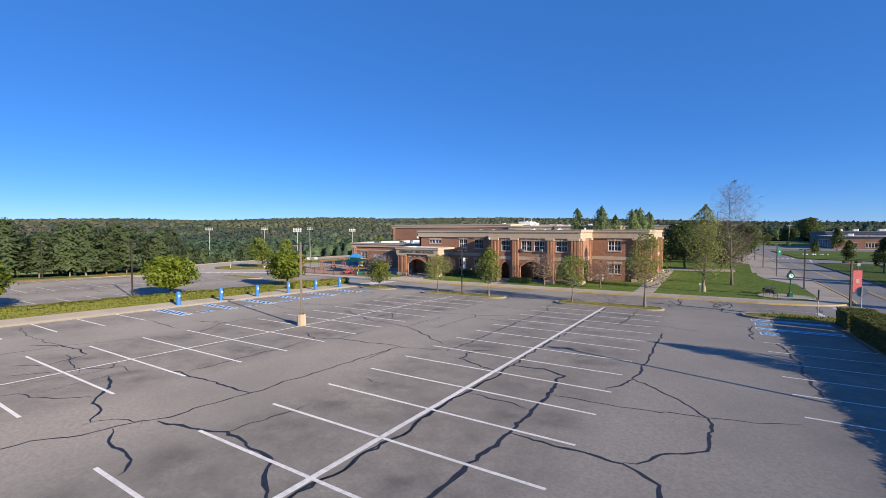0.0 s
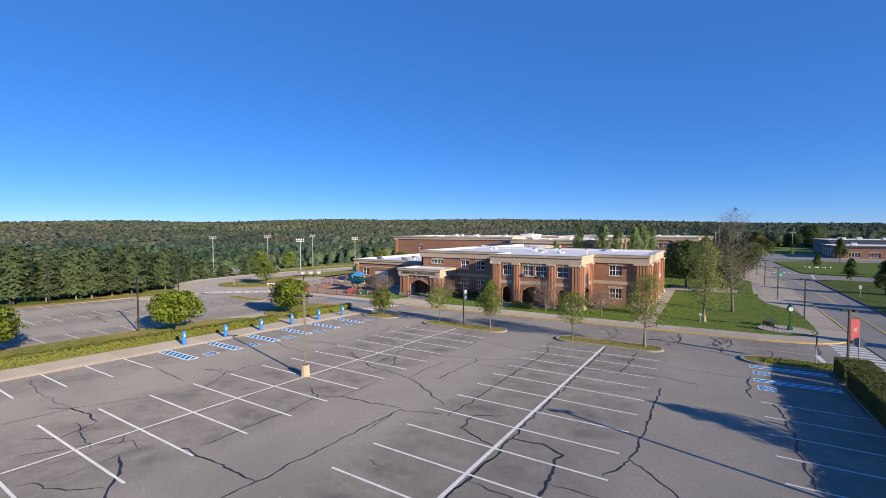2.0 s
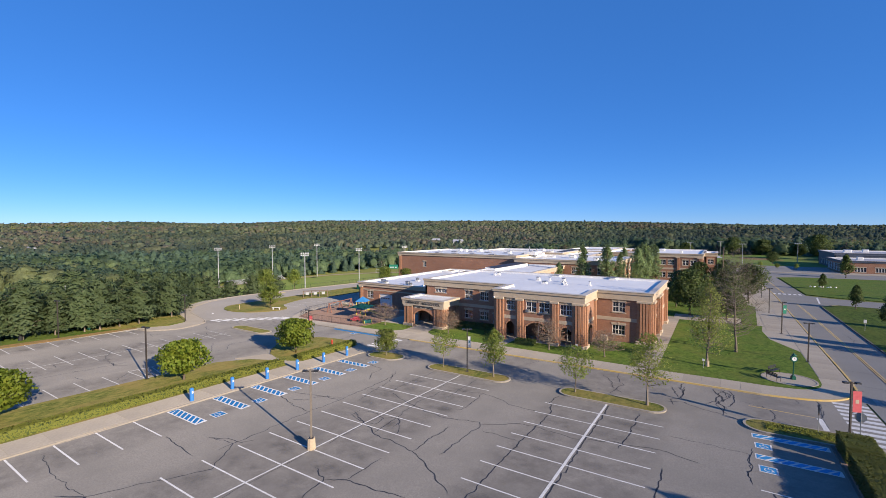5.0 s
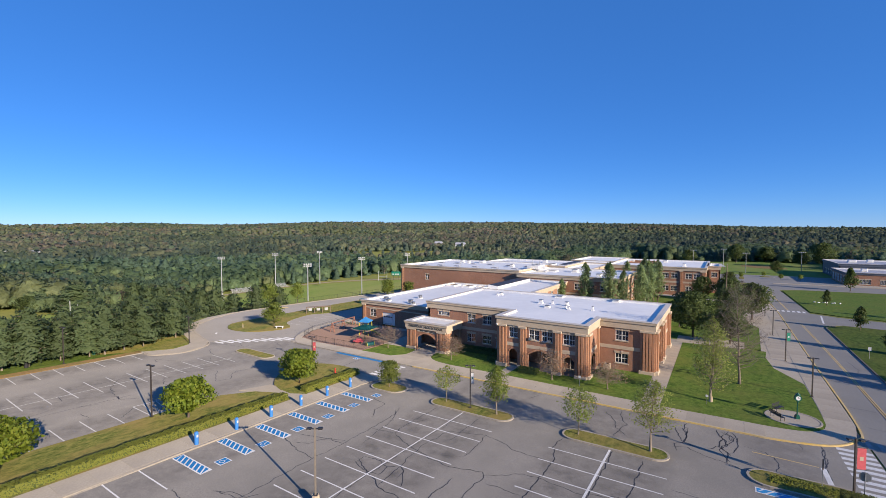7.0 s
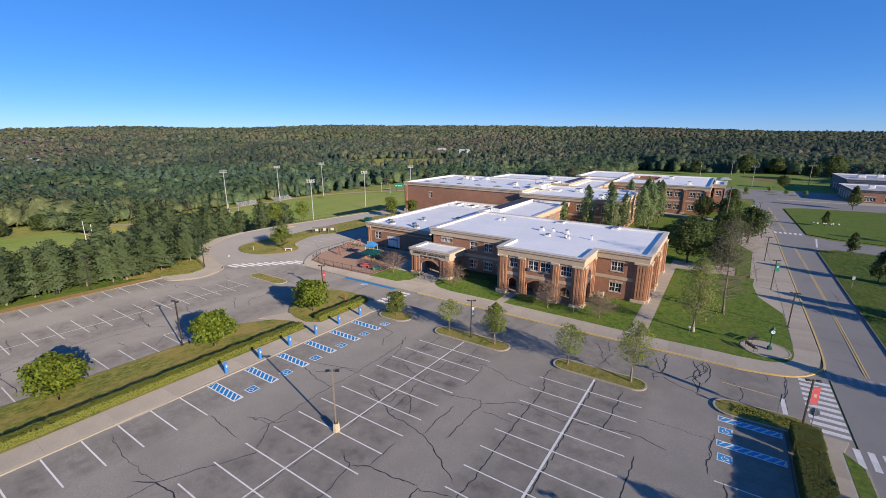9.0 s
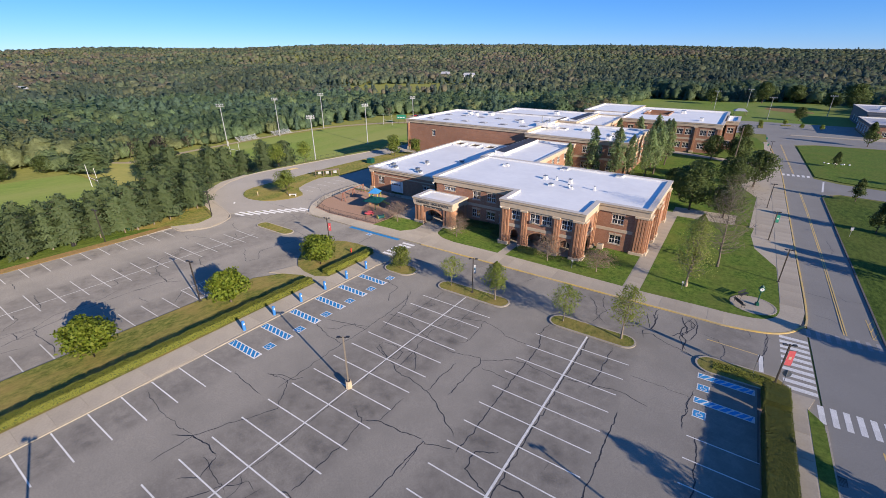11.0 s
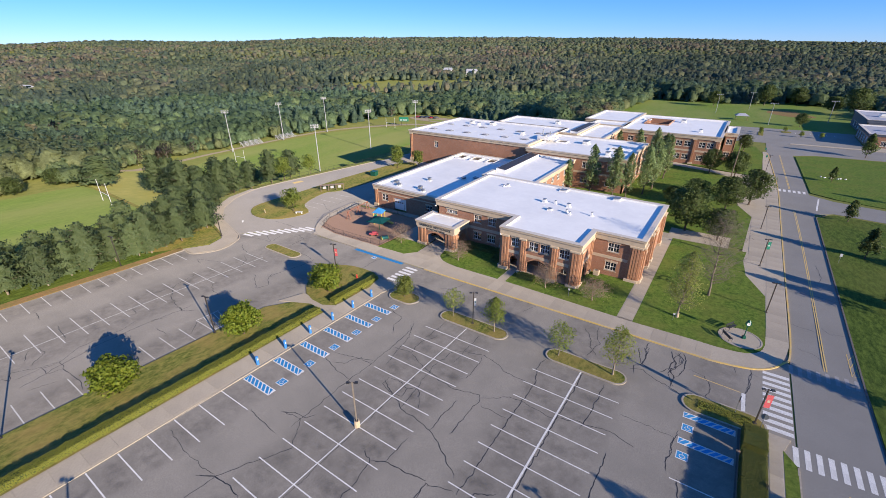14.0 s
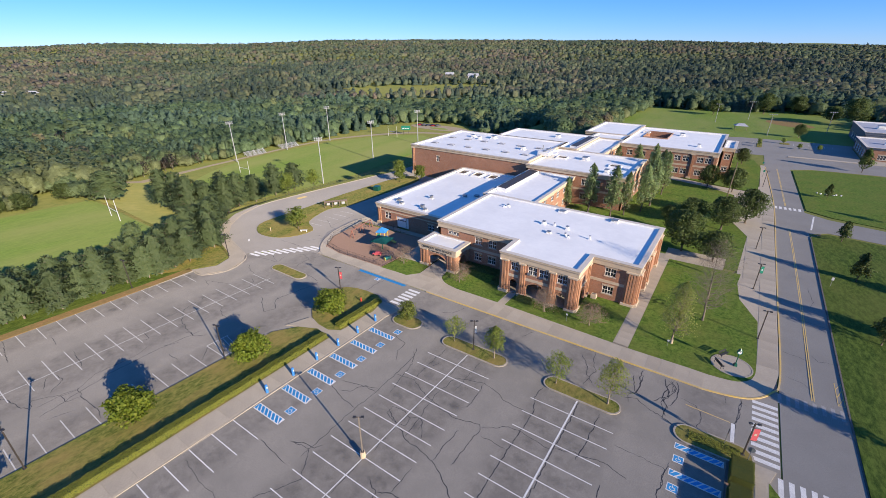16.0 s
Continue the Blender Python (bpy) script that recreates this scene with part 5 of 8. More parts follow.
far_wing = block("far_wing", "far two-storey brick wing round a small courtyard", [(-37, 170.5), (-5.0, 170.5), (-5.0, 211), (-37, 211)], 9.4, cornice=1.3,
                 windows={0: tuple((x, x + 1.9, z, z + 1.7) for x in (-34, -29.5, -25, -22.4, -18, -15.4, -11.0, -8.6) for z in (1.0, 5.4)), 1: tuple((y, y + 1.9, z, z + 1.7) for y in (173, 178, 202, 206) for z in (1.0, 5.4))},
                 band=(3.8, 4.4), hole=(-32.5, 189, -24, 203))
for a0, a1 in ((-20.6, -19.2), (-13.0, -11.8), (-6.6, -5.0)):
    pier(far_wing, 0, 170.5, -1, a0, a1, -0.3, 8.1, 3, 0.35)
part("court_wall", boxes((-32.5, 202.7, 2, -24, 203, 9.3), (-32.8, 189, 2, -32.5, 203, 9.3), (-32.5, 188.7, 2, -24, 189, 9.3), (-24, 189, 2, -23.7, 203, 9.3)), "brick", far_wing)
rear_link = block("rear_link", "two-storey brick link with white roof behind the middle wing", [(-46.3, 149.6), (-37.2, 149.6), (-37.2, 176.0), (-46.3, 176.0)], 9.1, cornice=1.2,
                  windows={1: tuple((y, y + 1.9, z, z + 1.7) for y in (153, 157.5, 162, 166) for z in (1.0, 5.2))})
block("rear_connector", "short brick connector with white roof between rear wings", [(-49.5, 176.2), (-37.2, 176.2), (-37.2, 185.8), (-49.5, 185.8)], 9.4, cornice=1.2)
block("stair_tower", "brick stair bay at the end of the far wing", [(-4.6, 181.5), (-1.0, 181.5), (-1.0, 197), (-4.6, 197)], 9.4, cornice=1.3, windows={0: ((-3.7, -1.9, 1.0, 2.7), (-3.7, -1.9, 5.4, 7.1))})
block("rear_wing", "rear brick wing with white roof", [(-54.5, 186), (-37.3, 186), (-37.3, 215), (-54.5, 215)], 9.6, cornice=1.2)

# roof plant
def roof_unit(x, y, z, w, d, h, label, category="roof vent", mat_="frame"):
    u = thing("roof_vent", label, category, x, y, z)
    part("curb", boxes((-w / 2 - 0.1, -d / 2 - 0.1, 0, w / 2 + 0.1, d / 2 + 0.1, 0.2)), "roof", u)
    part("housing", boxes((-w / 2, -d / 2, 0.2, w / 2, d / 2, h), bevel=min(w, d) * 0.12), mat_, u)
    part("cap", boxes((-w / 2 - 0.06, -d / 2 - 0.06, h, w / 2 + 0.06, d / 2 + 0.06, h + 0.1), bevel=0.03), "galv", u)
    return u


RZ = TOP - 0.36
for x, y, w, h in ((-30.6, 83.2, 0.8, 0.9), (-28.4, 83.6, 0.3, 0.8), (-25.4, 83.0, 0.7, 1.0), (-27.9, 79.2, 0.9, 0.5), (-24.6, 79.6, 0.35, 0.8), (-23.8, 79.0, 0.35, 0.7), (-20.0, 80.6, 0.3, 1.0), (-42.0, 89.0, 0.7, 0.7), (-18.4, 93.0, 1.6, 0.6), (-30.0, 92.8, 1.8, 0.35), (-42.6, 88.2, 0.3, 0.6)):
    roof_unit(x, y, RZ, w * 0.8, w * 0.8, h * 0.72, "small white metal roof vent")
for x, y, w, h in ((-72.0, 84.5, 1.1, 0.7), (-70.0, 83.0, 0.9, 0.6), (-63.5, 83.6, 0.9, 0.8), (-66.0, 91.0, 0.7, 0.8), (-61.8, 82.4, 0.7, 0.6), (-59.0, 97.0, 1.0, 0.6), (-56.4, 99.0, 1.2, 0.5)):
    roof_unit(x, y, 4.25, w, w, h, "small grey roof vent", mat_="galv")
def louvred_well(x, y, z, w, l):
    sk = thing("skylight_well", "dark louvred skylight well with a white curb", "skylight", x, y, z, group="skylight wells")
    w, l = w / 2, l / 2
    part("well_frame", boxes((-w, -l, 0, w, -l + 0.22, 0.42), (-w, l - 0.22, 0, w, l, 0.42), (-w, -l + 0.22, 0, -w + 0.22, l - 0.22, 0.42), (w - 0.22, -l + 0.22, 0, w, l - 0.22, 0.42)), "frame", sk)
    part("well_floor", boxes((-w + 0.22, -l + 0.22, -0.02, w - 0.22, l - 0.22, 0.03)), "dark", sk)
    n = int(2 * l / 0.62)
    for j in range(n):
        yy = -l + 0.35 + (2 * l - 0.7) * (j + 0.5) / n
        part("louvre", boxes((-w + 0.24, yy - 0.07, 0.22, w - 0.24, yy + 0.05, 0.28)), "wood" if j % 3 else "steel", sk)


for x, y, z, w, l in ((-72.6, 118.2, 4.25, 3.0, 4.2), (-67.2, 118.2, 4.25, 3.2, 4.2), (-61.8, 118.2, 4.25, 3.0, 4.2), (-47.2, 138.4, 8.5, 3.4, 3.0), (-29.8, 136.3, 8.5, 3.4, 3.0), (-33.2, 199.5, 8.9, 2.6, 2.6)):
    louvred_well(x, y, z, w, l)
for x in (-94.4, -87.2, -80.0, -72.7, -65.2, -58.0):
    for y in (132.8, 144.6):
        sk = thing("roof_skylight", "small flat grey gymnasium skylight", "skylight", x, y, 9.2, group="gymnasium skylights")
        part("dome", boxes((-1.0, -0.7, 0.12, 1.0, 0.7, 0.34), bevel=0.1), "roofgrey", sk)
        part("upstand", boxes((-1.2, -0.9, 0.0, 1.2, 0.9, 0.12)), "galv", sk)
rtu = thing("rooftop_unit", "pale metal rooftop air handling unit", "air handler", -52.4, 137.5, 9.2)
part("cabinet", boxes((-2.2, -4.0, 0.2, 2.2, 4.0, 1.9), bevel=0.06), "frame", rtu)
part("duct", boxes((2.2, -1.5, 0.4, 4.0, 1.5, 1.3), bevel=0.08), "frame", rtu)
for y, z in ((2.4, 2.4), (-2.0, 2.3)):
    part("fan_housing", rods(((0, y, 1.9), (0, y, z), 0.9), sides=16), "galv", rtu)
part("exhaust_stack", rods(((-1.6, 0.5, 1.9), (-1.6, 0.5, 4.2), 0.16), sides=10), "galv", rtu)
part("exhaust_stack", rods(((1.2, 0.6, 1.9), (1.2, 0.6, 3.6), 0.14), sides=10), "galv", rtu)
rtu.scale = (0.9, 0.75, 0.68)
for x, y, w in ((-88, 150, 1.4), (-80, 152, 1.8), (-84, 148, 1.0), (-62, 140, 1.2), (-40, 140, 1.8), (-30, 128, 1.2), (-20, 200, 1.6), (-12, 180, 1.0), (-60, 168, 1.5)):
    roof_unit(x, y, 9.2 if x < -53 else (8.5 if y < 150 else 8.9 if x > -40 else 9.2), w, w * 1.2, 1.0, "white rooftop fan unit")
def glazed_ridge(x, y, z, w, l, h0, h1):
    """A long lean-to skylight: a white curb and dark sloping panes."""
    cl = thing("clerestory", "long dark-glazed lean-to skylight between roofs", "clerestory", x, y, z)
    bm = bmesh.new()
    prism = [bm.verts.new(p) for yy in (0, l) for p in ((-w / 2, yy, 0), (w / 2, yy, 0), (w / 2, yy, h1), (-w / 2, yy, h0))]
    for f in ((0, 1, 2, 3), (7, 6, 5, 4), (0, 4, 5, 1), (1, 5, 6, 2), (2, 6, 7, 3), (3, 7, 4, 0)):
        bm.faces.new([prism[i] for i in f])
    bmesh.ops.recalc_face_normals(bm, faces=bm.faces[:])
    part("clerestory_wall", bm, "roof", cl)
    n = int(l / 1.7)
    s = (h1 - h0) / w
    for i in range(n):
        ya, yb = 0.3 + (l - 0.6) * i / n + 0.05, 0.3 + (l - 0.6) * (i + 1) / n - 0.05
        bm = bmesh.new()
        q = [bm.verts.new((xx, yy, h0 + s * (xx + w / 2) + dz)) for dz in (0.02, 0.08) for xx, yy in ((-w / 2 + 0.2, ya), (w / 2 - 0.2, ya), (w / 2 - 0.2, yb), (-w / 2 + 0.2, yb))]
        for f in ((3, 2, 1, 0), (4, 5, 6, 7), (0, 1, 5, 4), (1, 2, 6, 5), (2, 3, 7, 6), (3, 0, 4, 7)):
            bm.faces.new([q[k] for k in f])
        part("pane", bm, "steel", cl)


glazed_ridge(-49.6, 100.0, 6.85, 2.8, 22.0, 1.05, 0.75)
glazed_ridge(-48.3, 152.0, 9.15, 2.6, 21.5, 0.8, 0.55)

# ---- trees and hedges ----
def unit(v):
    return v / (np.linalg.norm(v, axis=-1, keepdims=True) + 1e-9)


def patch_normals(p):
    """Smooth normals of a grid of points."""
    du, dv = np.gradient(p, axis=0), np.gradient(p, axis=1)
    return unit(np.cross(du, dv))


def as_quads(g):
    return np.stack([g[:-1, :-1], g[1:, :-1], g[1:, 1:], g[:-1, 1:]], axis=2).reshape(-1, 4, 3)


def faced(q, m):
    """Turns every quad to the side that its normals point to."""
    flip = (np.cross(q[:, 2] - q[:, 0], q[:, 3] - q[:, 1]) * m.mean(axis=1)).sum(axis=1) < 0
    q[flip], m[flip] = q[flip][:, ::-1].copy(), m[flip][:, ::-1].copy()
    return q, m


def tier_crown(seed, tiers, sides):
    """A unit pine: drooping whorls of boughs with ragged rims, one above another."""
    g = np.random.default_rng(seed)
    quads, norms = [], []
    for k in range(tiers):
        z0, z1 = k / tiers, min(1.0, (k + 1.55) / tiers)
        reach = (1 - z0) ** 0.5 * g.uniform(0.84, 1.06)
        inner = max(0.03, (1 - z1)) ** 0.7 * 0.5
        a = np.linspace(0, 2 * math.pi, sides + 1) + g.uniform(0, 1)
        rim = reach * g.uniform(0.5, 1.12, sides)
        rim = np.append(rim, rim[0])
        sag = g.uniform(-0.05, 0.09, sides)
        sag = np.append(sag, sag[0])
        mid = (rim * 0.62 + inner * 0.38)
        ring_ = lambda r, z: np.stack([np.cos(a) * r, np.sin(a) * r, np.full(sides + 1, 1.0) * z], axis=-1)
        rows = np.stack([ring_(rim, z0 + 0.03 + sag), ring_(mid, z0 * 0.55 + z1 * 0.45 + sag * 0.5), ring_(np.full(sides + 1, inner), z1)])
        out = np.stack([np.cos(a), np.sin(a), np.zeros(sides + 1)], axis=-1)
        nor = np.stack([unit(out * 0.9 + np.array([0, 0, 0.15])), unit(out * 0.7 + np.array([0, 0, 0.6])), unit(out * 0.8 + np.array([0, 0, 0.4]))])
        quads.append(as_quads(rows))
        norms.append(as_quads(nor))
    return faced(np.concatenate(quads), np.concatenate(norms))


def profile(kind, s):
    s = min(max(s, 0.0), 1.0)
    if kind == "round":
        return math.sqrt(max(0.0, 1 - (2 * s - 1) ** 2)) ** 0.8
    if kind == "vase":
        return (0.35 + 0.65 * math.sin(math.pi * min(1, s * 0.9 + 0.12))) if s < 0.98 else 0.2
    if kind == "spire":
        return min(1.0, 0.5 + 2.2 * s) * (1 - s) ** 0.6
    if kind == "column":
        return min(1.0, 0.45 + 2.2 * s) * (1 - s ** 3) ** 0.7
    return (1 - s) ** 0.8


def grow(seed, h, r, base, kind, limbs, leaves, leaf, fill=0.85, r0=0.12, twigs=3, drop=0.0, aspect=0.7):
    """A tree: trunk and limbs as tapering tubes, and leaf clumps round the twig ends."""
    rng = random.Random(seed)
    nrng = np.random.default_rng(seed)
    top = Vector((rng.uniform(-0.04, 0.04) * h, rng.uniform(-0.04, 0.04) * h, h * 0.93))
    trunk = [(Vector((0, 0, -0.25)), r0 * 1.35)]
    for i in range(1, 9):
        t = i / 8
        trunk.append((top * t + Vector((rng.uniform(-1, 1), rng.uniform(-1, 1), 0)) * h * 0.010, r0 * (1 - 0.88 * t)))
    paths, ends = [trunk], []
    for i in range(limbs):
        t = (i + rng.random()) / limbs
        z = base + (h * 0.86 - base) * t
        f = z / h
        start = top * (z / top.z)
        a = i * 2.399 + rng.uniform(-0.4, 0.4)
        s_end = min(0.97, (z - base) / (h - base) + rng.uniform(0.08, 0.28))
        reach = r * profile(kind, s_end) * rng.uniform(0.7, 1.0)
        end = Vector((math.cos(a) * reach, math.sin(a) * reach, base + (h - base) * s_end))
        mid = start.lerp(end, 0.5) + Vector((0, 0, -0.06 * h * rng.random()))
        rr = r0 * (1 - 0.85 * f) * 0.42
        paths.append([(start, rr), (mid, rr * 0.6), (end, rr * 0.15)])
        ends.append(end)
        for k in range(twigs):
            q = start.lerp(end, rng.uniform(0.35, 0.95))
            e2 = q + Vector((rng.uniform(-1, 1), rng.uniform(-1, 1), rng.uniform(-0.3, 0.9))) * r * 0.42
            paths.append([(q, rr * 0.3), (q.lerp(e2, 0.5) + Vector((0, 0, 0.03)), rr * 0.17), (e2, rr * 0.05)])
            ends.append(e2)
    ends.append(top)
    me_t = mesh_from("trunk", *tubes(paths, 4), smooth=True)
    me_c = None
    if leaves:
        e = np.array([tuple(v) for v in ends])
        per = nrng.integers(0, len(e), leaves)
        pts = e[per] + nrng.normal(size=(leaves, 3)) * r * (0.26 if fill > 0.6 else 0.18)
        s = np.clip((pts[:, 2] - base) / (h - base), 0, 1)
        ang = np.arctan2(pts[:, 1], pts[:, 0])
        lump = 0.84 + 0.20 * np.sin(3 * ang + seed + 4 * s) + 0.16 * np.sin(5 * ang - 7 * s + 2 * seed) + 0.12 * np.sin(9 * s + seed) + 0.10 * np.sin(17 * s + 2 * ang)
        lump = 0.84 + (lump - 0.84) * (1.5 if fill <= 0.6 else 1.15)
        lim = np.array([profile(kind, v) for v in s]) * r * 1.12 * lump * nrng.uniform(0.85, 1.12, leaves) + 0.1
        rad = np.hypot(pts[:, 0], pts[:, 1])
        k = np.minimum(1, lim / np.maximum(rad, 1e-6))
        pts[:, 0] *= k
        pts[:, 1] *= k
        pts[:, 2] = np.clip(pts[:, 2], base - drop, h * 1.02)
        away = pts * np.array([1, 1, 0.8]) - np.array([0, 0, (base + (h - base) * 0.35) * 0.8])
        bough = pts - e[per]                       # clumps on a bough turn away from its middle
        away = away / r + 1.4 * bough / (0.26 * r)
        q = facing_cards(nrng, pts, away, leaf, aspect, 0.75 if aspect > 0.1 else 3.0)
        me_c = quads_mesh("crown", q, None, soft_normals(q, away + np.array([0, 0, 0.3]), 0.6))
    return me_t, me_c


def tree(name, label, category, x, y, meshes, bark, leaves, lift=None, group="", rz=0.0, scale=1.0):
    t = thing(name, label, category, x, y, (G(x, y) + LAWN if lift is None else lift) - 0.02, rz, group)
    t.scale = (scale,) * 3
    part("trunk", meshes[0], bark, t)
    if meshes[1]:
        part("crown", meshes[1], leaves, t)
    return t


round_a = grow(11, 5.0, 2.7, 1.15, "round", 26, 6000, 0.31, r0=0.15)
round_b = grow(12, 5.0, 2.6, 1.15, "round", 24, 5600, 0.31, r0=0.15)
for i, (x, y, s) in enumerate(((-52.3, -4.2, 0.9), (-52.4, 10.9, 0.9), (-51.3, 26.0, 0.88), (-50.9, 41.0, 0.94), (-52.4, -19.0, 0.9))):
    tree("round_tree", "low round bright green tree with dense crown on the median", "tree", x, y, (round_a, round_b)[i % 2], "bark", "leaf_round", group="median trees", rz=70 * i, scale=s)
tree("young_tree", "young green street tree with pale trunk on an island", "tree", -22.5, 46.5, grow(21, 5.6, 1.95, 1.3, "spire", 28, 3600, 0.15, 0.5, r0=0.10, twigs=4), "pale_bark", "leaf_young")
tree("young_tree", "small thin-leaved street tree on an island", "tree", -29.6, 46.7, grow(22, 4.5, 1.7, 1.5, "round", 24, 1900, 0.13, 0.5, r0=0.07, twigs=4), "pale_bark", "leaf_yellow")
tree("young_tree", "sparse young street tree with pale trunk", "tree", -13.0, 46.5, grow(23, 4.8, 1.9, 1.5, "round", 28, 2100, 0.135, 0.5, r0=0.085, twigs=4), "pale_bark", "leaf_young")
tree("young_tree", "tall sparse street tree with thinning yellow leaves", "tree", -6.1, 46.6, grow(24, 6.8, 2.0, 1.8, "vase", 40, 2900, 0.135, 0.5, r0=0.12, twigs=5), "pale_bark", "leaf_yellow")
tree("young_tree", "small bushy olive tree on a small island", "tree", -39.3, 47.0, grow(25, 3.6, 1.5, 0.7, "round", 24, 3800, 0.16, r0=0.08), "pale_bark", "leaf_yellow")
tree("lawn_tree", "tall airy lawn tree with sparse yellow-green leaves", "tree", -1.5, 65.6, grow(26, 10.8, 3.0, 1.7, "spire", 54, 4000, 0.17, 0.5, r0=0.15, twigs=7), "pale_bark", "leaf_pale")
guard = thing("trunk_guard", "pale plastic guard round the lawn tree", "tree guard", -1.5, 65.6, G(-1.5, 65.6) + LAWN)
part("guard_tube", rods(((0, 0, -0.03), (0, 0, 0.62), 0.235, 0.21), sides=14), "sand", guard)
part("guard_rim", rods(((0, 0, 0.60), (0, 0, 0.65), 0.222), sides=14), "sand", guard)
tree("bare_tree", "tall nearly bare tree with fine twigs", "tree", 1.8, 75.2, grow(28, 14.4, 3.9, 2.2, "round", 60, 1500, 0.85, 0.5, r0=0.17, twigs=10, aspect=0.018), "grey_bark", "grey_bark")
for i, (x, y, h) in enumerate(((-13.6, 63.2, 3.2), (-21.4, 62.9, 4.0), (-39.6, 63.8, 3.6), (-54.2, 64.2, 3.7))):
    tree("crabapple_tree", "small wide ornamental tree with bare reddish twigs", "tree", x, y, grow(31 + i, h * 1.12, 2.75, 0.9, "round", 44, 1300, 0.12, 0.5, r0=0.11, twigs=12), "pale_bark", "leaf_red")
dark_a = grow(41, 10, 4.2, 1.8, "round", 30, 6400, 0.35, r0=0.25)
dark_b = grow(42, 8, 3.6, 1.6, "round", 28, 5800, 0.34, r0=0.22)
for i, (x, y, s) in enumerate(((-5.3, 103.4, 0.95), (1.0, 101.0, 0.85), (-5.6, 160.5, 0.75), (1.3, 159.7, 0.95), (5.8, 130.8, 0.9), (-6.1, 123.0, 0.85), (1.0, 122.4, 0.85), (-8.5, 113.0, 0.7), (2.2, 203.5, 0.6), (-11.0, 122.0, 0.55))):
    tree("shade_tree", "dark green broad shade tree in the courtyard", "tree", x, y, (dark_a, dark_b)[i % 2], "bark", "leaf_dark", group="courtyard trees", rz=47 * i, scale=s)
poplar = grow(51, 13, 2.15, 1.0, "column", 36, 3800, 0.29, 0.55, r0=0.2)
poplar_b = grow(52, 13, 2.0, 1.0, "column", 34, 3500, 0.29, 0.55, r0=0.2)
for i, (x, y, s) in enumerate(((-37.2, 117.2, 0.66), (-31.0, 117.5, 0.98), (-24.6, 116.5, 1.0), (-22.0, 120.6, 0.85), (-18.8, 126.0, 0.95), (-17.6, 132.5, 1.0), (-19.6, 139.5, 1.0), (-16.8, 145.5, 0.95), (-18.5, 151.0, 0.9), (-34.0, 158.0, 0.8), (-28.0, 160.0, 0.85), (-22.0, 156.0, 0.95))):
    tree("poplar", "slim upright poplar beside the school wall", "tree", x, y, (poplar, poplar_b)[i % 2], "bark", "leaf_poplar", group="poplars", rz=61 * i, scale=s * 1.08)
street = grow(61, 6.4, 2.0, 0.9, "spire", 24, 2900, 0.27, 0.5, r0=0.12)
broad = grow(62, 6.2, 2.3, 1.2, "round", 24, 3600, 0.24, 0.6, r0=0.12)
for i, (x, y, s) in enumerate(((25.6, 57.2, 1.0), (25.2, 82.6, 1.0), (25.0, 106.2, 0.95), (25.0, 129.0, 0.8), (25.5, 33.0, 1.05), (38.0, 103.0, 1.1), (33.5, 84.5, 1.3), (25.3, 167.0, 0.7), (38.8, 212.5, 1.3), (37.0, 150.5, 0.7))):
    tree("street_tree", "medium green street tree on the roadside lawn", "tree", x, y, street, "bark", "leaf_dark", group="roadside trees", rz=83 * i, scale=s)
tree("street_tree", "slim green tree beyond the hedge and road", "tree", 20.6, 24.5, grow(64, 7.9, 2.0, 1.0, "column", 22, 2300, 0.24, 0.5, r0=0.14), "bark", "leaf_dark", rz=15)
for i, (x, y, s) in enumerate(((-116.5, 82.0, 1.1), (-115.0, 91.0, 1.0), (-95.0, 112.0, 1.0), (-90.0, 117.0, 0.9), (-101.0, 119.0, 0.9))):
    tree("drive_tree", "broad olive-green tree beside the driveway", "tree", x, y, broad, "bark", "leaf_young", group="driveway trees", rz=29 * i, scale=s)
tree("drive_tree", "small wide olive-brown tree on the driveway island", "tree", -89.7, 64.4, broad, "bark", "leaf_dark", rz=17).scale = (1.15, 1.15, 0.92)


for i, (x, y, s) in enumerate(((49.9, 336.0, 1.5), (41.0, 346.0, 1.2), (23.1, 280.1, 0.65), (-20.0, 352.0, 1.2), (8.0, 372.0, 1.3), (26.0, 380.0, 1.4))):
    tree("shade_tree", "big dark green tree beside the ball field", "tree", x, y, (dark_a, dark_b)[i % 2], "bark", "leaf_dark", lift=G(x, y), group="ball field trees", rz=31 * i, scale=s)
for i, (x, y) in enumerate(((7.3, 246.0), (7.3, 252.5), (16.6, 259.0), (22.0, 247.0), (29.0, 247.5))):
    tree("sapling", "small green sapling on a car park island", "tree", x, y, broad, "bark", "leaf_young", lift=G(x, y), group="car park saplings", rz=43 * i, scale=0.42)


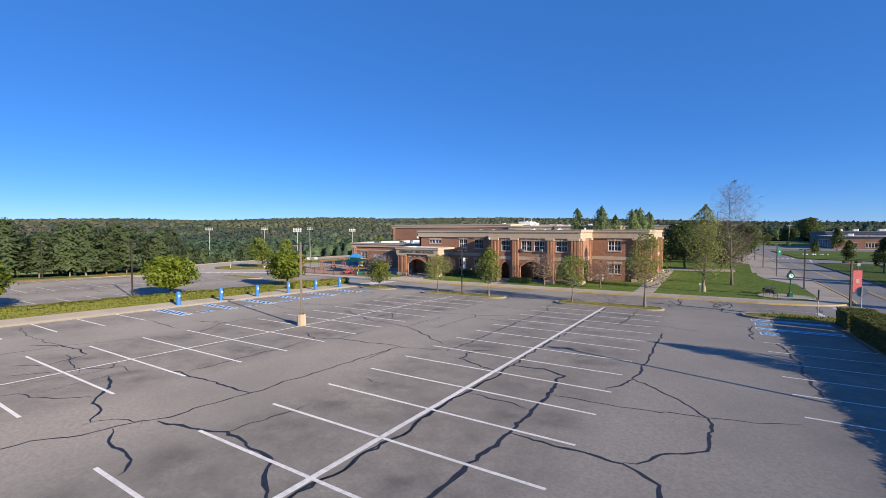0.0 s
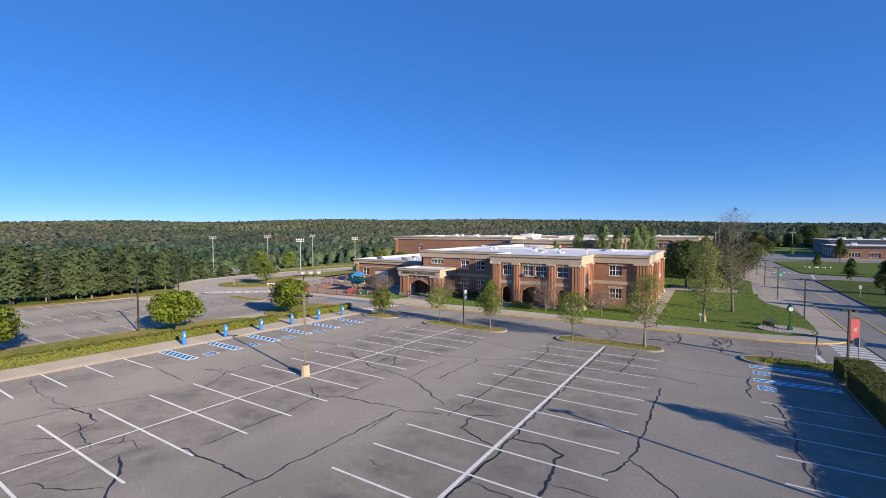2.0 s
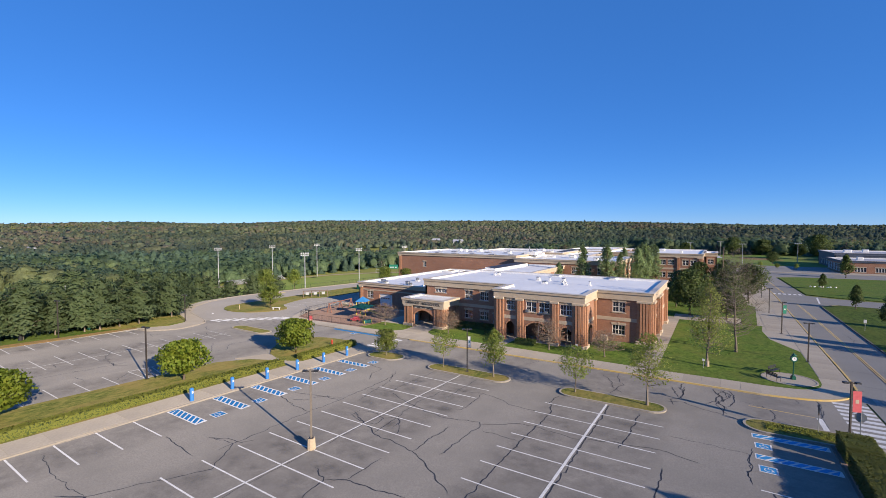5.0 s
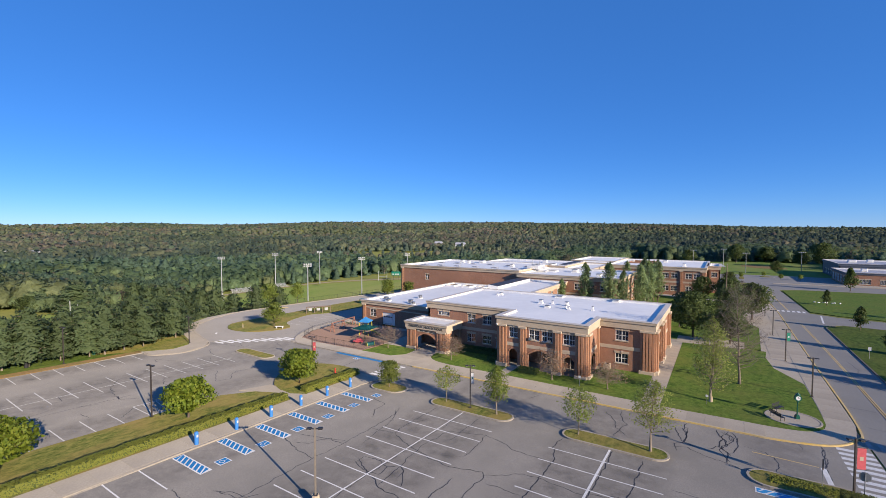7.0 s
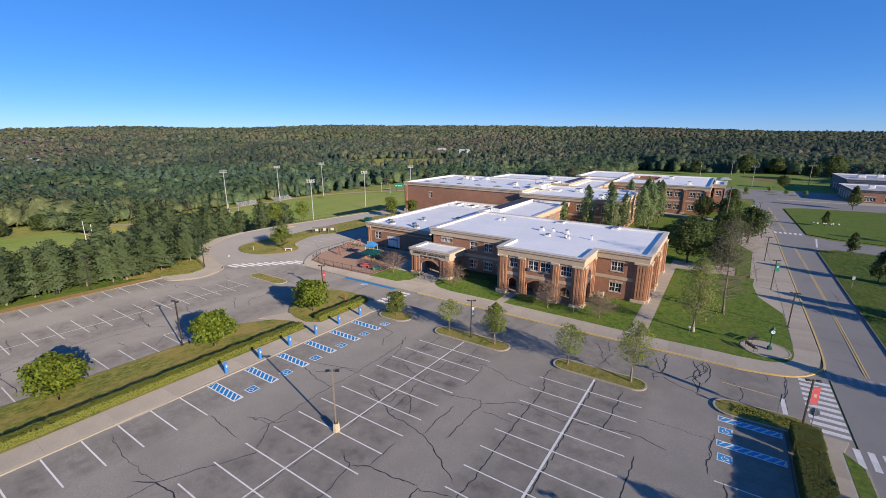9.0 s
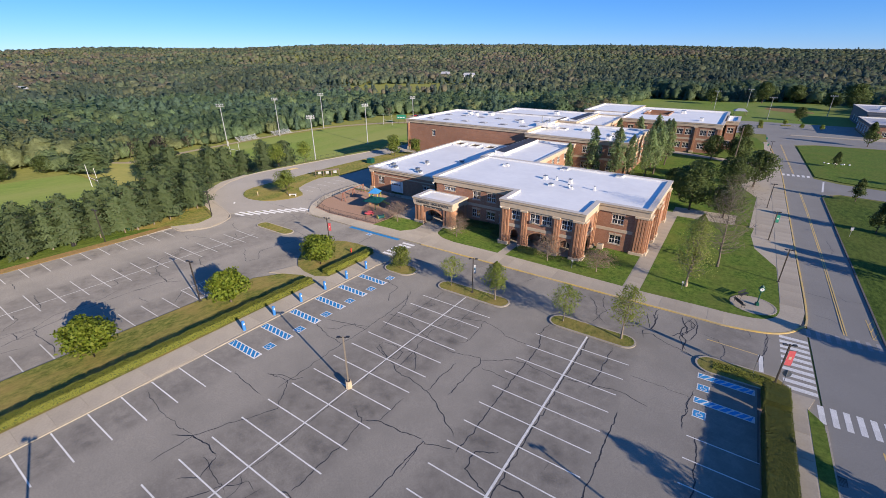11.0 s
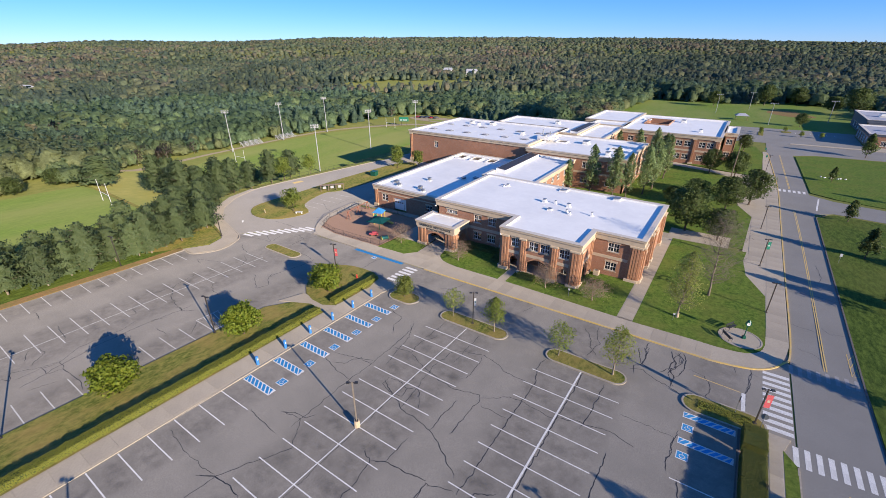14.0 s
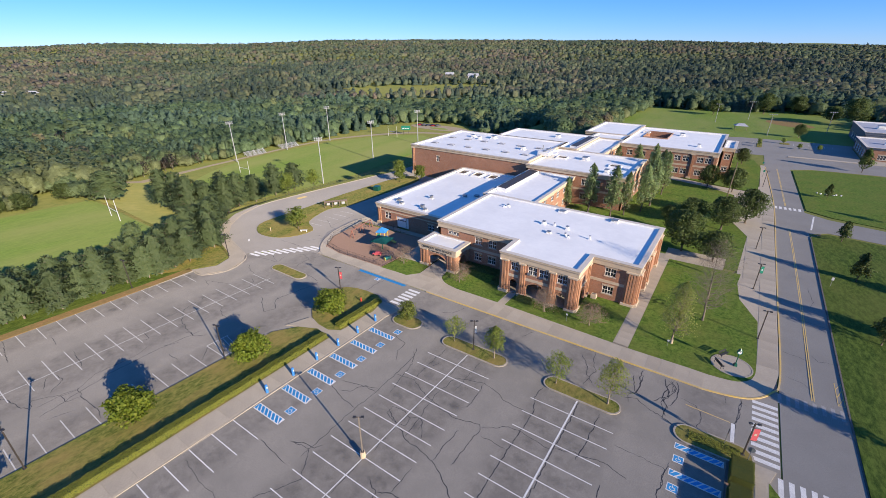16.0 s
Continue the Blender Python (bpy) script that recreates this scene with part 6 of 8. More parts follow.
def pine(seed, h, r):
    """A broad pine: whorls of boughs that sweep up at the tips, thick with needle tufts over a dense inside."""
    rng, nrng = random.Random(seed), np.random.default_rng(seed)
    trunk = [(Vector((0, 0, -0.3)), 0.2)] + [(Vector((rng.uniform(-0.05, 0.05), rng.uniform(-0.05, 0.05), h * i / 6)), 0.18 * (1 - i / 6.3)) for i in range(1, 7)]
    paths, pts, lean = [trunk], [], []
    z = 1.25
    while z < h * 0.97:
        s = (z - 1.25) / (h - 1.25)
        reach = r * (1 - s) ** 0.48 * (0.82 + 0.18 * min(1, s * 5))
        for k in range(5):
            a = k * 1.257 + z * 4.1 + rng.uniform(-0.5, 0.5)
            q = reach * rng.uniform(0.6, 1.12)
            e = Vector((math.cos(a) * q, math.sin(a) * q, z + q * rng.uniform(0.05, 0.3)))
            if k < 2:
                paths.append([(Vector((0, 0, z)), 0.04), (e, 0.01)])
            n = int(6 + 10 * q)
            t = nrng.uniform(0.45, 1.05, n)[:, None]
            p = np.array([[0, 0, z]]) * (1 - t) + np.array([tuple(e)]) * t + nrng.normal(size=(n, 3)) * np.array([[0.34, 0.34, 0.20]]) * (0.45 + q * 0.24)
            pts.append(p)
            lean.append(np.stack([np.full(n, math.cos(a)) * 0.75, np.full(n, math.sin(a)) * 0.75, np.full(n, 0.62)], axis=1) + (p - np.array([[0, 0, z]])) * 0.12)
        z += 0.3 + 0.2 * rng.random()
    pts.append(np.array([[0, 0, h * 0.97]]) + nrng.normal(size=(14, 3)) * 0.18)
    lean.append(np.tile(np.array([[0, 0, 1.0]]), (14, 1)))
    lean = np.vstack(lean)
    tufts = facing_cards(nrng, np.vstack(pts), lean, 0.46, 0.45, 0.55)
    nor = soft_normals(tufts, lean, 0.7)
    shell, sn = tier_crown(seed, 9, 15)
    shell = shell * np.array([r * 0.62, r * 0.62, h * 0.78]) + np.array([0, 0, h * 0.16])
    q, m = np.concatenate([shell, tufts]), np.concatenate([sn, np.repeat(nor[:, None, :], 4, axis=1)])
    return mesh_from("trunk", *tubes(paths, 3), smooth=True), quads_mesh("crown", q, None, m)


pines = [pine(71, 8.4, 3.5), pine(72, 7.6, 3.8), pine(73, 8.8, 3.4)]
prng = random.Random(5)
spots = [(x + prng.uniform(-0.9, 0.9), y + prng.uniform(-1.0, 1.0)) for row, x in enumerate((-91.9, -96.4)) for y in [-38 + 3.5 * k + 1.7 * row for k in range(23)]]
spots += [(-95.6, 45.2), (-99.6, 46.8), (-99.0, 42.0), (-103.2, 47.6), (-103.0, 43.4), (-106.0, 50.6), (-100.6, 37.5), (-101.0, 32.0), (-108.5, 53.5), (-107.0, 46.8)]
spots += [(-158.4, 62.1), (-154.4, 64.6), (-148.3, 62.7), (-143.5, 63.2), (-141.0, 67.7), (-147.4, 69.4), (-140.3, 73.7), (-145.1, 80.6), (-144.5, 87.1), (-144.8, 75.3), (-145.3, 96.3), (-144.8, 104.8)]
for i, (x, y) in enumerate(spots):
    tree("pine_tree", "sage-green pine with thick upswept needle boughs", "tree", x, y, pines[i % 3], "pale_bark", "needle", lift=G(x, y) - 0.05, group="belt of pines", rz=53 * i, scale=prng.uniform(0.9, 1.15) * 0.94).scale *= Vector((1.45, 1.45, 1.5)) if x < -110 else Vector((1.06, 1.06, 1))
tree("pine_tree", "tall wide pine standing beside the practice field", "tree", -174.9, 51.9, pines[1], "bark", "needle", lift=G(-174.9, 51.9) - 0.05).scale = (2.1, 2.1, 1.35)
thicket = grow(74, 6.0, 3.0, 0.5, "round", 26, 3600, 0.4, r0=0.12)
for i, (x, y, s) in enumerate(((-181.2, 41.7, 0.9), (-177.5, 30.3, 0.9), (-179.6, 24.9, 0.8), (-182.1, 48.2, 0.7), (-177.7, 17.3, 0.9), (-178.0, 8.6, 1.0))):
    tree("thicket_tree", "bushy green tree at the edge of the woods", "tree", x, y, thicket, "bark", "leaf_dark", lift=G(x, y) - 0.05, group="thicket trees", rz=71 * i, scale=s)


def hedge(name, label, x0, y0, x1, y1, h, leaf, dens, lift=LAWN, matl="hedge"):
    """A clipped hedge: leafy cards over a solid core in the leaf_dark colour."""
    n = np.random.default_rng(int(abs(x0 * 7 + y0 * 3)))
    t = thing(name, label, "hedge")
    area = (x1 - x0) * (y1 - y0) + 2 * h * (x1 - x0 + y1 - y0)
    k = int(area * dens)
    u = n.uniform(0, 1, (k, 3))
    side = n.uniform(0, area, k)
    pts = np.empty((k, 3))
    pts[:, 0], pts[:, 1], pts[:, 2] = x0 + (x1 - x0) * u[:, 0], y0 + (y1 - y0) * u[:, 1], h * u[:, 2]
    a_top, a_long = (x1 - x0) * (y1 - y0), h * (y1 - y0)
    top, lft, rgt = side < a_top, (side >= a_top) & (side < a_top + a_long), (side >= a_top + a_long) & (side < a_top + 2 * a_long)
    ends = ~(top | lft | rgt)
    pts[top, 2] = h
    pts[lft, 0], pts[rgt, 0] = x0, x1
    pts[ends, 1] = np.where(u[ends, 1] < 0.5, y0, y1)
    wob = 0.035 * np.sin(pts[:, 1] * 1.7) + 0.03 * np.sin(pts[:, 1] * 4.1 + 1)
    pts[:, 2] += wob * (pts[:, 2] / h)
    pts += n.normal(size=(k, 3)) * (0.022 if h > 1 else 0.035)
    pts[:, 2] = np.maximum(pts[:, 2], 0.05) + np.array([G(a, b) for a, b in pts[:, :2]]) + lift
    face = np.zeros((k, 3))
    face[top, 2] = 1
    face[lft, 0], face[rgt, 0] = -1, 1
    face[ends, 1] = np.where(u[ends, 1] < 0.5, -1, 1)
    face += np.array([0.25, 0, 0.25])
    q = facing_cards(n, pts, face, leaf, 0.8, 0.55)
    part("foliage", quads_mesh("foliage", q, None, soft_normals(q, face, 0.75)), matl, t)
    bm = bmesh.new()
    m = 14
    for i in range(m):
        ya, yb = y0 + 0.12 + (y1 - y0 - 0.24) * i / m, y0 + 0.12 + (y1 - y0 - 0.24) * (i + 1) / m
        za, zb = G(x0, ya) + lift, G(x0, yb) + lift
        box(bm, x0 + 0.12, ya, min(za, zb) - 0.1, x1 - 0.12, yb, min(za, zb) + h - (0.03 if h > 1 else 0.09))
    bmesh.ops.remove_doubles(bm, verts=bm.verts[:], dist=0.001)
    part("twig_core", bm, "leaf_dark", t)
    return t


hedge("hedge", "long low clipped hedge with yellow-green leaves", -47.85, -45, -46.8, 36.0, 0.74, 0.105, 230)
hedge("hedge", "short low clipped hedge at the path opening", -47.95, 38.9, -46.85, 48.9, 0.75, 0.105, 230)
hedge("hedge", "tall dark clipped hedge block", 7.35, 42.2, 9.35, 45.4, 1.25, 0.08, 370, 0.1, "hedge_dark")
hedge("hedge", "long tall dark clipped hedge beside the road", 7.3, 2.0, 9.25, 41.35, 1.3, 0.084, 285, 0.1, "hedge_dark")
hedge("ground_cover", "low weedy ground cover on an island", 3.2, 46.3, 8.2, 47.7, 0.12, 0.10, 150, LAWN, "hedge")
for x0, y0, x1, y1 in ((-43.0, 71.0 - 1.2, -32.4, 71.4), (-34.0, 66.5, -32.2, 70.0)):
    hedge("foundation_shrubs", "low dark shrubs along the brick wall", x0, y0, x1, y1, 0.8, 0.22, 60, LAWN, "leaf_dark")
hedge("foundation_shrubs", "low dark shrubs beneath the arches", -27.2, 63.6, -24.2, 65.0, 0.7, 0.22, 60, LAWN, "leaf_dark")

# ---- woodland: too many trees to count, out to the hills ----
def clearing(x, y, cx, cy, a, b, turn):
    c, q = math.cos(radians(turn)), math.sin(radians(turn))
    u, v = (x - cx) * c + (y - cy) * q, -(x - cx) * q + (y - cy) * c
    return (u / a) ** 2 + (v / b) ** 2 < 1


def wooded(x, y):
    if clearing(x, y, -362, 462, 140, 60, 56) or clearing(x, y, -432, 290, 40, 14, 57) or clearing(x, y, -256, 384, 110, 40, 38) or clearing(x, y, -180, 258, 33, 15, 0):
        return False
    if y <= 76 and x < -140:
        return x < -179.1 + 2 * math.sin(y * 0.23) - max(0.0, y - 48) * 1.4 and not (x > -193.1 and 34 < y < 43)
    if x < -100:
        if x < -216.5 + 2.5 * math.sin(y * 0.11):
            return not (x > -220 and 125 < y < 165)
        return y > 262 + 8 * math.sin(x * 0.1) - max(0.0, -195 - x) * 0.5
    if y > 206 + 45 * min(max((-72 - x) / 28, 0.0), 1.0) + 6 * math.sin(x * 0.1) and x < -62:
        return True
    if y > 374 + 8 * math.sin(x * 0.06) and x < 62:
        return True
    if x >= 62 and y > 300 + 10 * math.sin(x * 0.06):
        return not (x < 110 and y < 310)
    return x > 118 and y > 60


# leaf colours, from fresh green over olive to rust and the grey-brown of half-bare crowns
GREENS = np.array([(0.096, 0.142, 0.070), (0.118, 0.158, 0.074), (0.150, 0.172, 0.078), (0.170, 0.158, 0.088), (0.186, 0.148, 0.098), (0.178, 0.142, 0.108)])
FIR = np.array((0.080, 0.122, 0.078))
wr = np.random.default_rng(9)


def dome_crown(seed, n, lobes, spread=0.36):
    """A unit leafy crown: a dome with rounded boughs that bulge from it; radius about 1, height 0 to 1."""
    g = np.random.default_rng(seed)
    to = unit(g.normal(size=(lobes, 3)) + np.array([0, 0, 0.35]))
    amp = g.uniform(0.22, 0.48, lobes)
    ph, fr = g.uniform(0, 6.28, 4), g.normal(size=(4, 3)) * 5.0
    quads, norms = [], []
    t = np.linspace(-1, 1, n + 1)
    for ax in range(3):
        for sg in (-1, 1):
            if ax == 2 and sg == -1:
                continue
            u, v = np.meshgrid(t, t, indexing="ij")
            d = unit(np.roll(np.stack([u, v, np.full_like(u, sg)], axis=-1), ax + 1, axis=-1))
            far = np.linalg.norm(d[..., None, :] - to, axis=-1)
            r = 0.66 + (amp * np.exp(-(far / spread) ** 2)).max(axis=-1) + 0.035 * sum(np.sin(d @ fr[i] + ph[i]) for i in range(4))
            p = d * r[..., None] * np.array([1, 1, 0.55]) + np.array([0, 0, 0.45])
            p[..., 2] = np.maximum(p[..., 2], 0.02)
            m = patch_normals(p) if n > 1 else d
            m = np.where((m * d).sum(axis=-1, keepdims=True) < 0, -m, m)
            quads.append(as_quads(p))
            norms.append(as_quads(unit(m * 0.6 + d * 0.4)))
    return faced(np.concatenate(quads), np.concatenate(norms))


def leafed(g, shell, count, size, aspect=0.75, loose=0.6):
    """Scatters small leaf clumps over a crown's skin."""
    q, m = shell
    if not count:
        return q, m
    k = g.integers(0, len(q), count)
    u, v = g.uniform(0, 1, (2, count, 1))
    at = (q[k, 0] * (1 - u) + q[k, 1] * u) * (1 - v) + (q[k, 3] * (1 - u) + q[k, 2] * u) * v
    nor = unit(m[k].mean(axis=1))
    tilt = unit(nor + g.normal(size=(count, 3)) * loose)
    a = unit(np.cross(tilt, g.normal(size=(count, 3))))
    b = np.cross(tilt, a)
    s = size * g.uniform(0.6, 1.4, (count, 1)) / 2
    at = at + nor * min(size, 0.26) * g.uniform(-0.2, 0.7, (count, 1))
    squat = np.array([1, 1, 0.42])                 # crowns are stretched to their height later, leaves are not
    a, b = a * s * squat, b * s * aspect * squat
    c = np.stack([at - a - b * 0.7, at + a * 0.8 - b, at + a + b * 0.6, at - a * 0.6 + b], axis=1)
    c, cm = faced(c, np.repeat(unit(nor * 0.75 + tilt * 0.25)[:, None, :], 4, axis=1))
    return np.concatenate([q, c]), np.concatenate([m, cm])


def bare_crown(seed, count, size):
    """A unit half-bare tree: forking stems and a thin scatter of twig clumps."""
    g = np.random.default_rng(seed)
    quads, pale = [], []
    stems = [((0, 0, 0), (0.05 * g.normal(), 0.05 * g.normal(), 0.72))]
    for k in range(5):
        z = g.uniform(0.25, 0.6)
        a = g.uniform(0, 6.28)
        stems.append(((0, 0, z), (0.55 * math.cos(a), 0.55 * math.sin(a), z + g.uniform(0.25, 0.4))))
    for i, (p, e) in enumerate(stems):
        p, e = np.array(p), np.array(e)
        w = 0.035 if i == 0 else 0.018
        for sx, sy in ((1, 0), (0, 1)):
            o = np.array([sx * w, sy * w, 0])
            quads.append(np.stack([p - o, p + o, e + o * 0.4, e - o * 0.4]))
    stem = len(quads)
    d = unit(g.normal(size=(count, 3)) + np.array([0, 0, 0.2]))
    at = d * g.uniform(0.35, 0.95, (count, 1)) * np.array([0.85, 0.85, 0.45]) + np.array([0, 0, 0.55])
    a = unit(g.normal(size=(count, 3)))
    b = np.cross(unit(g.normal(size=(count, 3))), a)
    s = size * g.uniform(0.5, 1.3, (count, 1)) / 2
    c = np.stack([at - a * s, at + b * s * 0.5, at + a * s, at - b * s * 0.5], axis=1)
    q = np.concatenate([np.array(quads), c])
    nor = unit(np.concatenate([np.tile(np.array([[0.5, -0.5, 0.4]]), (stem, 1)), d + np.array([0, 0, 0.4])]))
    return q, np.repeat(nor[:, None, :], 4, axis=1), stem


def sky_lean(v):
    """Normals leaned towards the sky, as on leafy crowns that light filters into."""
    return unit(v * 0.68 + np.array([0, 0, 0.32]))


def woods(name, label, r0, r1, step, n, lobes, leaves, size, scale):
    g = np.random.default_rng(int(r0))
    domes = [leafed(g, dome_crown(60 + i, n, lobes), leaves, size) for i in range(9)]
    firs = [leafed(g, tier_crown(80 + i, *((6, 9) if n > 3 else (4, 7) if n > 2 else (3, 5) if n > 1 else (2, 4))), int(leaves * 0.8), size * 0.9, 0.5) for i in range(6)]
    bare = [bare_crown(100 + i, max(24, leaves), size * 0.9) for i in range(5)]
    quads, tints, norms = [], [], []
    nx = int(r1 / step)
    for i in range(-nx, nx + 1):
        for j in range(-nx // 4, nx + 1):
            x, y = (i + wr.uniform(-0.48, 0.48)) * step, (j + wr.uniform(-0.48, 0.48)) * step
            r = math.hypot(x, y)
            if not r0 <= r < r1:
                continue
            az = math.degrees(math.atan2(-x, y))
            if not -19 < az < 86 or not wooded(x, y):
                continue
            k = noise.noise(Vector((x / 60, y / 60, 1.7))) + 0.9 * noise.noise(Vector((x / 230, y / 230, 4.2)))
            dry = 0.8 * noise.noise(Vector((x / 55, y / 55, 21.0))) + 0.8 * noise.noise(Vector((x / 320, y / 320, 31.0)))
            ballfield_side = min(max((22 - az) / 15, 0.0), 1.0)                # towards the ball field: more pines, and every crown tint darker
            rim = r < 460 and not wooded(x - 9 * x / r, y - 9 * y / r)
            conifer = k > 0.10 - 0.2 * ballfield_side and wr.random() < (0.62 if r < 450 else 0.34 if r < 1000 else 0.12)
            h = wr.uniform(8.5, 14.5) * scale * (1.08 + 0.5 * noise.noise(Vector((x / 45, y / 45, 8.0)))) * (1.04 if conifer else 1)
            w = h * (0.45 if conifer else 0.47) * wr.uniform(0.8, 1.2)
            thin = n > 2 and y > 70 and dry > 0.05 and not conifer and wr.random() < (0.45 if rim else 0.22)
            if r > 1000:
                h, w = h * 0.82, w * 1.35
            if rim:
                h, w = h * wr.uniform(0.5, 0.95), w * wr.uniform(0.7, 0.95)
            if conifer:
                col = FIR * wr.uniform(0.82, 1.18)
            else:
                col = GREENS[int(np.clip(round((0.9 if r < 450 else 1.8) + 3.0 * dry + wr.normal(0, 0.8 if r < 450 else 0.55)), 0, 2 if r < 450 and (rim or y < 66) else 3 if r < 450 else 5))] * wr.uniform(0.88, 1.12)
            col = col * ((1.52 if r < 450 else 1.26) + 0.36 * noise.noise(Vector((x / 130, y / 130, 12.0)))) * (1 - 0.24 * ballfield_side)
            if r > 450:                                   # far crowns mixed towards grey: distance haze put into the tint
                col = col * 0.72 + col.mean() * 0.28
            at = np.array([x, y, G(x, y) + hills(x, y)])
            a = wr.uniform(0, 6.283)
            rot = np.array([[math.cos(a), -math.sin(a), 0], [math.sin(a), math.cos(a), 0], [0, 0, 1]])
            if thin:
                q, m, stem = bare[wr.integers(0, 5)]
                shade = np.repeat(np.array([[0.185, 0.150, 0.112]]) * wr.uniform(0.8, 1.2), len(q), axis=0)
                shade[:stem] = (0.36, 0.32, 0.27)
            else:
                q, m = firs[wr.integers(0, 6)] if conifer else domes[wr.integers(0, 9)]
                shade = col[None, :] * wr.uniform(*((0.86, 1.14) if n > 2 else (0.95, 1.05)), (len(q), 1))
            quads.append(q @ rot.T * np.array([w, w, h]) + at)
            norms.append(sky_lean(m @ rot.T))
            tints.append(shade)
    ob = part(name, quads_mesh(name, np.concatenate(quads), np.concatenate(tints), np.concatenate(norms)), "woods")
    tagged(ob, label, "woodland", "", "stuff")


woods("woodland_edge", "leafy mixed green woodland edge beside the fields", 150, 290, 3.9, 4, 10, 270, 0.21, 0.66)
woods("near_woods", "dense mixed green and brown woodland", 290, 450, 5.5, 3, 8, 44, 0.30, 0.74)
woods("middle_woods", "dense mixed autumn woodland", 450, 1000, 8.7, 2, 6, 11, 0.42, 0.8)
woods("far_woods", "distant wooded hillside", 1000, 2350, 17.0, 1, 3, 3, 0.7, 0.95)

# ---- sealed cracks in the asphalt ----
crng = random.Random(17)


def crack(pts, w=0.11, parent=None):
    """A tar-sealed crack that wanders along a few turning points."""
    line = []
    for (x0, y0), (x1, y1) in zip(pts, pts[1:]):
        n = max(2, int(math.hypot(x1 - x0, y1 - y0) / 0.28))
        for i in range(n):
            t = i / n
            x, y = x0 + (x1 - x0) * t, y0 + (y1 - y0) * t
            j = 0.0 if i == 0 else 0.26
            line.append((x + j * noise.noise(Vector((x * 0.9, y * 0.9, 2.0))) + crng.uniform(-0.05, 0.05), y + j * noise.noise(Vector((x * 0.9, y * 0.9, 9.0))) + crng.uniform(-0.05, 0.05)))
    line.append(pts[-1])
    k = len(line)
    part("sealed_crack", ribbon(line, w * 0.74, 0, 0.0045 if parent is not loop else 0.0095, False, lambda i: crng.uniform(0.65, 1.3) * (0.25 if i in (0, k - 1) else 0.6 if i in (1, k - 2) else 1)), "tar", parent or lot)


crack(((-18.6, 5.0), (-16.8, 9.0), (-16.5, 12.3), (-16.3, 21.8), (-13.7, 22.4)), 0.1)
crack(((-16.5, 12.3), (-18.4, 12.3), (-22.8, 12.1)), 0.12)
crack(((-23.8, 10.2), (-22.6, 9.8), (-21.1, 8.8), (-18.4, 7.7)), 0.15)
crack(((-17.2, 7.9), (-16.2, 7.4), (-14.2, 7.1), (-13.8, 6.7)), 0.13)
crack(((-16.7, 9.0), (-13.9, 9.7), (-11.1, 9.3), (-10.6, 8.7), (-9.5, 8.0)), 0.17)
crack(((-13.9, 9.7), (-13.7, 10.9), (-13.5, 12.8)), 0.08)
crack(((-27.8, 7.6), (-25.0, 11.3)), 0.09)
crack(((-9.3, 7.0), (-9.15, 11.4), (-9.3, 15.7), (-9.25, 20.2)), 0.12)
crack(((-6.5, 8.5), (-6.4, 12.7), (-6.3, 14.5), (-6.4, 18.7), (-6.5, 21.4), (-7.6, 22.0), (-9.2, 21.7)), 0.2)
crack(((-6.3, 14.5), (-4.4, 14.4), (-2.9, 14.4), (-1.9, 13.7), (-1.7, 12.2)), 0.15)
crack(((-2.9, 14.4), (-0.9, 16.5), (-0.9, 19.3), (-2.0, 20.9), (-3.7, 22.6), (-4.5, 20.5)), 0.12)
crack(((-3.7, 22.6), (-3.6, 28), (-3.6, 34.5)), 0.13)
crack(((-6.4, 18.7), (-3.6, 18.8), (-0.9, 19.3), (1.8, 20.4)), 0.08)
crack(((-9.1, 17.0), (-6.5, 16.7)), 0.1)
crack(((-9.3, 20.2), (-12.0, 21.4), (-12.2, 23.3), (-10.5, 24.4)), 0.12)
crack(((-13.4, 22.3), (-13.4, 26.9), (-13.5, 32.5), (-13.4, 40.1), (-14.4, 42.5), (-14.1, 45.1)), 0.11)
crack(((-16.0, 18.4), (-16.4, 21.9)), 0.08)
crack(((1.9, 41.6), (1.5, 38.3), (1.6, 35.5)), 0.1)
crack(((2.6, 35.2), (3.0, 30.7), (3.0, 24)), 0.14)
crack(((-33.1, 7.8), (-32.9, 11.3), (-29.7, 17.2), (-32.1, 20.3), (-34.8, 19.8)), 0.08)
crack(((-29.2, 11.1), (-30.8, 11.4), (-33.0, 11.2), (-34.5, 10.2)), 0.14)
crack(((-29.2, 11.1), (-28.4, 9.4), (-29.8, 8.2)), 0.12)
crack(((-33.0, 11.2), (-37, 11.0), (-42.1, 11.5)), 0.06)
crack(((-21.7, 12.5), (-21.7, 18.0), (-22.2, 20.6), (-23.9, 21.3)), 0.1)
crack(((-22.2, 20.6), (-21.0, 21.4), (-16.5, 21.9)), 0.12)
crack(((-21.0, 21.4), (-20.9, 24.9)), 0.08)
crack(((-28.6, 30.7), (-27.1, 30.9), (-25.5, 30.4), (-25.3, 29.0), (-27.0, 28.9), (-28.5, 29.5), (-28.6, 30.7)), 0.1)
crack(((-25.5, 30.4), (-24.7, 31.3), (-23.7, 30.5), (-23.6, 29.4)), 0.1)
crack(((-24.0, 30.9), (-22.5, 28.5)), 0.08)
crack(((-38.5, 42.8), (-35.6, 41.8), (-35.5, 39.8), (-34.3, 38.1)), 0.1)
crack(((-33.4, 41.2), (-31.6, 38.7), (-31.4, 36.5), (-30.6, 32.5)), 0.09)
crack(((-34.6, 19.8), (-33.3, 20.5), (-31.7, 20.7), (-31.2, 21.6)), 0.1)
crack(((-37.7, 18.1), (-35.2, 17.7), (-32.6, 17.5)), 0.09)
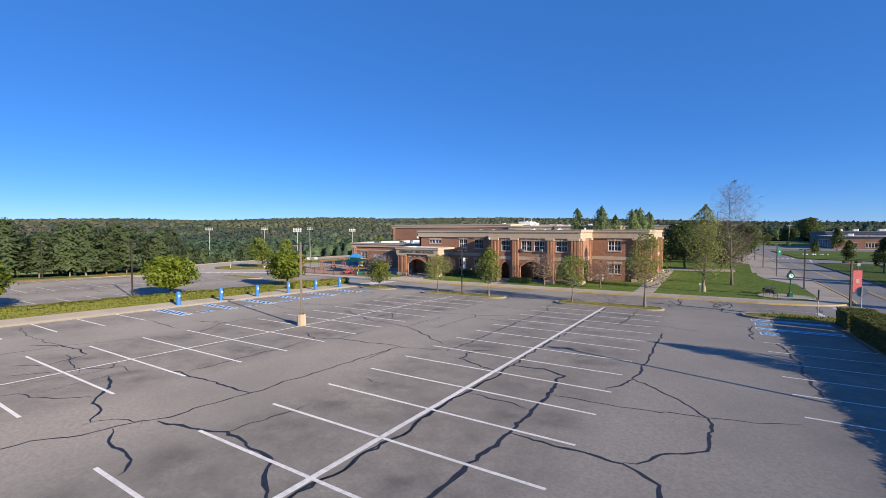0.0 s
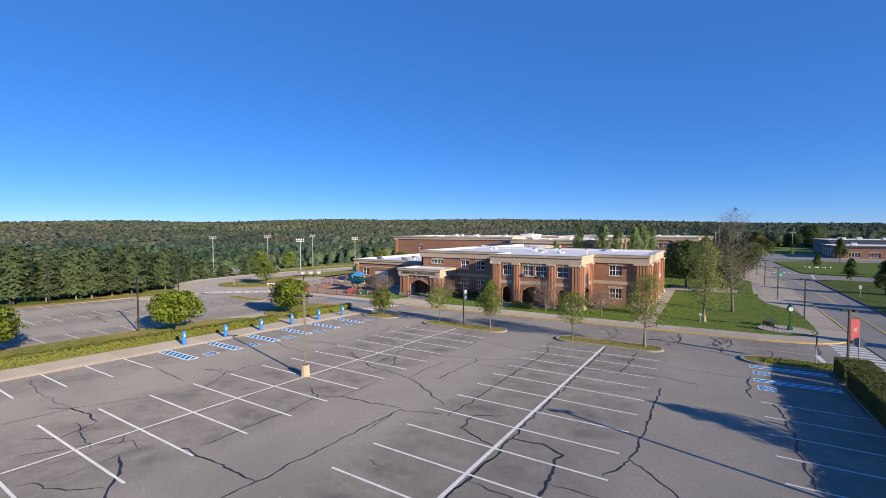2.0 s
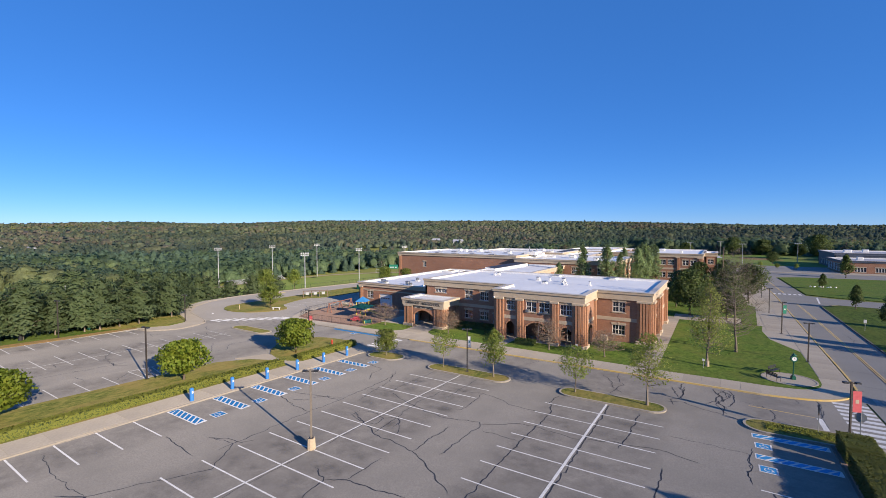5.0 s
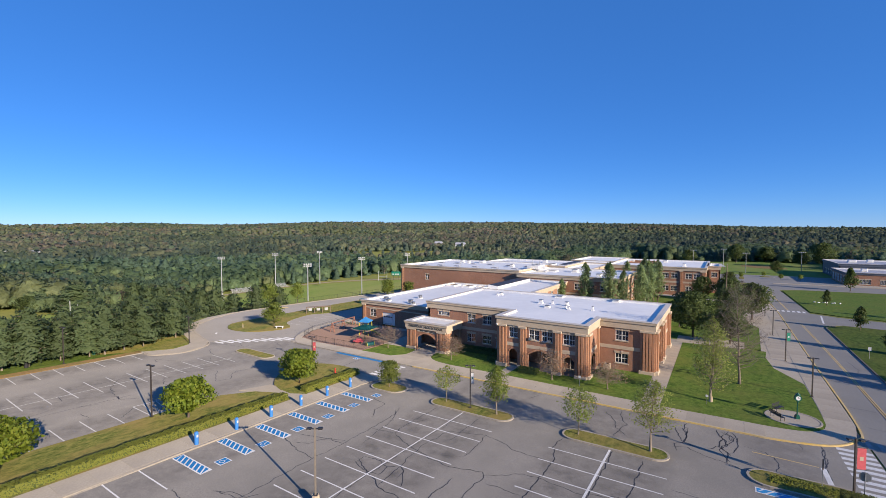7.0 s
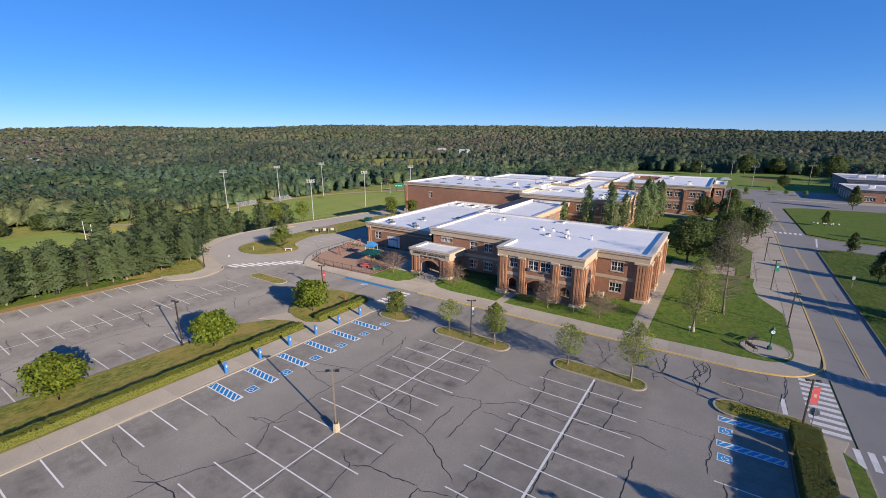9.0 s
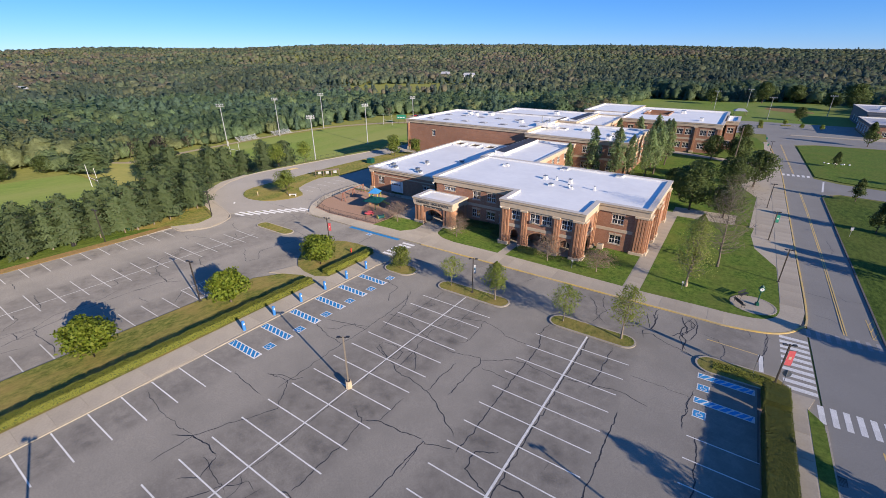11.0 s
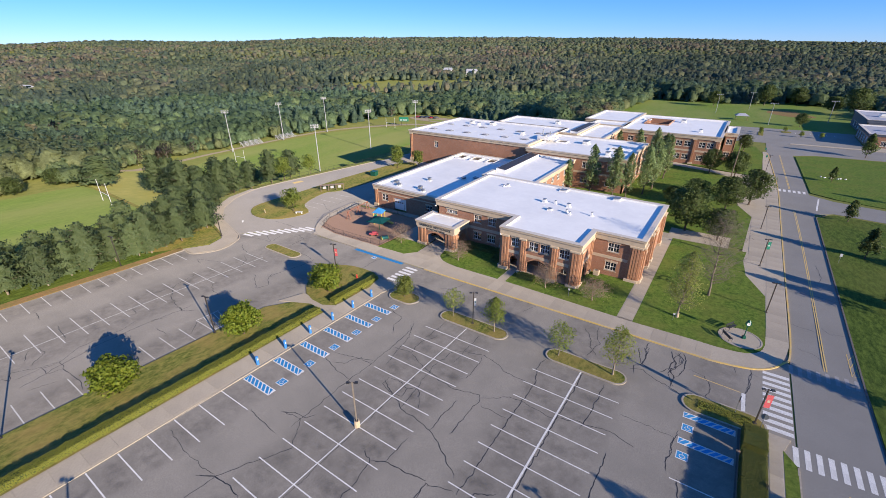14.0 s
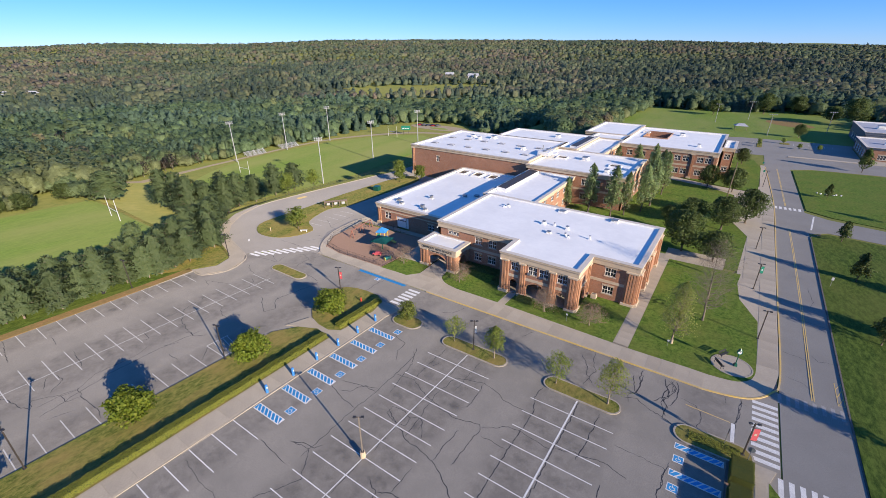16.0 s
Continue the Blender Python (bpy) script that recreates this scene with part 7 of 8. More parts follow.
crack(((-36.5, 28.9), (-35.1, 29.4), (-34.1, 31.6), (-32.2, 31.9)), 0.09)
crack(((-30.9, 39.2), (-29.1, 39.8), (-28.6, 41.3)), 0.09)
crack(((-28.7, 30.1), (-24.2, 27.6), (-19.7, 26.9), (-17.6, 25.8), (-14.5, 23.6)), 0.12)
crack(((-32.0, 19.0), (-32.3, 27.7), (-32.1, 31.3), (-32.5, 38.8), (-33.0, 41.1), (-33.8, 42.2)), 0.09)
crack(((-39.2, 29.4), (-35.0, 28.0), (-32.2, 27.8)), 0.1)
crack(((-37.7, 30.4), (-33.9, 31.4), (-32.1, 31.3)), 0.11)
crack(((-32.2, 35.6), (-29.4, 36.2), (-29.7, 39.5), (-29.6, 44.5)), 0.09)
crack(((-29.4, 36.2), (-27.1, 35.0), (-23.6, 33.9), (-20.9, 33.5), (-18.0, 34.4), (-17.5, 33.7), (-17.7, 27.6)), 0.1)
crack(((-24.2, 27.6), (-24.6, 30.9), (-25.3, 35.8), (-24.8, 39.8), (-21.0, 41.1), (-18.5, 40.4), (-17.5, 39.7), (-13.9, 39.5)), 0.09)
crack(((-19.7, 26.9), (-19.6, 32.2)), 0.1)
crack(((-17.7, 33.9), (-15.2, 35.9), (-13.3, 36.2), (-9.4, 35.7)), 0.09)
crack(((-17.0, 33.0), (-13.7, 32.9)), 0.08)
crack(((-21.0, 40.8), (-20.7, 36.4), (-21.3, 35.5)), 0.08)
crack(((-23.6, 37.7), (-23.8, 44.8)), 0.08)
crack(((-6.7, 36.0), (-6.5, 39.6), (-6.5, 44.4)), 0.12)
crack(((-9.3, 36.2), (-7.0, 37.0), (-3.6, 37.4), (-1.4, 36.7)), 0.1)
crack(((-3.8, 40.6), (-0.2, 40.4), (1.6, 40.4), (1.6, 36.3)), 0.07)
crack(((-5.0, 49.2), (-3.1, 49.9), (-0.8, 48.5), (1.6, 47.6)), 0.12)
crack(((-0.8, 56.3), (-0.2, 54.2), (-0.5, 52.1), (0.2, 50.5), (0.1, 48.3)), 0.16)
crack(((-0.1, 56.2), (0.8, 54.9), (0.3, 53.2), (-0.4, 52.0), (-1.4, 50.6)), 0.15)
crack(((0.5, 56.4), (1.1, 55.0), (1.0, 52.6), (0.4, 50.8)), 0.14)
crack(((-4.0, 54.8), (-3.4, 52.9), (-3.5, 51.0), (-4.6, 50.3)), 0.14)
crack(((-4.6, 54.6), (-4.2, 52.6), (-3.5, 51.0), (-2.2, 50.4)), 0.12)
crack(((1.5, 53.3), (3.3, 53.0), (3.9, 52.0), (4.0, 48.6)), 0.1)
crack(((0.3, 56.5), (-0.3, 54.4), (0.2, 52.6), (-0.5, 50.9), (0.4, 48.7)), 0.11)
crack(((-0.5, 55.0), (0.1, 53.5), (-0.3, 51.7), (0.4, 50.2)), 0.11)
crack(((-0.4, 56.1), (0.4, 55.2), (0.3, 53.8), (0.7, 55.0)), 0.1)
crack(((-3.6, 56.6), (-3.8, 54.5), (-3.4, 53.1), (-3.6, 50.9), (-4.4, 50.1), (-4.0, 48.5)), 0.11)
crack(((-4.0, 55.4), (-3.4, 55.1), (-3.6, 53.1)), 0.1)
crack(((8.1, 57.4), (7.8, 55.3), (8.1, 54.4), (7.6, 52.6)), 0.13)
crack(((8.1, 56.8), (8.8, 56.4)), 0.09)
crack(((-12.0, 55.0), (-10.6, 52.7), (-10.2, 50.9), (-9.6, 50.5), (-9.9, 48.6)), 0.12)
crack(((6.2, 57.0), (6.4, 55.6)), 0.1)
crack(((8.0, 57.8), (8.1, 55.9), (7.6, 52.3), (7.6, 48.9)), 0.1)
crack(((-10.5, 56.6), (-10.2, 54.4), (-9.2, 52.4), (-9.6, 50.4), (-8.6, 49.2)), 0.1)
crack(((-20.4, 56.5), (-21.4, 54.0)), 0.09)
crack(((-33.4, 56.5), (-34.5, 53.6), (-36.4, 52.4)), 0.09)
crack(((-65.6, 4.2), (-67.6, 4.9), (-65.7, 7.4), (-65.3, 9.2), (-63.2, 8.8), (-58.2, 9.1), (-56.8, 8.7)), 0.1)
crack(((-65.7, 7.4), (-63.6, 7.4), (-63.2, 8.8)), 0.1)
crack(((-63.1, 4.5), (-65.4, 12.7), (-65.7, 18.5), (-65.3, 25.7)), 0.1)
crack(((-82.7, 11.2), (-79.6, 10.9)), 0.1)
crack(((-69.0, 6.4), (-71.4, 7.6)), 0.1)
crack(((-67.2, 6.7), (-69.4, 8.7), (-71.2, 8.4)), 0.1)
crack(((-75.4, 11.8), (-72.3, 11.6), (-70.4, 11.2)), 0.1)
crack(((-72.2, 20.1), (-69.9, 19.9), (-70.2, 18.9)), 0.1)
crack(((-65.9, 20.1), (-64.9, 22.1)), 0.1)
crack(((-63.1, 19.6), (-60.6, 19.8)), 0.1)
crack(((-66.7, 24.0), (-64.5, 24.6)), 0.1)
crack(((-57.7, 21.8), (-59.9, 23.9), (-59.7, 25.3)), 0.1)
crack(((-71.5, 2.7), (-65.6, 4.2)), 0.1)
crack(((-87.6, 6.4), (-80.0, 5.4)), 0.1)
crack(((-66.9, 24.4), (-71.0, 25.4), (-74.0, 27.4), (-75.4, 31.8)), 0.1)
crack(((-69.4, 31.5), (-66.7, 30.2), (-64.7, 30.1)), 0.1)
crack(((-74.1, 27.3), (-74.1, 25.0)), 0.1)
crack(((-75.6, 41.7), (-73.2, 40.3), (-71.5, 37.7)), 0.1)
crack(((-67.1, 38.1), (-63.3, 35.7), (-61.9, 35.1), (-61.2, 36.8), (-63.8, 38.7), (-64.3, 40.1)), 0.1)
crack(((-63.8, 38.7), (-63.4, 42.5), (-62.8, 45.7), (-62.9, 48.2)), 0.1)
crack(((-80.9, 44.5), (-78.1, 43.1), (-76.3, 42.8)), 0.1)
crack(((-77.3, 48.9), (-81.2, 48.5), (-85.3, 46.9)), 0.1)
crack(((-77.3, 48.9), (-78.7, 52.3)), 0.1)
crack(((-77.3, 48.9), (-81.2, 50.5)), 0.1)
crack(((-72.5, 50.0), (-72.9, 54.0), (-76.0, 54.9), (-77.3, 53.3)), 0.1)
crack(((-72.9, 54.0), (-72.1, 57.2)), 0.1)
crack(((-67.9, 48.9), (-62.9, 48.2)), 0.1)
crack(((-81.5, 35.3), (-76.5, 37.4)), 0.1)
crack(((-81.5, 35.3), (-79.1, 34.6)), 0.1)
crack(((-52.5, 48.8), (-52.8, 53.7), (-52.6, 56.3)), 0.1)
crack(((-66.9, 24.4), (-64.6, 24.3), (-63.1, 25.7)), 0.1)
crack(((-18.3, 7.4), (-18.4, 7.8), (-18.0, 8.3), (-17.3, 8.5), (-16.8, 8.5)), 0.06)
crack(((-24.4, 6.7), (-24.2, 7.3), (-23.2, 7.4), (-22.0, 8.1), (-21.2, 8.7)), 0.08)
crack(((-24.0, 7.5), (-23.6, 9.3), (-24.0, 10.3), (-23.7, 11.6)), 0.05)
crack(((-25.5, 7.3), (-25.5, 8.4), (-25.1, 9.6), (-25.3, 10.8), (-26.3, 11.6)), 0.05)
crack(((-25.3, 11.2), (-23.8, 11.0)), 0.06)
crack(((-30.1, 10.5), (-27.2, 10.0), (-25.5, 9.6)), 0.07)
crack(((-13.9, 16.2), (-13.4, 16.0), (-12.7, 16.1)), 0.06)
crack(((-6.8, 25.8), (-6.8, 24.8)), 0.06)
crack(((-9.22, -2.0), (-9.25, 4.0), (-9.2, 9.0), (-9.24, 16.0), (-9.2, 22.0), (-9.28, 30.0), (-9.2, 38.0), (-9.25, 45.0)), 0.12)
crack(((-26.0, 2.0), (-26.05, 10.0), (-25.95, 17.0), (-26.05, 22.0)), 0.05)
crack(((-25.95, 24.0), (-26.05, 32.0), (-26.0, 44.0)), 0.06)
crack(((-65.5, 4.8), (-65.5, 6.8), (-65.1, 9.1), (-66.9, 11.7), (-66.8, 14.1), (-66.8, 16.8), (-67.7, 18.9)), 0.08)
crack(((-61.9, 4.9), (-61.5, 6.0), (-61.0, 7.6)), 0.07)
crack(((12.6, 72.8), (14.5, 72.5), (15.6, 72.0)), 0.08, road)
crack(((16.2, 74.0), (17.0, 72.6), (18.8, 73.2)), 0.08, road)
crack(((17.2, 98.0), (17.6, 93.0), (17.3, 90)), 0.07, road)
crack(((13, 66.5), (14.8, 66), (15.6, 64.8)), 0.07, road)
crack(((12.4, 84.0), (16, 84.4), (19, 83.8)), 0.08, road)
crack(((-87.5, 57.2), (-79.9, 57.5)), 0.09, loop)
crack(((-79.9, 57.5), (-83.2, 57.3)), 0.09, loop)
crack(((-83.1, 64.3), (-78.9, 65.7)), 0.09, loop)
crack(((-88.2, 73.0), (-84.3, 70.5), (-81.9, 69.7)), 0.09, loop)
crack(((-84.4, 71.3), (-85.0, 80.5)), 0.09, loop)
crack(((-82.0, 60.4), (-78.9, 65.7)), 0.09, loop)
# dark worn patches in the stalls
stain_me = mesh_from("oil_stain", [(-1, -1, 0), (1, -1, 0), (1, 1, 0), (-1, 1, 0)], [(0, 1, 2, 3)])
stain_me.materials.append(M["stain"])
seen = set()
for i in range(190):
    k = i % 9
    row = (-29.0, -23.4, -12.2, -6.9, -40.3, -85.0, -74.5, -69.5, -58.2)[k]
    step, y0 = (STALL, ROW0) if k < 4 else (2.66, 17.8) if k == 4 else (2.42, 35.6)
    n = crng.randrange(-9, 7 if k < 4 else 0)
    if (k, n) in seen:
        continue
    seen.add((k, n))
    x, y = row + crng.uniform(-0.9, 0.9), y0 + step * (n + 0.5) + crng.uniform(-0.3, 0.3)
    part("oil_stain", stain_me, None, lot, "", flat_at(x, y, 0.0012 + 0.00001 * i) @ Matrix.Diagonal((crng.uniform(1.6, 2.5), crng.uniform(0.8, 1.25), 1, 1)))


# ---- lamps, signs and street furniture ----
def lamp_post(x, y, h, label, base=True, banner=None, heads=2, lift=None, group="", rz=0.0):
    t = thing("street_lamp", label, "lamp post", x, y, G(x, y) + (LAWN if lift is None else lift), rz, group)
    z = 0.0
    if base:
        bm = bmesh.new()
        bmesh.ops.create_cone(bm, cap_ends=True, segments=8, radius1=0.33, radius2=0.29, depth=0.95, matrix=Matrix.Translation((0, 0, 0.375)))
        part("base", bm, "sand", t, "octagonal tan concrete base")
        z = 0.84
    bm = bmesh.new()
    box(bm, -0.065, -0.065, z - 0.1, 0.065, 0.065, h, 0.01)
    part("pole", bm, "bronze" if base else "steel", t)
    part("base_plate", boxes((-0.17, -0.17, z, 0.17, 0.17, z + 0.04), bevel=0.005), "steel", t)
    for s in ((-1, 1) if heads == 2 else (1,)):
        part("arm", boxes((s * 0.05, -0.035, h - 0.16, s * 0.3, 0.035, h - 0.09)), "steel", t)
        hd = part("lamp_head", boxes((s * 0.24, -0.15, h - 0.17, s * 0.60, 0.15, h - 0.03), bevel=0.03), "black", t)
        part("lens", boxes((s * 0.29, -0.11, h - 0.185, s * 0.55, 0.11, h - 0.168)), "paper", hd)
    if banner:
        m, z0, z1, w, d = banner
        bn = part("banner", boxes((d * 0.12, -0.012, z0, d * (0.12 + w), 0.012, z1), bevel=0.004), m, t, "hanging fabric banner")
        part("banner_rod", rods(((0, 0, z0 - 0.04), (d * (0.2 + w), 0, z0 - 0.04), 0.018), sides=6), "black", bn)
        part("banner_rod", rods(((0, 0, z1 + 0.04), (d * (0.2 + w), 0, z1 + 0.04), 0.018), sides=6), "black", bn)
        part("emblem", boxes((d * (0.12 + w * 0.3), -0.017, z0 + (z1 - z0) * 0.42, d * (0.12 + w * 0.7), -0.013, z0 + (z1 - z0) * 0.6)), "stone" if m == "red" else "paper" if m != "paper" else "green", bn)
    return t


for x, y in ((-26.3, 23.0), (-26.3, -1.6)):
    lamp_post(x, y, 6.1, "bronze parking lamp post on a tan concrete base", lift=0, group="car park lamps", rz=35)
lamp_post(-26.1, 46.6, 5.3, "bronze lamp post with a white banner on an island", False, ("paper", 3.0, 4.3, 0.3, 1), rz=30)
for x, y in ((-55.0, 23.8), (-55.0, 1.2), (-89.6, 25.5), (-89.6, -2.0)):
    lamp_post(x, y, 6.0, "slim dark lamp post beside the car park", False, group="side lot lamps", rz=10)
lamp_post(-57.0, 48.4, 4.7, "dark lamp post with a red banner on the median", False, ("red", 2.2, 3.7, 0.5, 1), rz=25)
lamp_post(9.6, 74.3, 5.2, "dark lamp post beside the road pavement", False, group="road lamps", rz=10)
lamp_post(8.6, 92.2, 5.4, "dark lamp post with a green banner", False, ("green", 3.4, 4.8, 0.5, 1), rz=20)
for x, y in ((8.6, 113.7), (9.0, 139.0), (9.4, 172.0)):
    lamp_post(x, y, 5.3, "dark lamp post beside the road pavement", False, group="road lamps", rz=10)
lamp_post(8.5, 47.3, 4.75, "dark lamp post with a faded red banner", False, ("red", 2.3, 4.0, 0.6, 1), rz=20)
lamp_post(10.9, 21.3, 6.4, "dark lamp post behind the hedge", False, rz=20)
lamp_post(-88.6, 44.5, 5.2, "dark lamp post at the driveway corner", False, rz=20)

for i in range(6):
    y = 23.05 + 4.17 * i
    t = thing("sign_bollard", "blue plastic bollard with a white parking symbol", "bollard", -43.75, y, G(-43.75, y) + LAWN, 0, "accessible bay bollards")
    part("post", rods(((0, 0, -0.1), (0, 0, 1.18), 0.19), sides=16), "bluep", t)
    bm = ball(bmesh.new(), 0, 0, 1.18, 0.19, 0.19, 0.12)
    part("cap", bm, "bluep", t)
    part("sign_panel", boxes((0.182, -0.08, 0.76, 0.198, 0.08, 1.0), bevel=0.004), "paper", t, "white symbol panel")

clock = thing("street_clock", "dark green post clock with white round faces", "clock", 7.0, 64.8, G(7, 64.8) + LAWN + 0.02, 20)
clock.scale = (0.85,) * 3
part("plinth", boxes((-0.24, -0.24, 0, 0.24, 0.24, 0.4), (-0.19, -0.19, 0.4, 0.19, 0.19, 0.55), bevel=0.02), "dgreen", clock)
part("post", rods(((0, 0, 0.5), (0, 0, 2.35), 0.085, 0.065), ((0, 0, 0.55), (0, 0, 0.7), 0.13, 0.09), ((0, 0, 2.2), (0, 0, 2.4), 0.07, 0.14), sides=12), "dgreen", clock)
hd = part("clock_head", rods(((0, -0.15, 2.85), (0, 0.15, 2.85), 0.42), sides=24), "dgreen", clock)
for s in (-1, 1):
    fc = part("clock_face", rods(((0, s * 0.151, 2.85), (0, s * 0.165, 2.85), 0.28), sides=24), "paper", hd, "white dial")
part("hour_pointer", boxes((-0.02, -0.175, 2.85, 0.02, -0.166, 3.05)), "black", hd)
part("minute_pointer", boxes((0.0, -0.175, 2.83, 0.28, -0.166, 2.87)), "black", hd)
part("pediment", rods(((0, 0, 3.3), (0, 0, 3.42), 0.3, 0.22), ((0, 0, 3.42), (0, 0, 3.62), 0.16, 0.03), sides=10), "dgreen", clock)


def bench(x, y, rz):
    b = thing("park_bench", "dark slatted park bench on the terrace", "bench", x, y, G(x, y) + LAWN + 0.02, rz, "terrace benches")
    for i in range(4):
        part("seat_slat", boxes((-0.85, -0.22 + 0.12 * i, 0.43, 0.85, -0.12 + 0.12 * i, 0.46), bevel=0.006), "black", b)
    for i in range(3):
        part("back_slat", boxes((-0.85, 0.27, 0.55 + 0.13 * i, 0.85, 0.30, 0.65 + 0.13 * i), bevel=0.006), "black", b)
    for s in (-0.75, 0.75):
        part("leg_frame", rods(((s, -0.2, 0), (s, -0.2, 0.43), 0.025), ((s, 0.25, 0), (s, 0.29, 0.92), 0.025), ((s, -0.2, 0.42), (s, 0.27, 0.42), 0.025), ((s, -0.2, 0.62), (s, 0.27, 0.62), 0.02), sides=6), "black", b)


hydrant = thing("fire_hydrant", "short red fire hydrant on the grass median", "fire hydrant", -50.4, 47.3, G(-50.4, 47.3) + LAWN)
part("barrel", rods(((0, 0, -0.05), (0, 0, 0.6), 0.11, 0.10), ((0, 0, 0), (0, 0, 0.06), 0.17), sides=12), "hydrant_red", hydrant)
part("bonnet", ball(bmesh.new(), 0, 0, 0.62, 0.13, 0.13, 0.14), "hydrant_red", hydrant)
for sx, sy in ((0.16, 0), (-0.16, 0), (0, -0.18)):
    part("outlet_cap", rods(((0, 0, 0.42), (sx, sy, 0.42), 0.055), sides=8), "hydrant_red", hydrant)
pole = thing("utility_pole", "tall leaning grey timber utility pole by the courtyard path", "utility pole", 0.4, 143.9, G(0.4, 143.9))
part("pole_shaft", rods(((0, 0, -0.3), (0.25, 0, 12.9), 0.16, 0.10), sides=10), "wood", pole)
part("pole_cap", rods(((0.25, 0, 12.9), (0.25, 0, 12.98), 0.12, 0.04), sides=10), "galv", pole)
bench(5.1, 63.6, 125)
bench(5.4, 66.4, 60)


def sign_post(x, y, h, w, hh, m, label, cat="road sign", rz=0, sides=4, lift=LAWN):
    t = thing("road_sign", label, cat, x, y, G(x, y) + lift, rz)
    part("post", rods(((0, 0, -0.1), (0, 0, h), 0.035), sides=6), "galv", t)
    bm = bmesh.new()
    if sides == 8:
        bmesh.ops.create_cone(bm, cap_ends=True, segments=8, radius1=w / 2, radius2=w / 2, depth=0.02, matrix=Matrix.Translation((0, -0.045, h - hh / 2)) @ pose(0, 0, 0, 90, 0, 0) @ pose(0, 0, 0, 0, 0, 22.5))
    else:
        box(bm, -w / 2, -0.055, h - hh, w / 2, -0.036, h, 0.004)
    part("sign_plate", bm, m, t)
    return t


sign_post(8.75, 45.6, 2.85, 0.76, 0.76, "galv", "grey back of an octagonal stop sign", rz=180, sides=8)
sign_post(6.7, 48.0, 2.3, 0.10, 0.9, "wood", "thin brown sign post on an island")
sign_post(20.6, 101.0, 2.0, 0.4, 0.6, "paper", "small white roadside sign on the lawn")
sign_post(-17.2, 62.3, 1.5, 0.3, 0.3, "paper", "small white marker post on the lawn")
sign_post(-1.9, 64.4, 1.2, 0.28, 0.28, "paper", "small white marker post near the tree")
sign_post(8.9, 200.0, 2.4, 0.5, 0.7, "green", "green roadside sign by the far crossing")
sign_post(9.2, 186.0, 2.4, 0.5, 0.7, "green", "small green banner sign by the pavement")
sign_post(-106.6, 51.0, 1.9, 0.55, 0.5, "green", "small green sign on a post by the drive", rz=35)
for x, y, m, label in ((-91.6, 21.5, "black", "dark litter bin beneath the pines"), (-92.6, 30.5, "dgreen", "teal litter bin beneath the pines")):
    t = thing("litter_bin", label, "bin", x, y, G(x, y))
    part("bin_body", rods(((0, 0, -0.05), (0, 0, 0.85), 0.27, 0.31), sides=14), m, t)
    part("bin_rim", rods(((0, 0, 0.85), (0, 0, 0.91), 0.335), sides=14), m, t)
    part("bin_lid", rods(((0, 0, 0.91), (0, 0, 1.02), 0.3, 0.12), sides=14), m, t)
grate = thing("storm_drain", "rusty storm drain grate beside the kerb", "drain grate", 12.4, 36.6, G(12.4, 36.6) + 0.004)
part("drain_frame", boxes((-0.35, -0.5, 0, 0.35, -0.42, 0.012), (-0.35, 0.42, 0, 0.35, 0.5, 0.012), (-0.35, -0.42, 0, -0.28, 0.42, 0.012), (0.28, -0.42, 0, 0.35, 0.42, 0.012)), "steel", grate)
for i in range(6):
    part("grate_bar", boxes((-0.28, -0.38 + 0.14 * i, 0.001, 0.28, -0.32 + 0.14 * i, 0.01)), "steel", grate)
for x, y in ((-11.2, 72.2), (-14.9, 72.6)):
    u = thing("condenser_unit", "beige air-conditioning condenser by the wall", "air conditioner", x - 4.4, y, G(x, y) + LAWN)
    part("casing", boxes((-0.5, -0.4, 0.05, 0.5, 0.4, 0.95), bevel=0.03), "stone", u)
    part("fan_grille", rods(((0, 0, 0.94), (0, 0, 0.97), 0.34), sides=16), "galv", u)

# ---- playground ----
PG = G(-65, 68) + 0.10
tower = thing("play_structure", "blue and yellow plastic play tower with slide", "playground equipment", -65.8, 70.4, PG, 20)
for sx in (-1.0, 1.0):
    for sy in (-1.0, 1.0):
        part("tower_post", rods(((sx, sy, 0), (sx, sy, 3.0), 0.07), sides=8), "yplastic", tower)
part("deck", boxes((-1.05, -1.05, 1.15, 1.05, 1.05, 1.25), bevel=0.02), "sky_plastic", tower)
part("climbing_panel", boxes((-1.05, -1.08, 1.25, 1.05, -1.0, 2.0), bevel=0.02), "sky_plastic", tower)
part("side_panel", boxes((-1.08, -1.0, 1.25, -1.0, 1.0, 2.0), bevel=0.02), "green", tower)
bm = bmesh.new()
bmesh.ops.create_cone(bm, cap_ends=True, segments=4, radius1=1.8, radius2=0.05, depth=1.0, matrix=Matrix.Translation((0, 0, 3.4)) @ pose(0, 0, 0, 0, 0, 45))
part("tower_roof", bm, "sky_plastic", tower)
bm = bmesh.new()
for i in range(6):
    t0, t1 = i / 6, (i + 1) / 6
    box(bm, 1.05 + 2.4 * t0, -0.35, 1.15 - 1.0 * t0 - 0.1, 1.05 + 2.4 * t1, 0.35, 1.2 - 1.0 * t0)
bmesh.ops.remove_doubles(bm, verts=bm.verts[:], dist=0.001)
part("slide", bm, "yplastic", tower)
part("climber", rods(((-1.0, 0.4, 0), (-1.6, 0.4, 1.6), 0.05), ((-1.0, -0.4, 0), (-1.6, -0.4, 1.6), 0.05), ((-1.15, -0.4, 0.5), (-1.15, 0.4, 0.5), 0.04), ((-1.4, -0.4, 1.1), (-1.4, 0.4, 1.1), 0.04), sides=8), "red", tower)
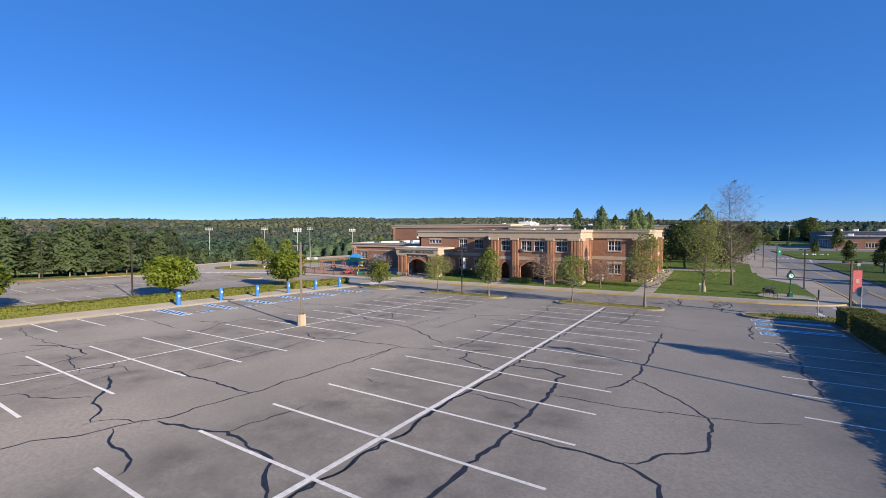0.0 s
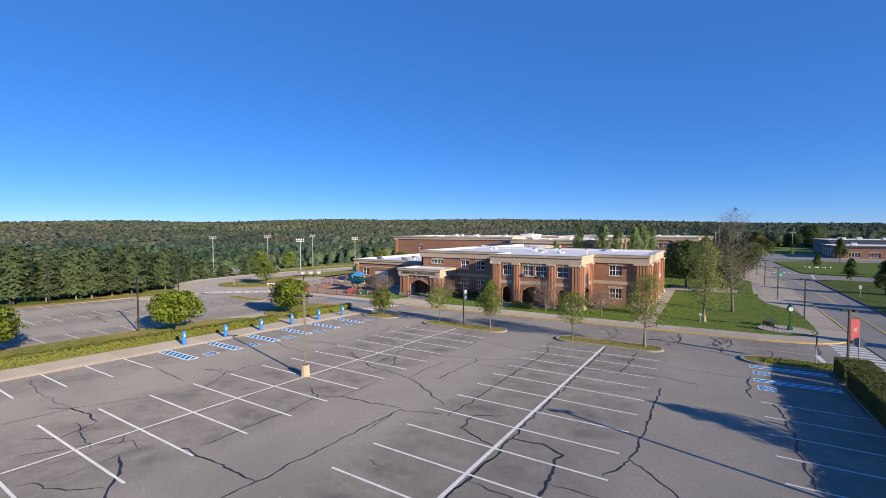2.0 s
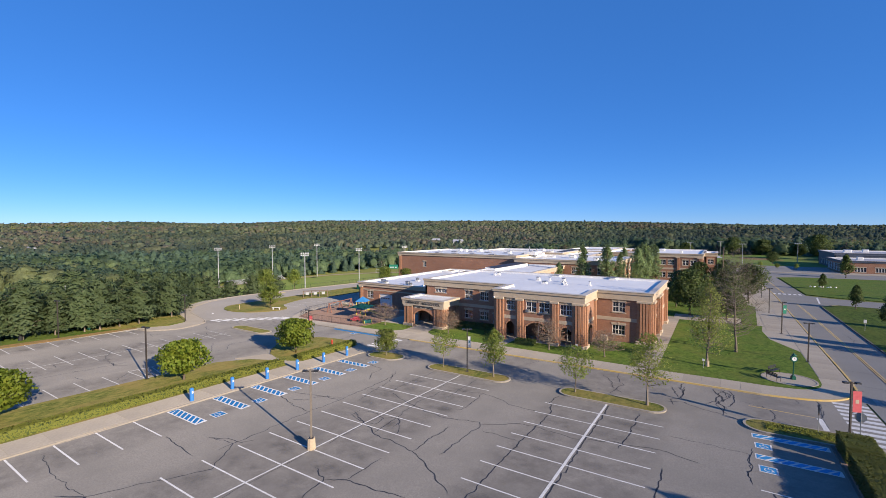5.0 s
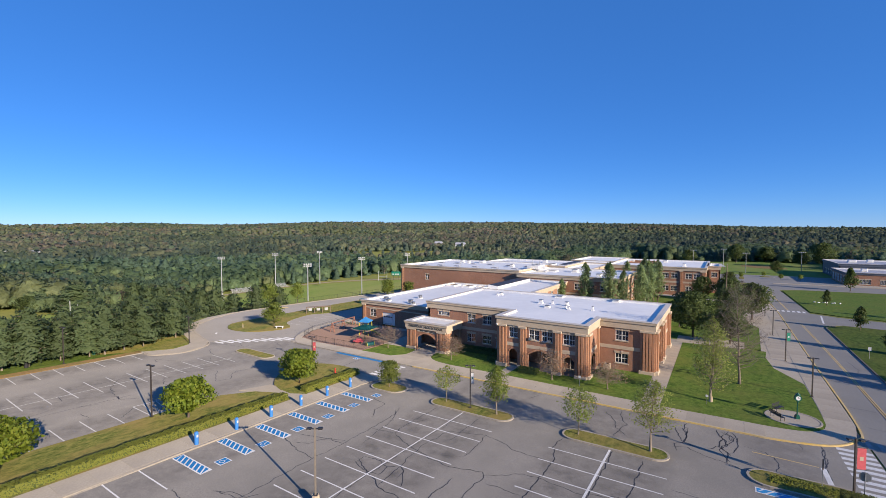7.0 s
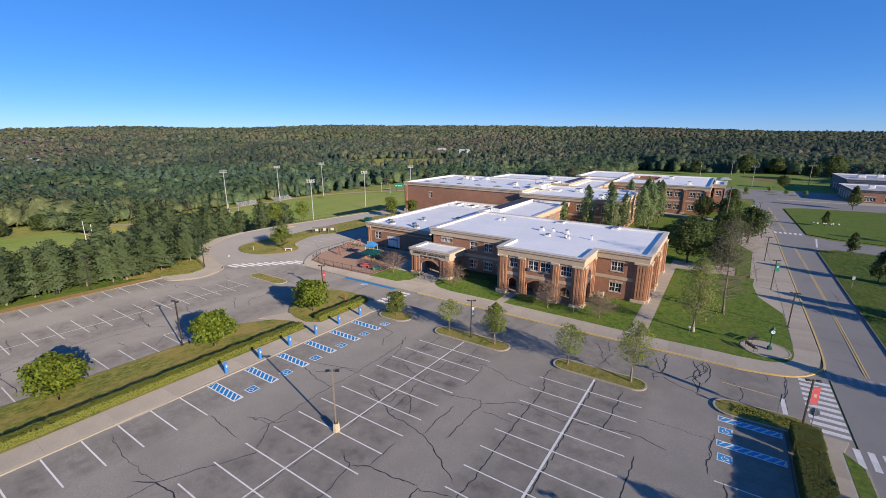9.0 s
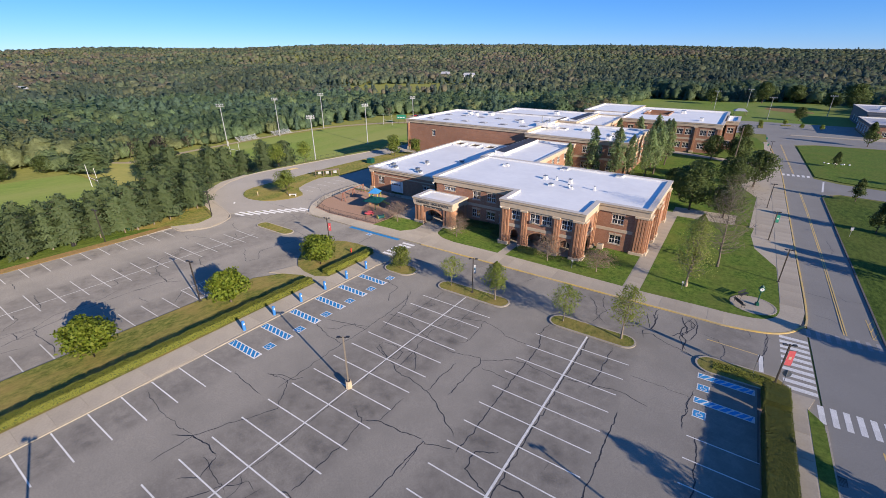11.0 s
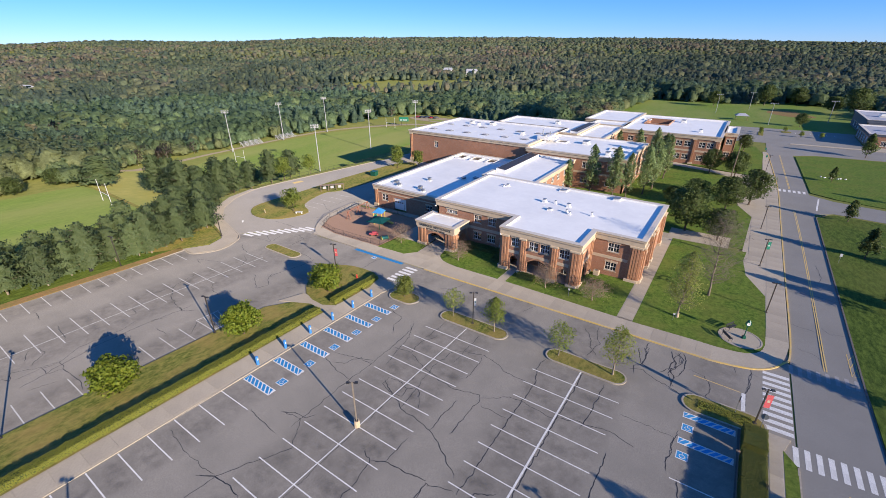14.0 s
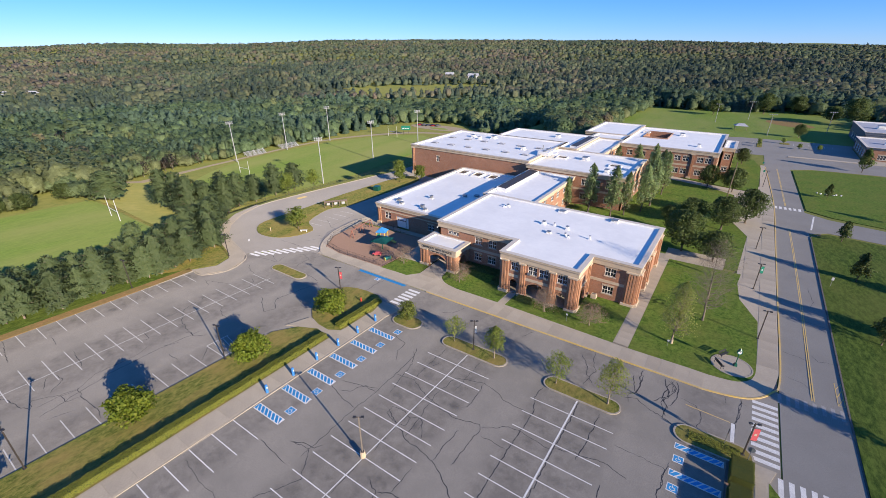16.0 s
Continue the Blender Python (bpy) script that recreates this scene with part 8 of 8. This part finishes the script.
sail = thing("shade_sail", "teal square shade canopy on a central post", "shade canopy", -63.2, 67.4, PG, 12)
part("sail_post", rods(((0, 0, 0), (0, 0, 3.0), 0.09), sides=10), "dgreen", sail)
bm = bmesh.new()
rim = [bm.verts.new((2.1 * sx, 2.1 * sy, 2.35)) for sx, sy in ((-1, -1), (1, -1), (1, 1), (-1, 1))]
apex = bm.verts.new((0, 0, 3.1))
for i in range(4):
    bm.faces.new((rim[i], rim[(i + 1) % 4], apex))
bmesh.ops.solidify(bm, geom=bm.faces[:], thickness=0.03)
part("canopy", bm, "teal", sail)
car = thing("toy_car_climber", "low red plastic toy car for climbing", "playground equipment", -62.0, 64.2, PG, 25)
part("car_body", boxes((-1.0, -0.5, 0.15, 1.0, 0.5, 0.6), (-0.35, -0.45, 0.6, 0.7, 0.45, 0.95), bevel=0.12), "red", car)
for sx in (-0.65, 0.65):
    for sy in (-0.5, 0.5):
        part("wheel", rods(((sx, sy - 0.08, 0.22), (sx, sy + 0.08, 0.22), 0.22), sides=12), "black", car)
tun = thing("tunnel_climber", "teal plastic crawl tunnel", "playground equipment", -58.5, 63.9, PG, 70)
tun.scale = (0.8,) * 3
part("tunnel", rods(((-1.0, 0, 0.5), (1.0, 0, 0.5), 0.5), sides=14), "teal", tun)
for s in (-1.0, 1.0):
    part("tunnel_ring", rods(((s - 0.05, 0, 0.5), (s + 0.05, 0, 0.5), 0.56), sides=14), "yplastic", tun)
swing = thing("swing_frame", "reddish timber swing frame in the playground", "swing set", -74.3, 72.0, PG, 98.5)
for s in (-4.0, 0.0, 4.0):
    for d in (-0.6, 0.6):
        part("swing_leg", rods(((s, d, -0.05), (s, 0.1 * d, 1.95), 0.1), sides=8), "redwood", swing)
    part("cross_brace", rods(((s, -0.33, 1.0), (s, 0.33, 1.0), 0.06), sides=8), "redwood", swing)
part("top_bar", rods(((-4.3, 0, 1.95), (4.3, 0, 1.95), 0.1), sides=10), "redwood", swing)
for s in (-2.9, -1.2, 1.2, 2.9):
    for d in (-0.22, 0.22):
        part("swing_chain", rods(((s + d, 0, 0.5), (s + d, 0, 1.9), 0.015), sides=5), "steel", swing)
    part("swing_seat", boxes((s - 0.25, -0.1, 0.46, s + 0.25, 0.1, 0.5), bevel=0.01), "black", swing)


def fence(name, label, pts, h, gap, lift=0.1, bars=0.0, m="black"):
    """Posts, rails and upright bars along a line."""
    f = thing(name, label, "fence")
    for (x0, y0), (x1, y1) in zip(pts, pts[1:]):
        n = max(1, round(math.hypot(x1 - x0, y1 - y0) / gap))
        for i in range(n):
            a, b = (x0 + (x1 - x0) * i / n, y0 + (y1 - y0) * i / n), (x0 + (x1 - x0) * (i + 1) / n, y0 + (y1 - y0) * (i + 1) / n)
            za, zb = G(*a) + lift, G(*b) + lift
            part("fence_post", rods(((*a, za - 0.1), (*a, za + h), 0.035), sides=6), m, f)
            bm = rods(((*a, za + h - 0.08), (*b, zb + h - 0.08), 0.022), ((*a, za + 0.15), (*b, zb + 0.15), 0.022), sides=5)
            if bars:
                k = max(2, int(gap / bars))
                for j in range(1, k):
                    t = j / k
                    q = (a[0] + (b[0] - a[0]) * t, a[1] + (b[1] - a[1]) * t)
                    z = za + (zb - za) * t
                    rod(bm, (*q, z + 0.15), (*q, z + h - 0.08), 0.012, sides=4)
            part("fence_panel", bm, m, f)
    return f


fence("playground_fence", "black metal bar fence round the playground", [(-57.0, 66.2), (-57.0, 60.6), (-62, 60.3), (-70, 60.3), (-75.4, 61.6), (-78.2, 66.2), (-79.0, 76.8), (-72.8, 77.5), (-64, 77.5)], 1.25, 2.4, 0.1, 0.24)
fence("field_fence", "long black chain-link fence beside the sports field", [(-123, 60), (-116.8, 70), (-115.4, 80), (-112.6, 99), (-109.4, 117), (-105.5, 150)], 1.2, 3.0, 0.0, 0.6)

# ---- sports ground ----
for i, (x, y, h) in enumerate(((-207.3, 118.5, 19.4), (-210.4, 151.1, 19.6), (-209.9, 182.3, 19.8), (-141.9, 117.3, 18.8), (-154.1, 161.2, 18.8), (-158.7, 205.0, 18.8))):
    t = thing("floodlight_mast", "tall grey sports floodlight mast", "floodlight", x, y, G(x, y), 60 if i < 3 else -120, "field floodlights")
    part("mast", rods(((0, 0, -0.2), (0, 0, h), 0.25, 0.14), sides=10), "mast", t)
    for r in range(2):
        part("cross_arm", boxes((-1.5, -0.05, h - 0.9 + 0.8 * r, 1.5, 0.05, h - 0.8 + 0.8 * r)), "galv", t)
        for k in range(4):
            x0 = -1.35 + 0.9 * k
            part("floodlight", boxes((x0 - 0.28, -0.35, h - 0.85 + 0.8 * r, x0 + 0.28, -0.02, h - 0.35 + 0.8 * r), bevel=0.05), "galv", t)
for x, y in ((-214.9, 134.1), (-215.5, 156.1)):
    t = thing("bleacher", "grey aluminium bleacher stand beside the field", "bleachers", x, y, G(x, y), 0, "field bleachers")
    for k in range(5):
        part("bench_plank", boxes((1.6 - 0.75 * k, -6, 0.4 + 0.38 * k, 1.95 - 0.75 * k, 6, 0.45 + 0.38 * k)), "alu", t)
        part("foot_plank", boxes((1.25 - 0.75 * k, -6, 0.15 + 0.38 * k, 1.55 - 0.75 * k, 6, 0.19 + 0.38 * k)), "alu", t)
    for k in range(5):
        yy = -5.6 + 2.8 * k
        part("stand_frame", rods(((1.9, yy, 0), (-1.4, yy, 1.85), 0.05), ((-1.4, yy, 0), (-1.4, yy, 2.6), 0.05), sides=6), "alu", t)
sb = thing("scoreboard", "green scoreboard on two posts by the field", "scoreboard", -183.1, 223.9, G(-183.1, 223.9), 28)
part("board", boxes((-3.0, -0.2, 3.0, 3.0, 0.2, 5.6), bevel=0.04), "green", sb)
for s in (-1.8, 1.8):
    part("board_post", rods(((s, 0.3, 0), (s, 0.3, 5.2), 0.12), sides=8), "steel", sb)
for k in range(3):
    part("lettering_bar", boxes((-2.4 + 1.7 * k, -0.225, 3.6, -1.2 + 1.7 * k, -0.205, 4.2)), "paper", sb)
for x, y, rz, label in ((-147.4, 43.6, -3, "white rugby-style goal posts on the practice field"), (-183.0, 107.3, 2, "pale rugby-style goal posts on the sports field"), (-187.0, 215.0, 2, "pale rugby-style goal posts on the sports field")):
    gp = thing("goal_posts", label, "goal", x, y, G(x, y), rz, "goal posts")
    for s in (-3.5, 3.5):
        part("upright", rods(((s, 0, 0), (s, 0, 6.4), 0.09, 0.06), sides=8), "paper", gp)
    part("crossbar", rods(((-3.5, 0, 2.8), (3.5, 0, 2.8), 0.07), sides=8), "paper", gp)
tb = thing("storage_container", "blue steel storage container by the gymnasium", "container", -104.5, 141.0, G(-104, 141), 4)
part("container_body", boxes((-1.25, -4.0, 0, 1.25, 4.0, 2.6), bevel=0.04), "bluep", tb)
for k in range(8):
    part("corrugation", boxes((1.25, -3.6 + k * 0.95, 0.15, 1.31, -3.1 + k * 0.95, 2.45)), "bluep", tb)
wb = thing("white_bench", "white timber bench on the driveway island", "bench", -86.9, 63.9, G(-87, 64) + LAWN, 35)
part("bench_top", boxes((-0.9, -0.25, 0.42, 0.9, 0.25, 0.5), bevel=0.01), "frame", wb)
for s in (-0.7, 0.7):
    part("bench_leg", boxes((s - 0.06, -0.22, 0, s + 0.06, 0.22, 0.42)), "frame", wb)
hy = thing("utility_post", "short pale utility post on the grass", "post", -94.0, 59.2, G(-94, 59.2) + LAWN)
part("post", rods(((0, 0, 0), (0, 0, 0.9), 0.09), sides=8), "sand", hy)
part("post_cap", ball(bmesh.new(), 0, 0, 0.92, 0.12, 0.12, 0.08), "yplastic", hy)

# ---- across the road ----
annex = block("annex_building", "low brick annex with teal glazing and grey flat roof", [(42.0, 237.0), (100, 237.0), (100, 264.0), (42.0, 264.0)], 5.2, cornice=0.9, cover="roofgrey", trim="slate",
              windows={0: tuple((x, x + 3.4, 0.6, 2.4, 4, 1) for x in (46, 52, 58, 64, 70, 76, 82, 88, 94)), 3: tuple((y, y + 3.6, 0.6, 3.4, 4, 2) for y in (239.5, 244.5, 249.5, 254.5, 259.5))})
block("annex_hall", "dark-sided hall behind the low annex", [(44.5, 264.6), (100, 264.6), (100, 302), (44.5, 302)], 7.2, cornice=1.2, skin="slate", cover="roofgrey", trim="slate",
                windows={3: tuple((y, y + 3.0, 1.0, 3.0, 3, 1) for y in (268, 274, 280, 286, 292))})
for x, y, w in ((52, 282, 3.0), (60, 290, 2.2), (66, 276, 2.6), (50, 250, 2.0)):
    roof_unit(x, y, 6.7 if y > 264 else 4.7, w, w * 0.8, 1.5, "pale metal plant unit on the annex roof", "air handler")
rock = thing("stone_planter", "white boulders and a shrub on the lawn", "planter", 27.6, 172.0, G(27, 172) + LAWN)
rrng = random.Random(3)
for k in range(7):
    bm = bmesh.new()
    ball(bm, -4.2 + 0.95 * k + rrng.uniform(-0.2, 0.2), rrng.uniform(-0.5, 0.5), 0.16, rrng.uniform(0.22, 0.38), rrng.uniform(0.2, 0.32), rrng.uniform(0.16, 0.26), 2)
    for v in bm.verts:
        v.co += Vector((noise.noise(v.co * 2), noise.noise(v.co * 2 + Vector((5, 0, 0))), noise.noise(v.co * 2 + Vector((9, 0, 0))))) * 0.14
    part("boulder", bm, "frame", rock)
for x, y in ((-15.8, 317.0), (0.4, 339.0), (10.2, 279.0), (36.0, 304.0)):
    t = thing("ball_field_light", "tall pole light beside the ball field", "floodlight", x, y, G(x, y), 20, "ball field lights")
    part("mast", rods(((0, 0, 0), (0, 0, 10.5), 0.16, 0.1), sides=8), "galv", t)
    part("cross_arm", boxes((-1.8, -0.06, 10.3, 1.8, 0.06, 10.45)), "galv", t)
    for k in range(4):
        part("floodlight", boxes((-1.7 + k, -0.3, 10.4, -1.3 + k, 0.1, 10.75), bevel=0.04), "galv", t)
hut = thing("picnic_shelter", "small grey-roofed picnic shelter by the ball field", "shelter", -2.0, 292.0, G(-2, 292), 10)
for sx in (-2.6, 2.6):
    for sy in (-2.0, 2.0):
        part("shelter_post", rods(((sx, sy, 0), (sx, sy, 2.4), 0.1), sides=6), "wood", hut)
bm = bmesh.new()
rv = [bm.verts.new(p) for p in ((-3.2, -2.6, 2.4), (3.2, -2.6, 2.4), (3.2, 2.6, 2.4), (-3.2, 2.6, 2.4), (-1.4, 0, 3.6), (1.4, 0, 3.6))]
for f in ((0, 1, 5, 4), (1, 2, 5), (2, 3, 4, 5), (3, 0, 4), (3, 2, 1, 0)):
    bm.faces.new([rv[i] for i in f])
part("shelter_roof", bm, "roofgrey", hut)
for x, y, w in ((-632.0, 150.0, 11), (-645.0, 131.0, 8), (-402.0, 604.0, 12), (-366.0, 616.0, 16)):
    hh = hills(x, y) + G(x, y) - (3 if y < 300 else 0.5)
    t = thing("distant_house", "distant white house among the trees", "house", x, y, hh, 25, "distant houses")
    part("house_wall", boxes((-w / 2, -4, -5, w / 2, 4, 8)), "paper", t)
    bm = bmesh.new()
    rv = [bm.verts.new(p) for p in ((-w / 2 - 1, -5, 8), (w / 2 + 1, -5, 8), (w / 2 + 1, 5, 8), (-w / 2 - 1, 5, 8), (-w / 2, 0, 11), (w / 2, 0, 11))]
    for f in ((0, 1, 5, 4), (1, 2, 5), (2, 3, 4, 5), (3, 0, 4), (3, 2, 1, 0)):
        bm.faces.new([rv[i] for i in f])
    part("house_roof", bm, "roofgrey", t)
# notice frame and utility box on the driveway island
nb = thing("notice_frame", "long low grey timber frame on the grass strip", "frame", -94.3, 81.8, G(-94, 82) + LAWN, 52)
for k in range(4):
    part("frame_post", boxes((-3.2 + 2.13 * k - 0.09, -0.09, -0.1, -3.2 + 2.13 * k + 0.09, 0.09, 1.7), bevel=0.01), "wood", nb)
part("top_rail", boxes((-3.3, -0.55, 1.7, 3.3, 0.55, 1.82), bevel=0.01), "wood", nb)
for k in range(3):
    part("notice", boxes((-2.6 + 2.13 * k, -0.06, 0.7, -1.7 + 2.13 * k, -0.02, 1.4)), "mast", nb)
ub = thing("utility_box", "green metal utility box on the grass strip", "utility box", -95.1, 100.5, G(-95, 100) + LAWN, 10)
part("cabinet_body", boxes((-0.9, -0.9, -0.05, 0.9, 0.9, 1.35), bevel=0.04), "dgreen", ub)
part("cabinet_lid", boxes((-0.96, -0.96, 1.352, 0.96, 0.96, 1.46), bevel=0.03), "dgreen", ub)


# ---- parked cars behind the sports field ----
def parked_car(x, y, rz, paint, label):
    t = thing("parked_car", label, "car", x, y, G(x, y) + 0.03, rz, "parked cars")
    part("body", boxes((-2.2, -0.88, 0.32, 2.2, 0.88, 0.95), bevel=0.16), paint, t)
    bm = bmesh.new()
    v = [bm.verts.new(p) for p in ((-1.5, -0.8, 0.9), (1.1, -0.8, 0.9), (1.1, 0.8, 0.9), (-1.5, 0.8, 0.9), (-1.1, -0.62, 1.45), (0.5, -0.62, 1.45), (0.5, 0.62, 1.45), (-1.1, 0.62, 1.45))]
    for q in ((3, 2, 1, 0), (4, 5, 6, 7), (0, 1, 5, 4), (1, 2, 6, 5), (2, 3, 7, 6), (3, 0, 4, 7)):
        bm.faces.new([v[i] for i in q])
    part("cabin", bm, "glass", t)
    part("car_roof", boxes((-1.05, -0.6, 1.44, 0.46, 0.6, 1.5), bevel=0.02), paint, t)
    for sx in (-1.35, 1.35):
        for sy in (-0.78, 0.78):
            part("wheel", rods(((sx, sy - 0.1, 0.32), (sx, sy + 0.1, 0.32), 0.32), sides=12), "black", t)


for i in range(5):
    parked_car(-197.5 + 3.4 * i, 258.0 + 0.9 * i, 75, "car_red" if i in (0, 3) else "car_grey", "dark red parked car on gravel" if i in (0, 3) else "dark grey parked car on gravel")
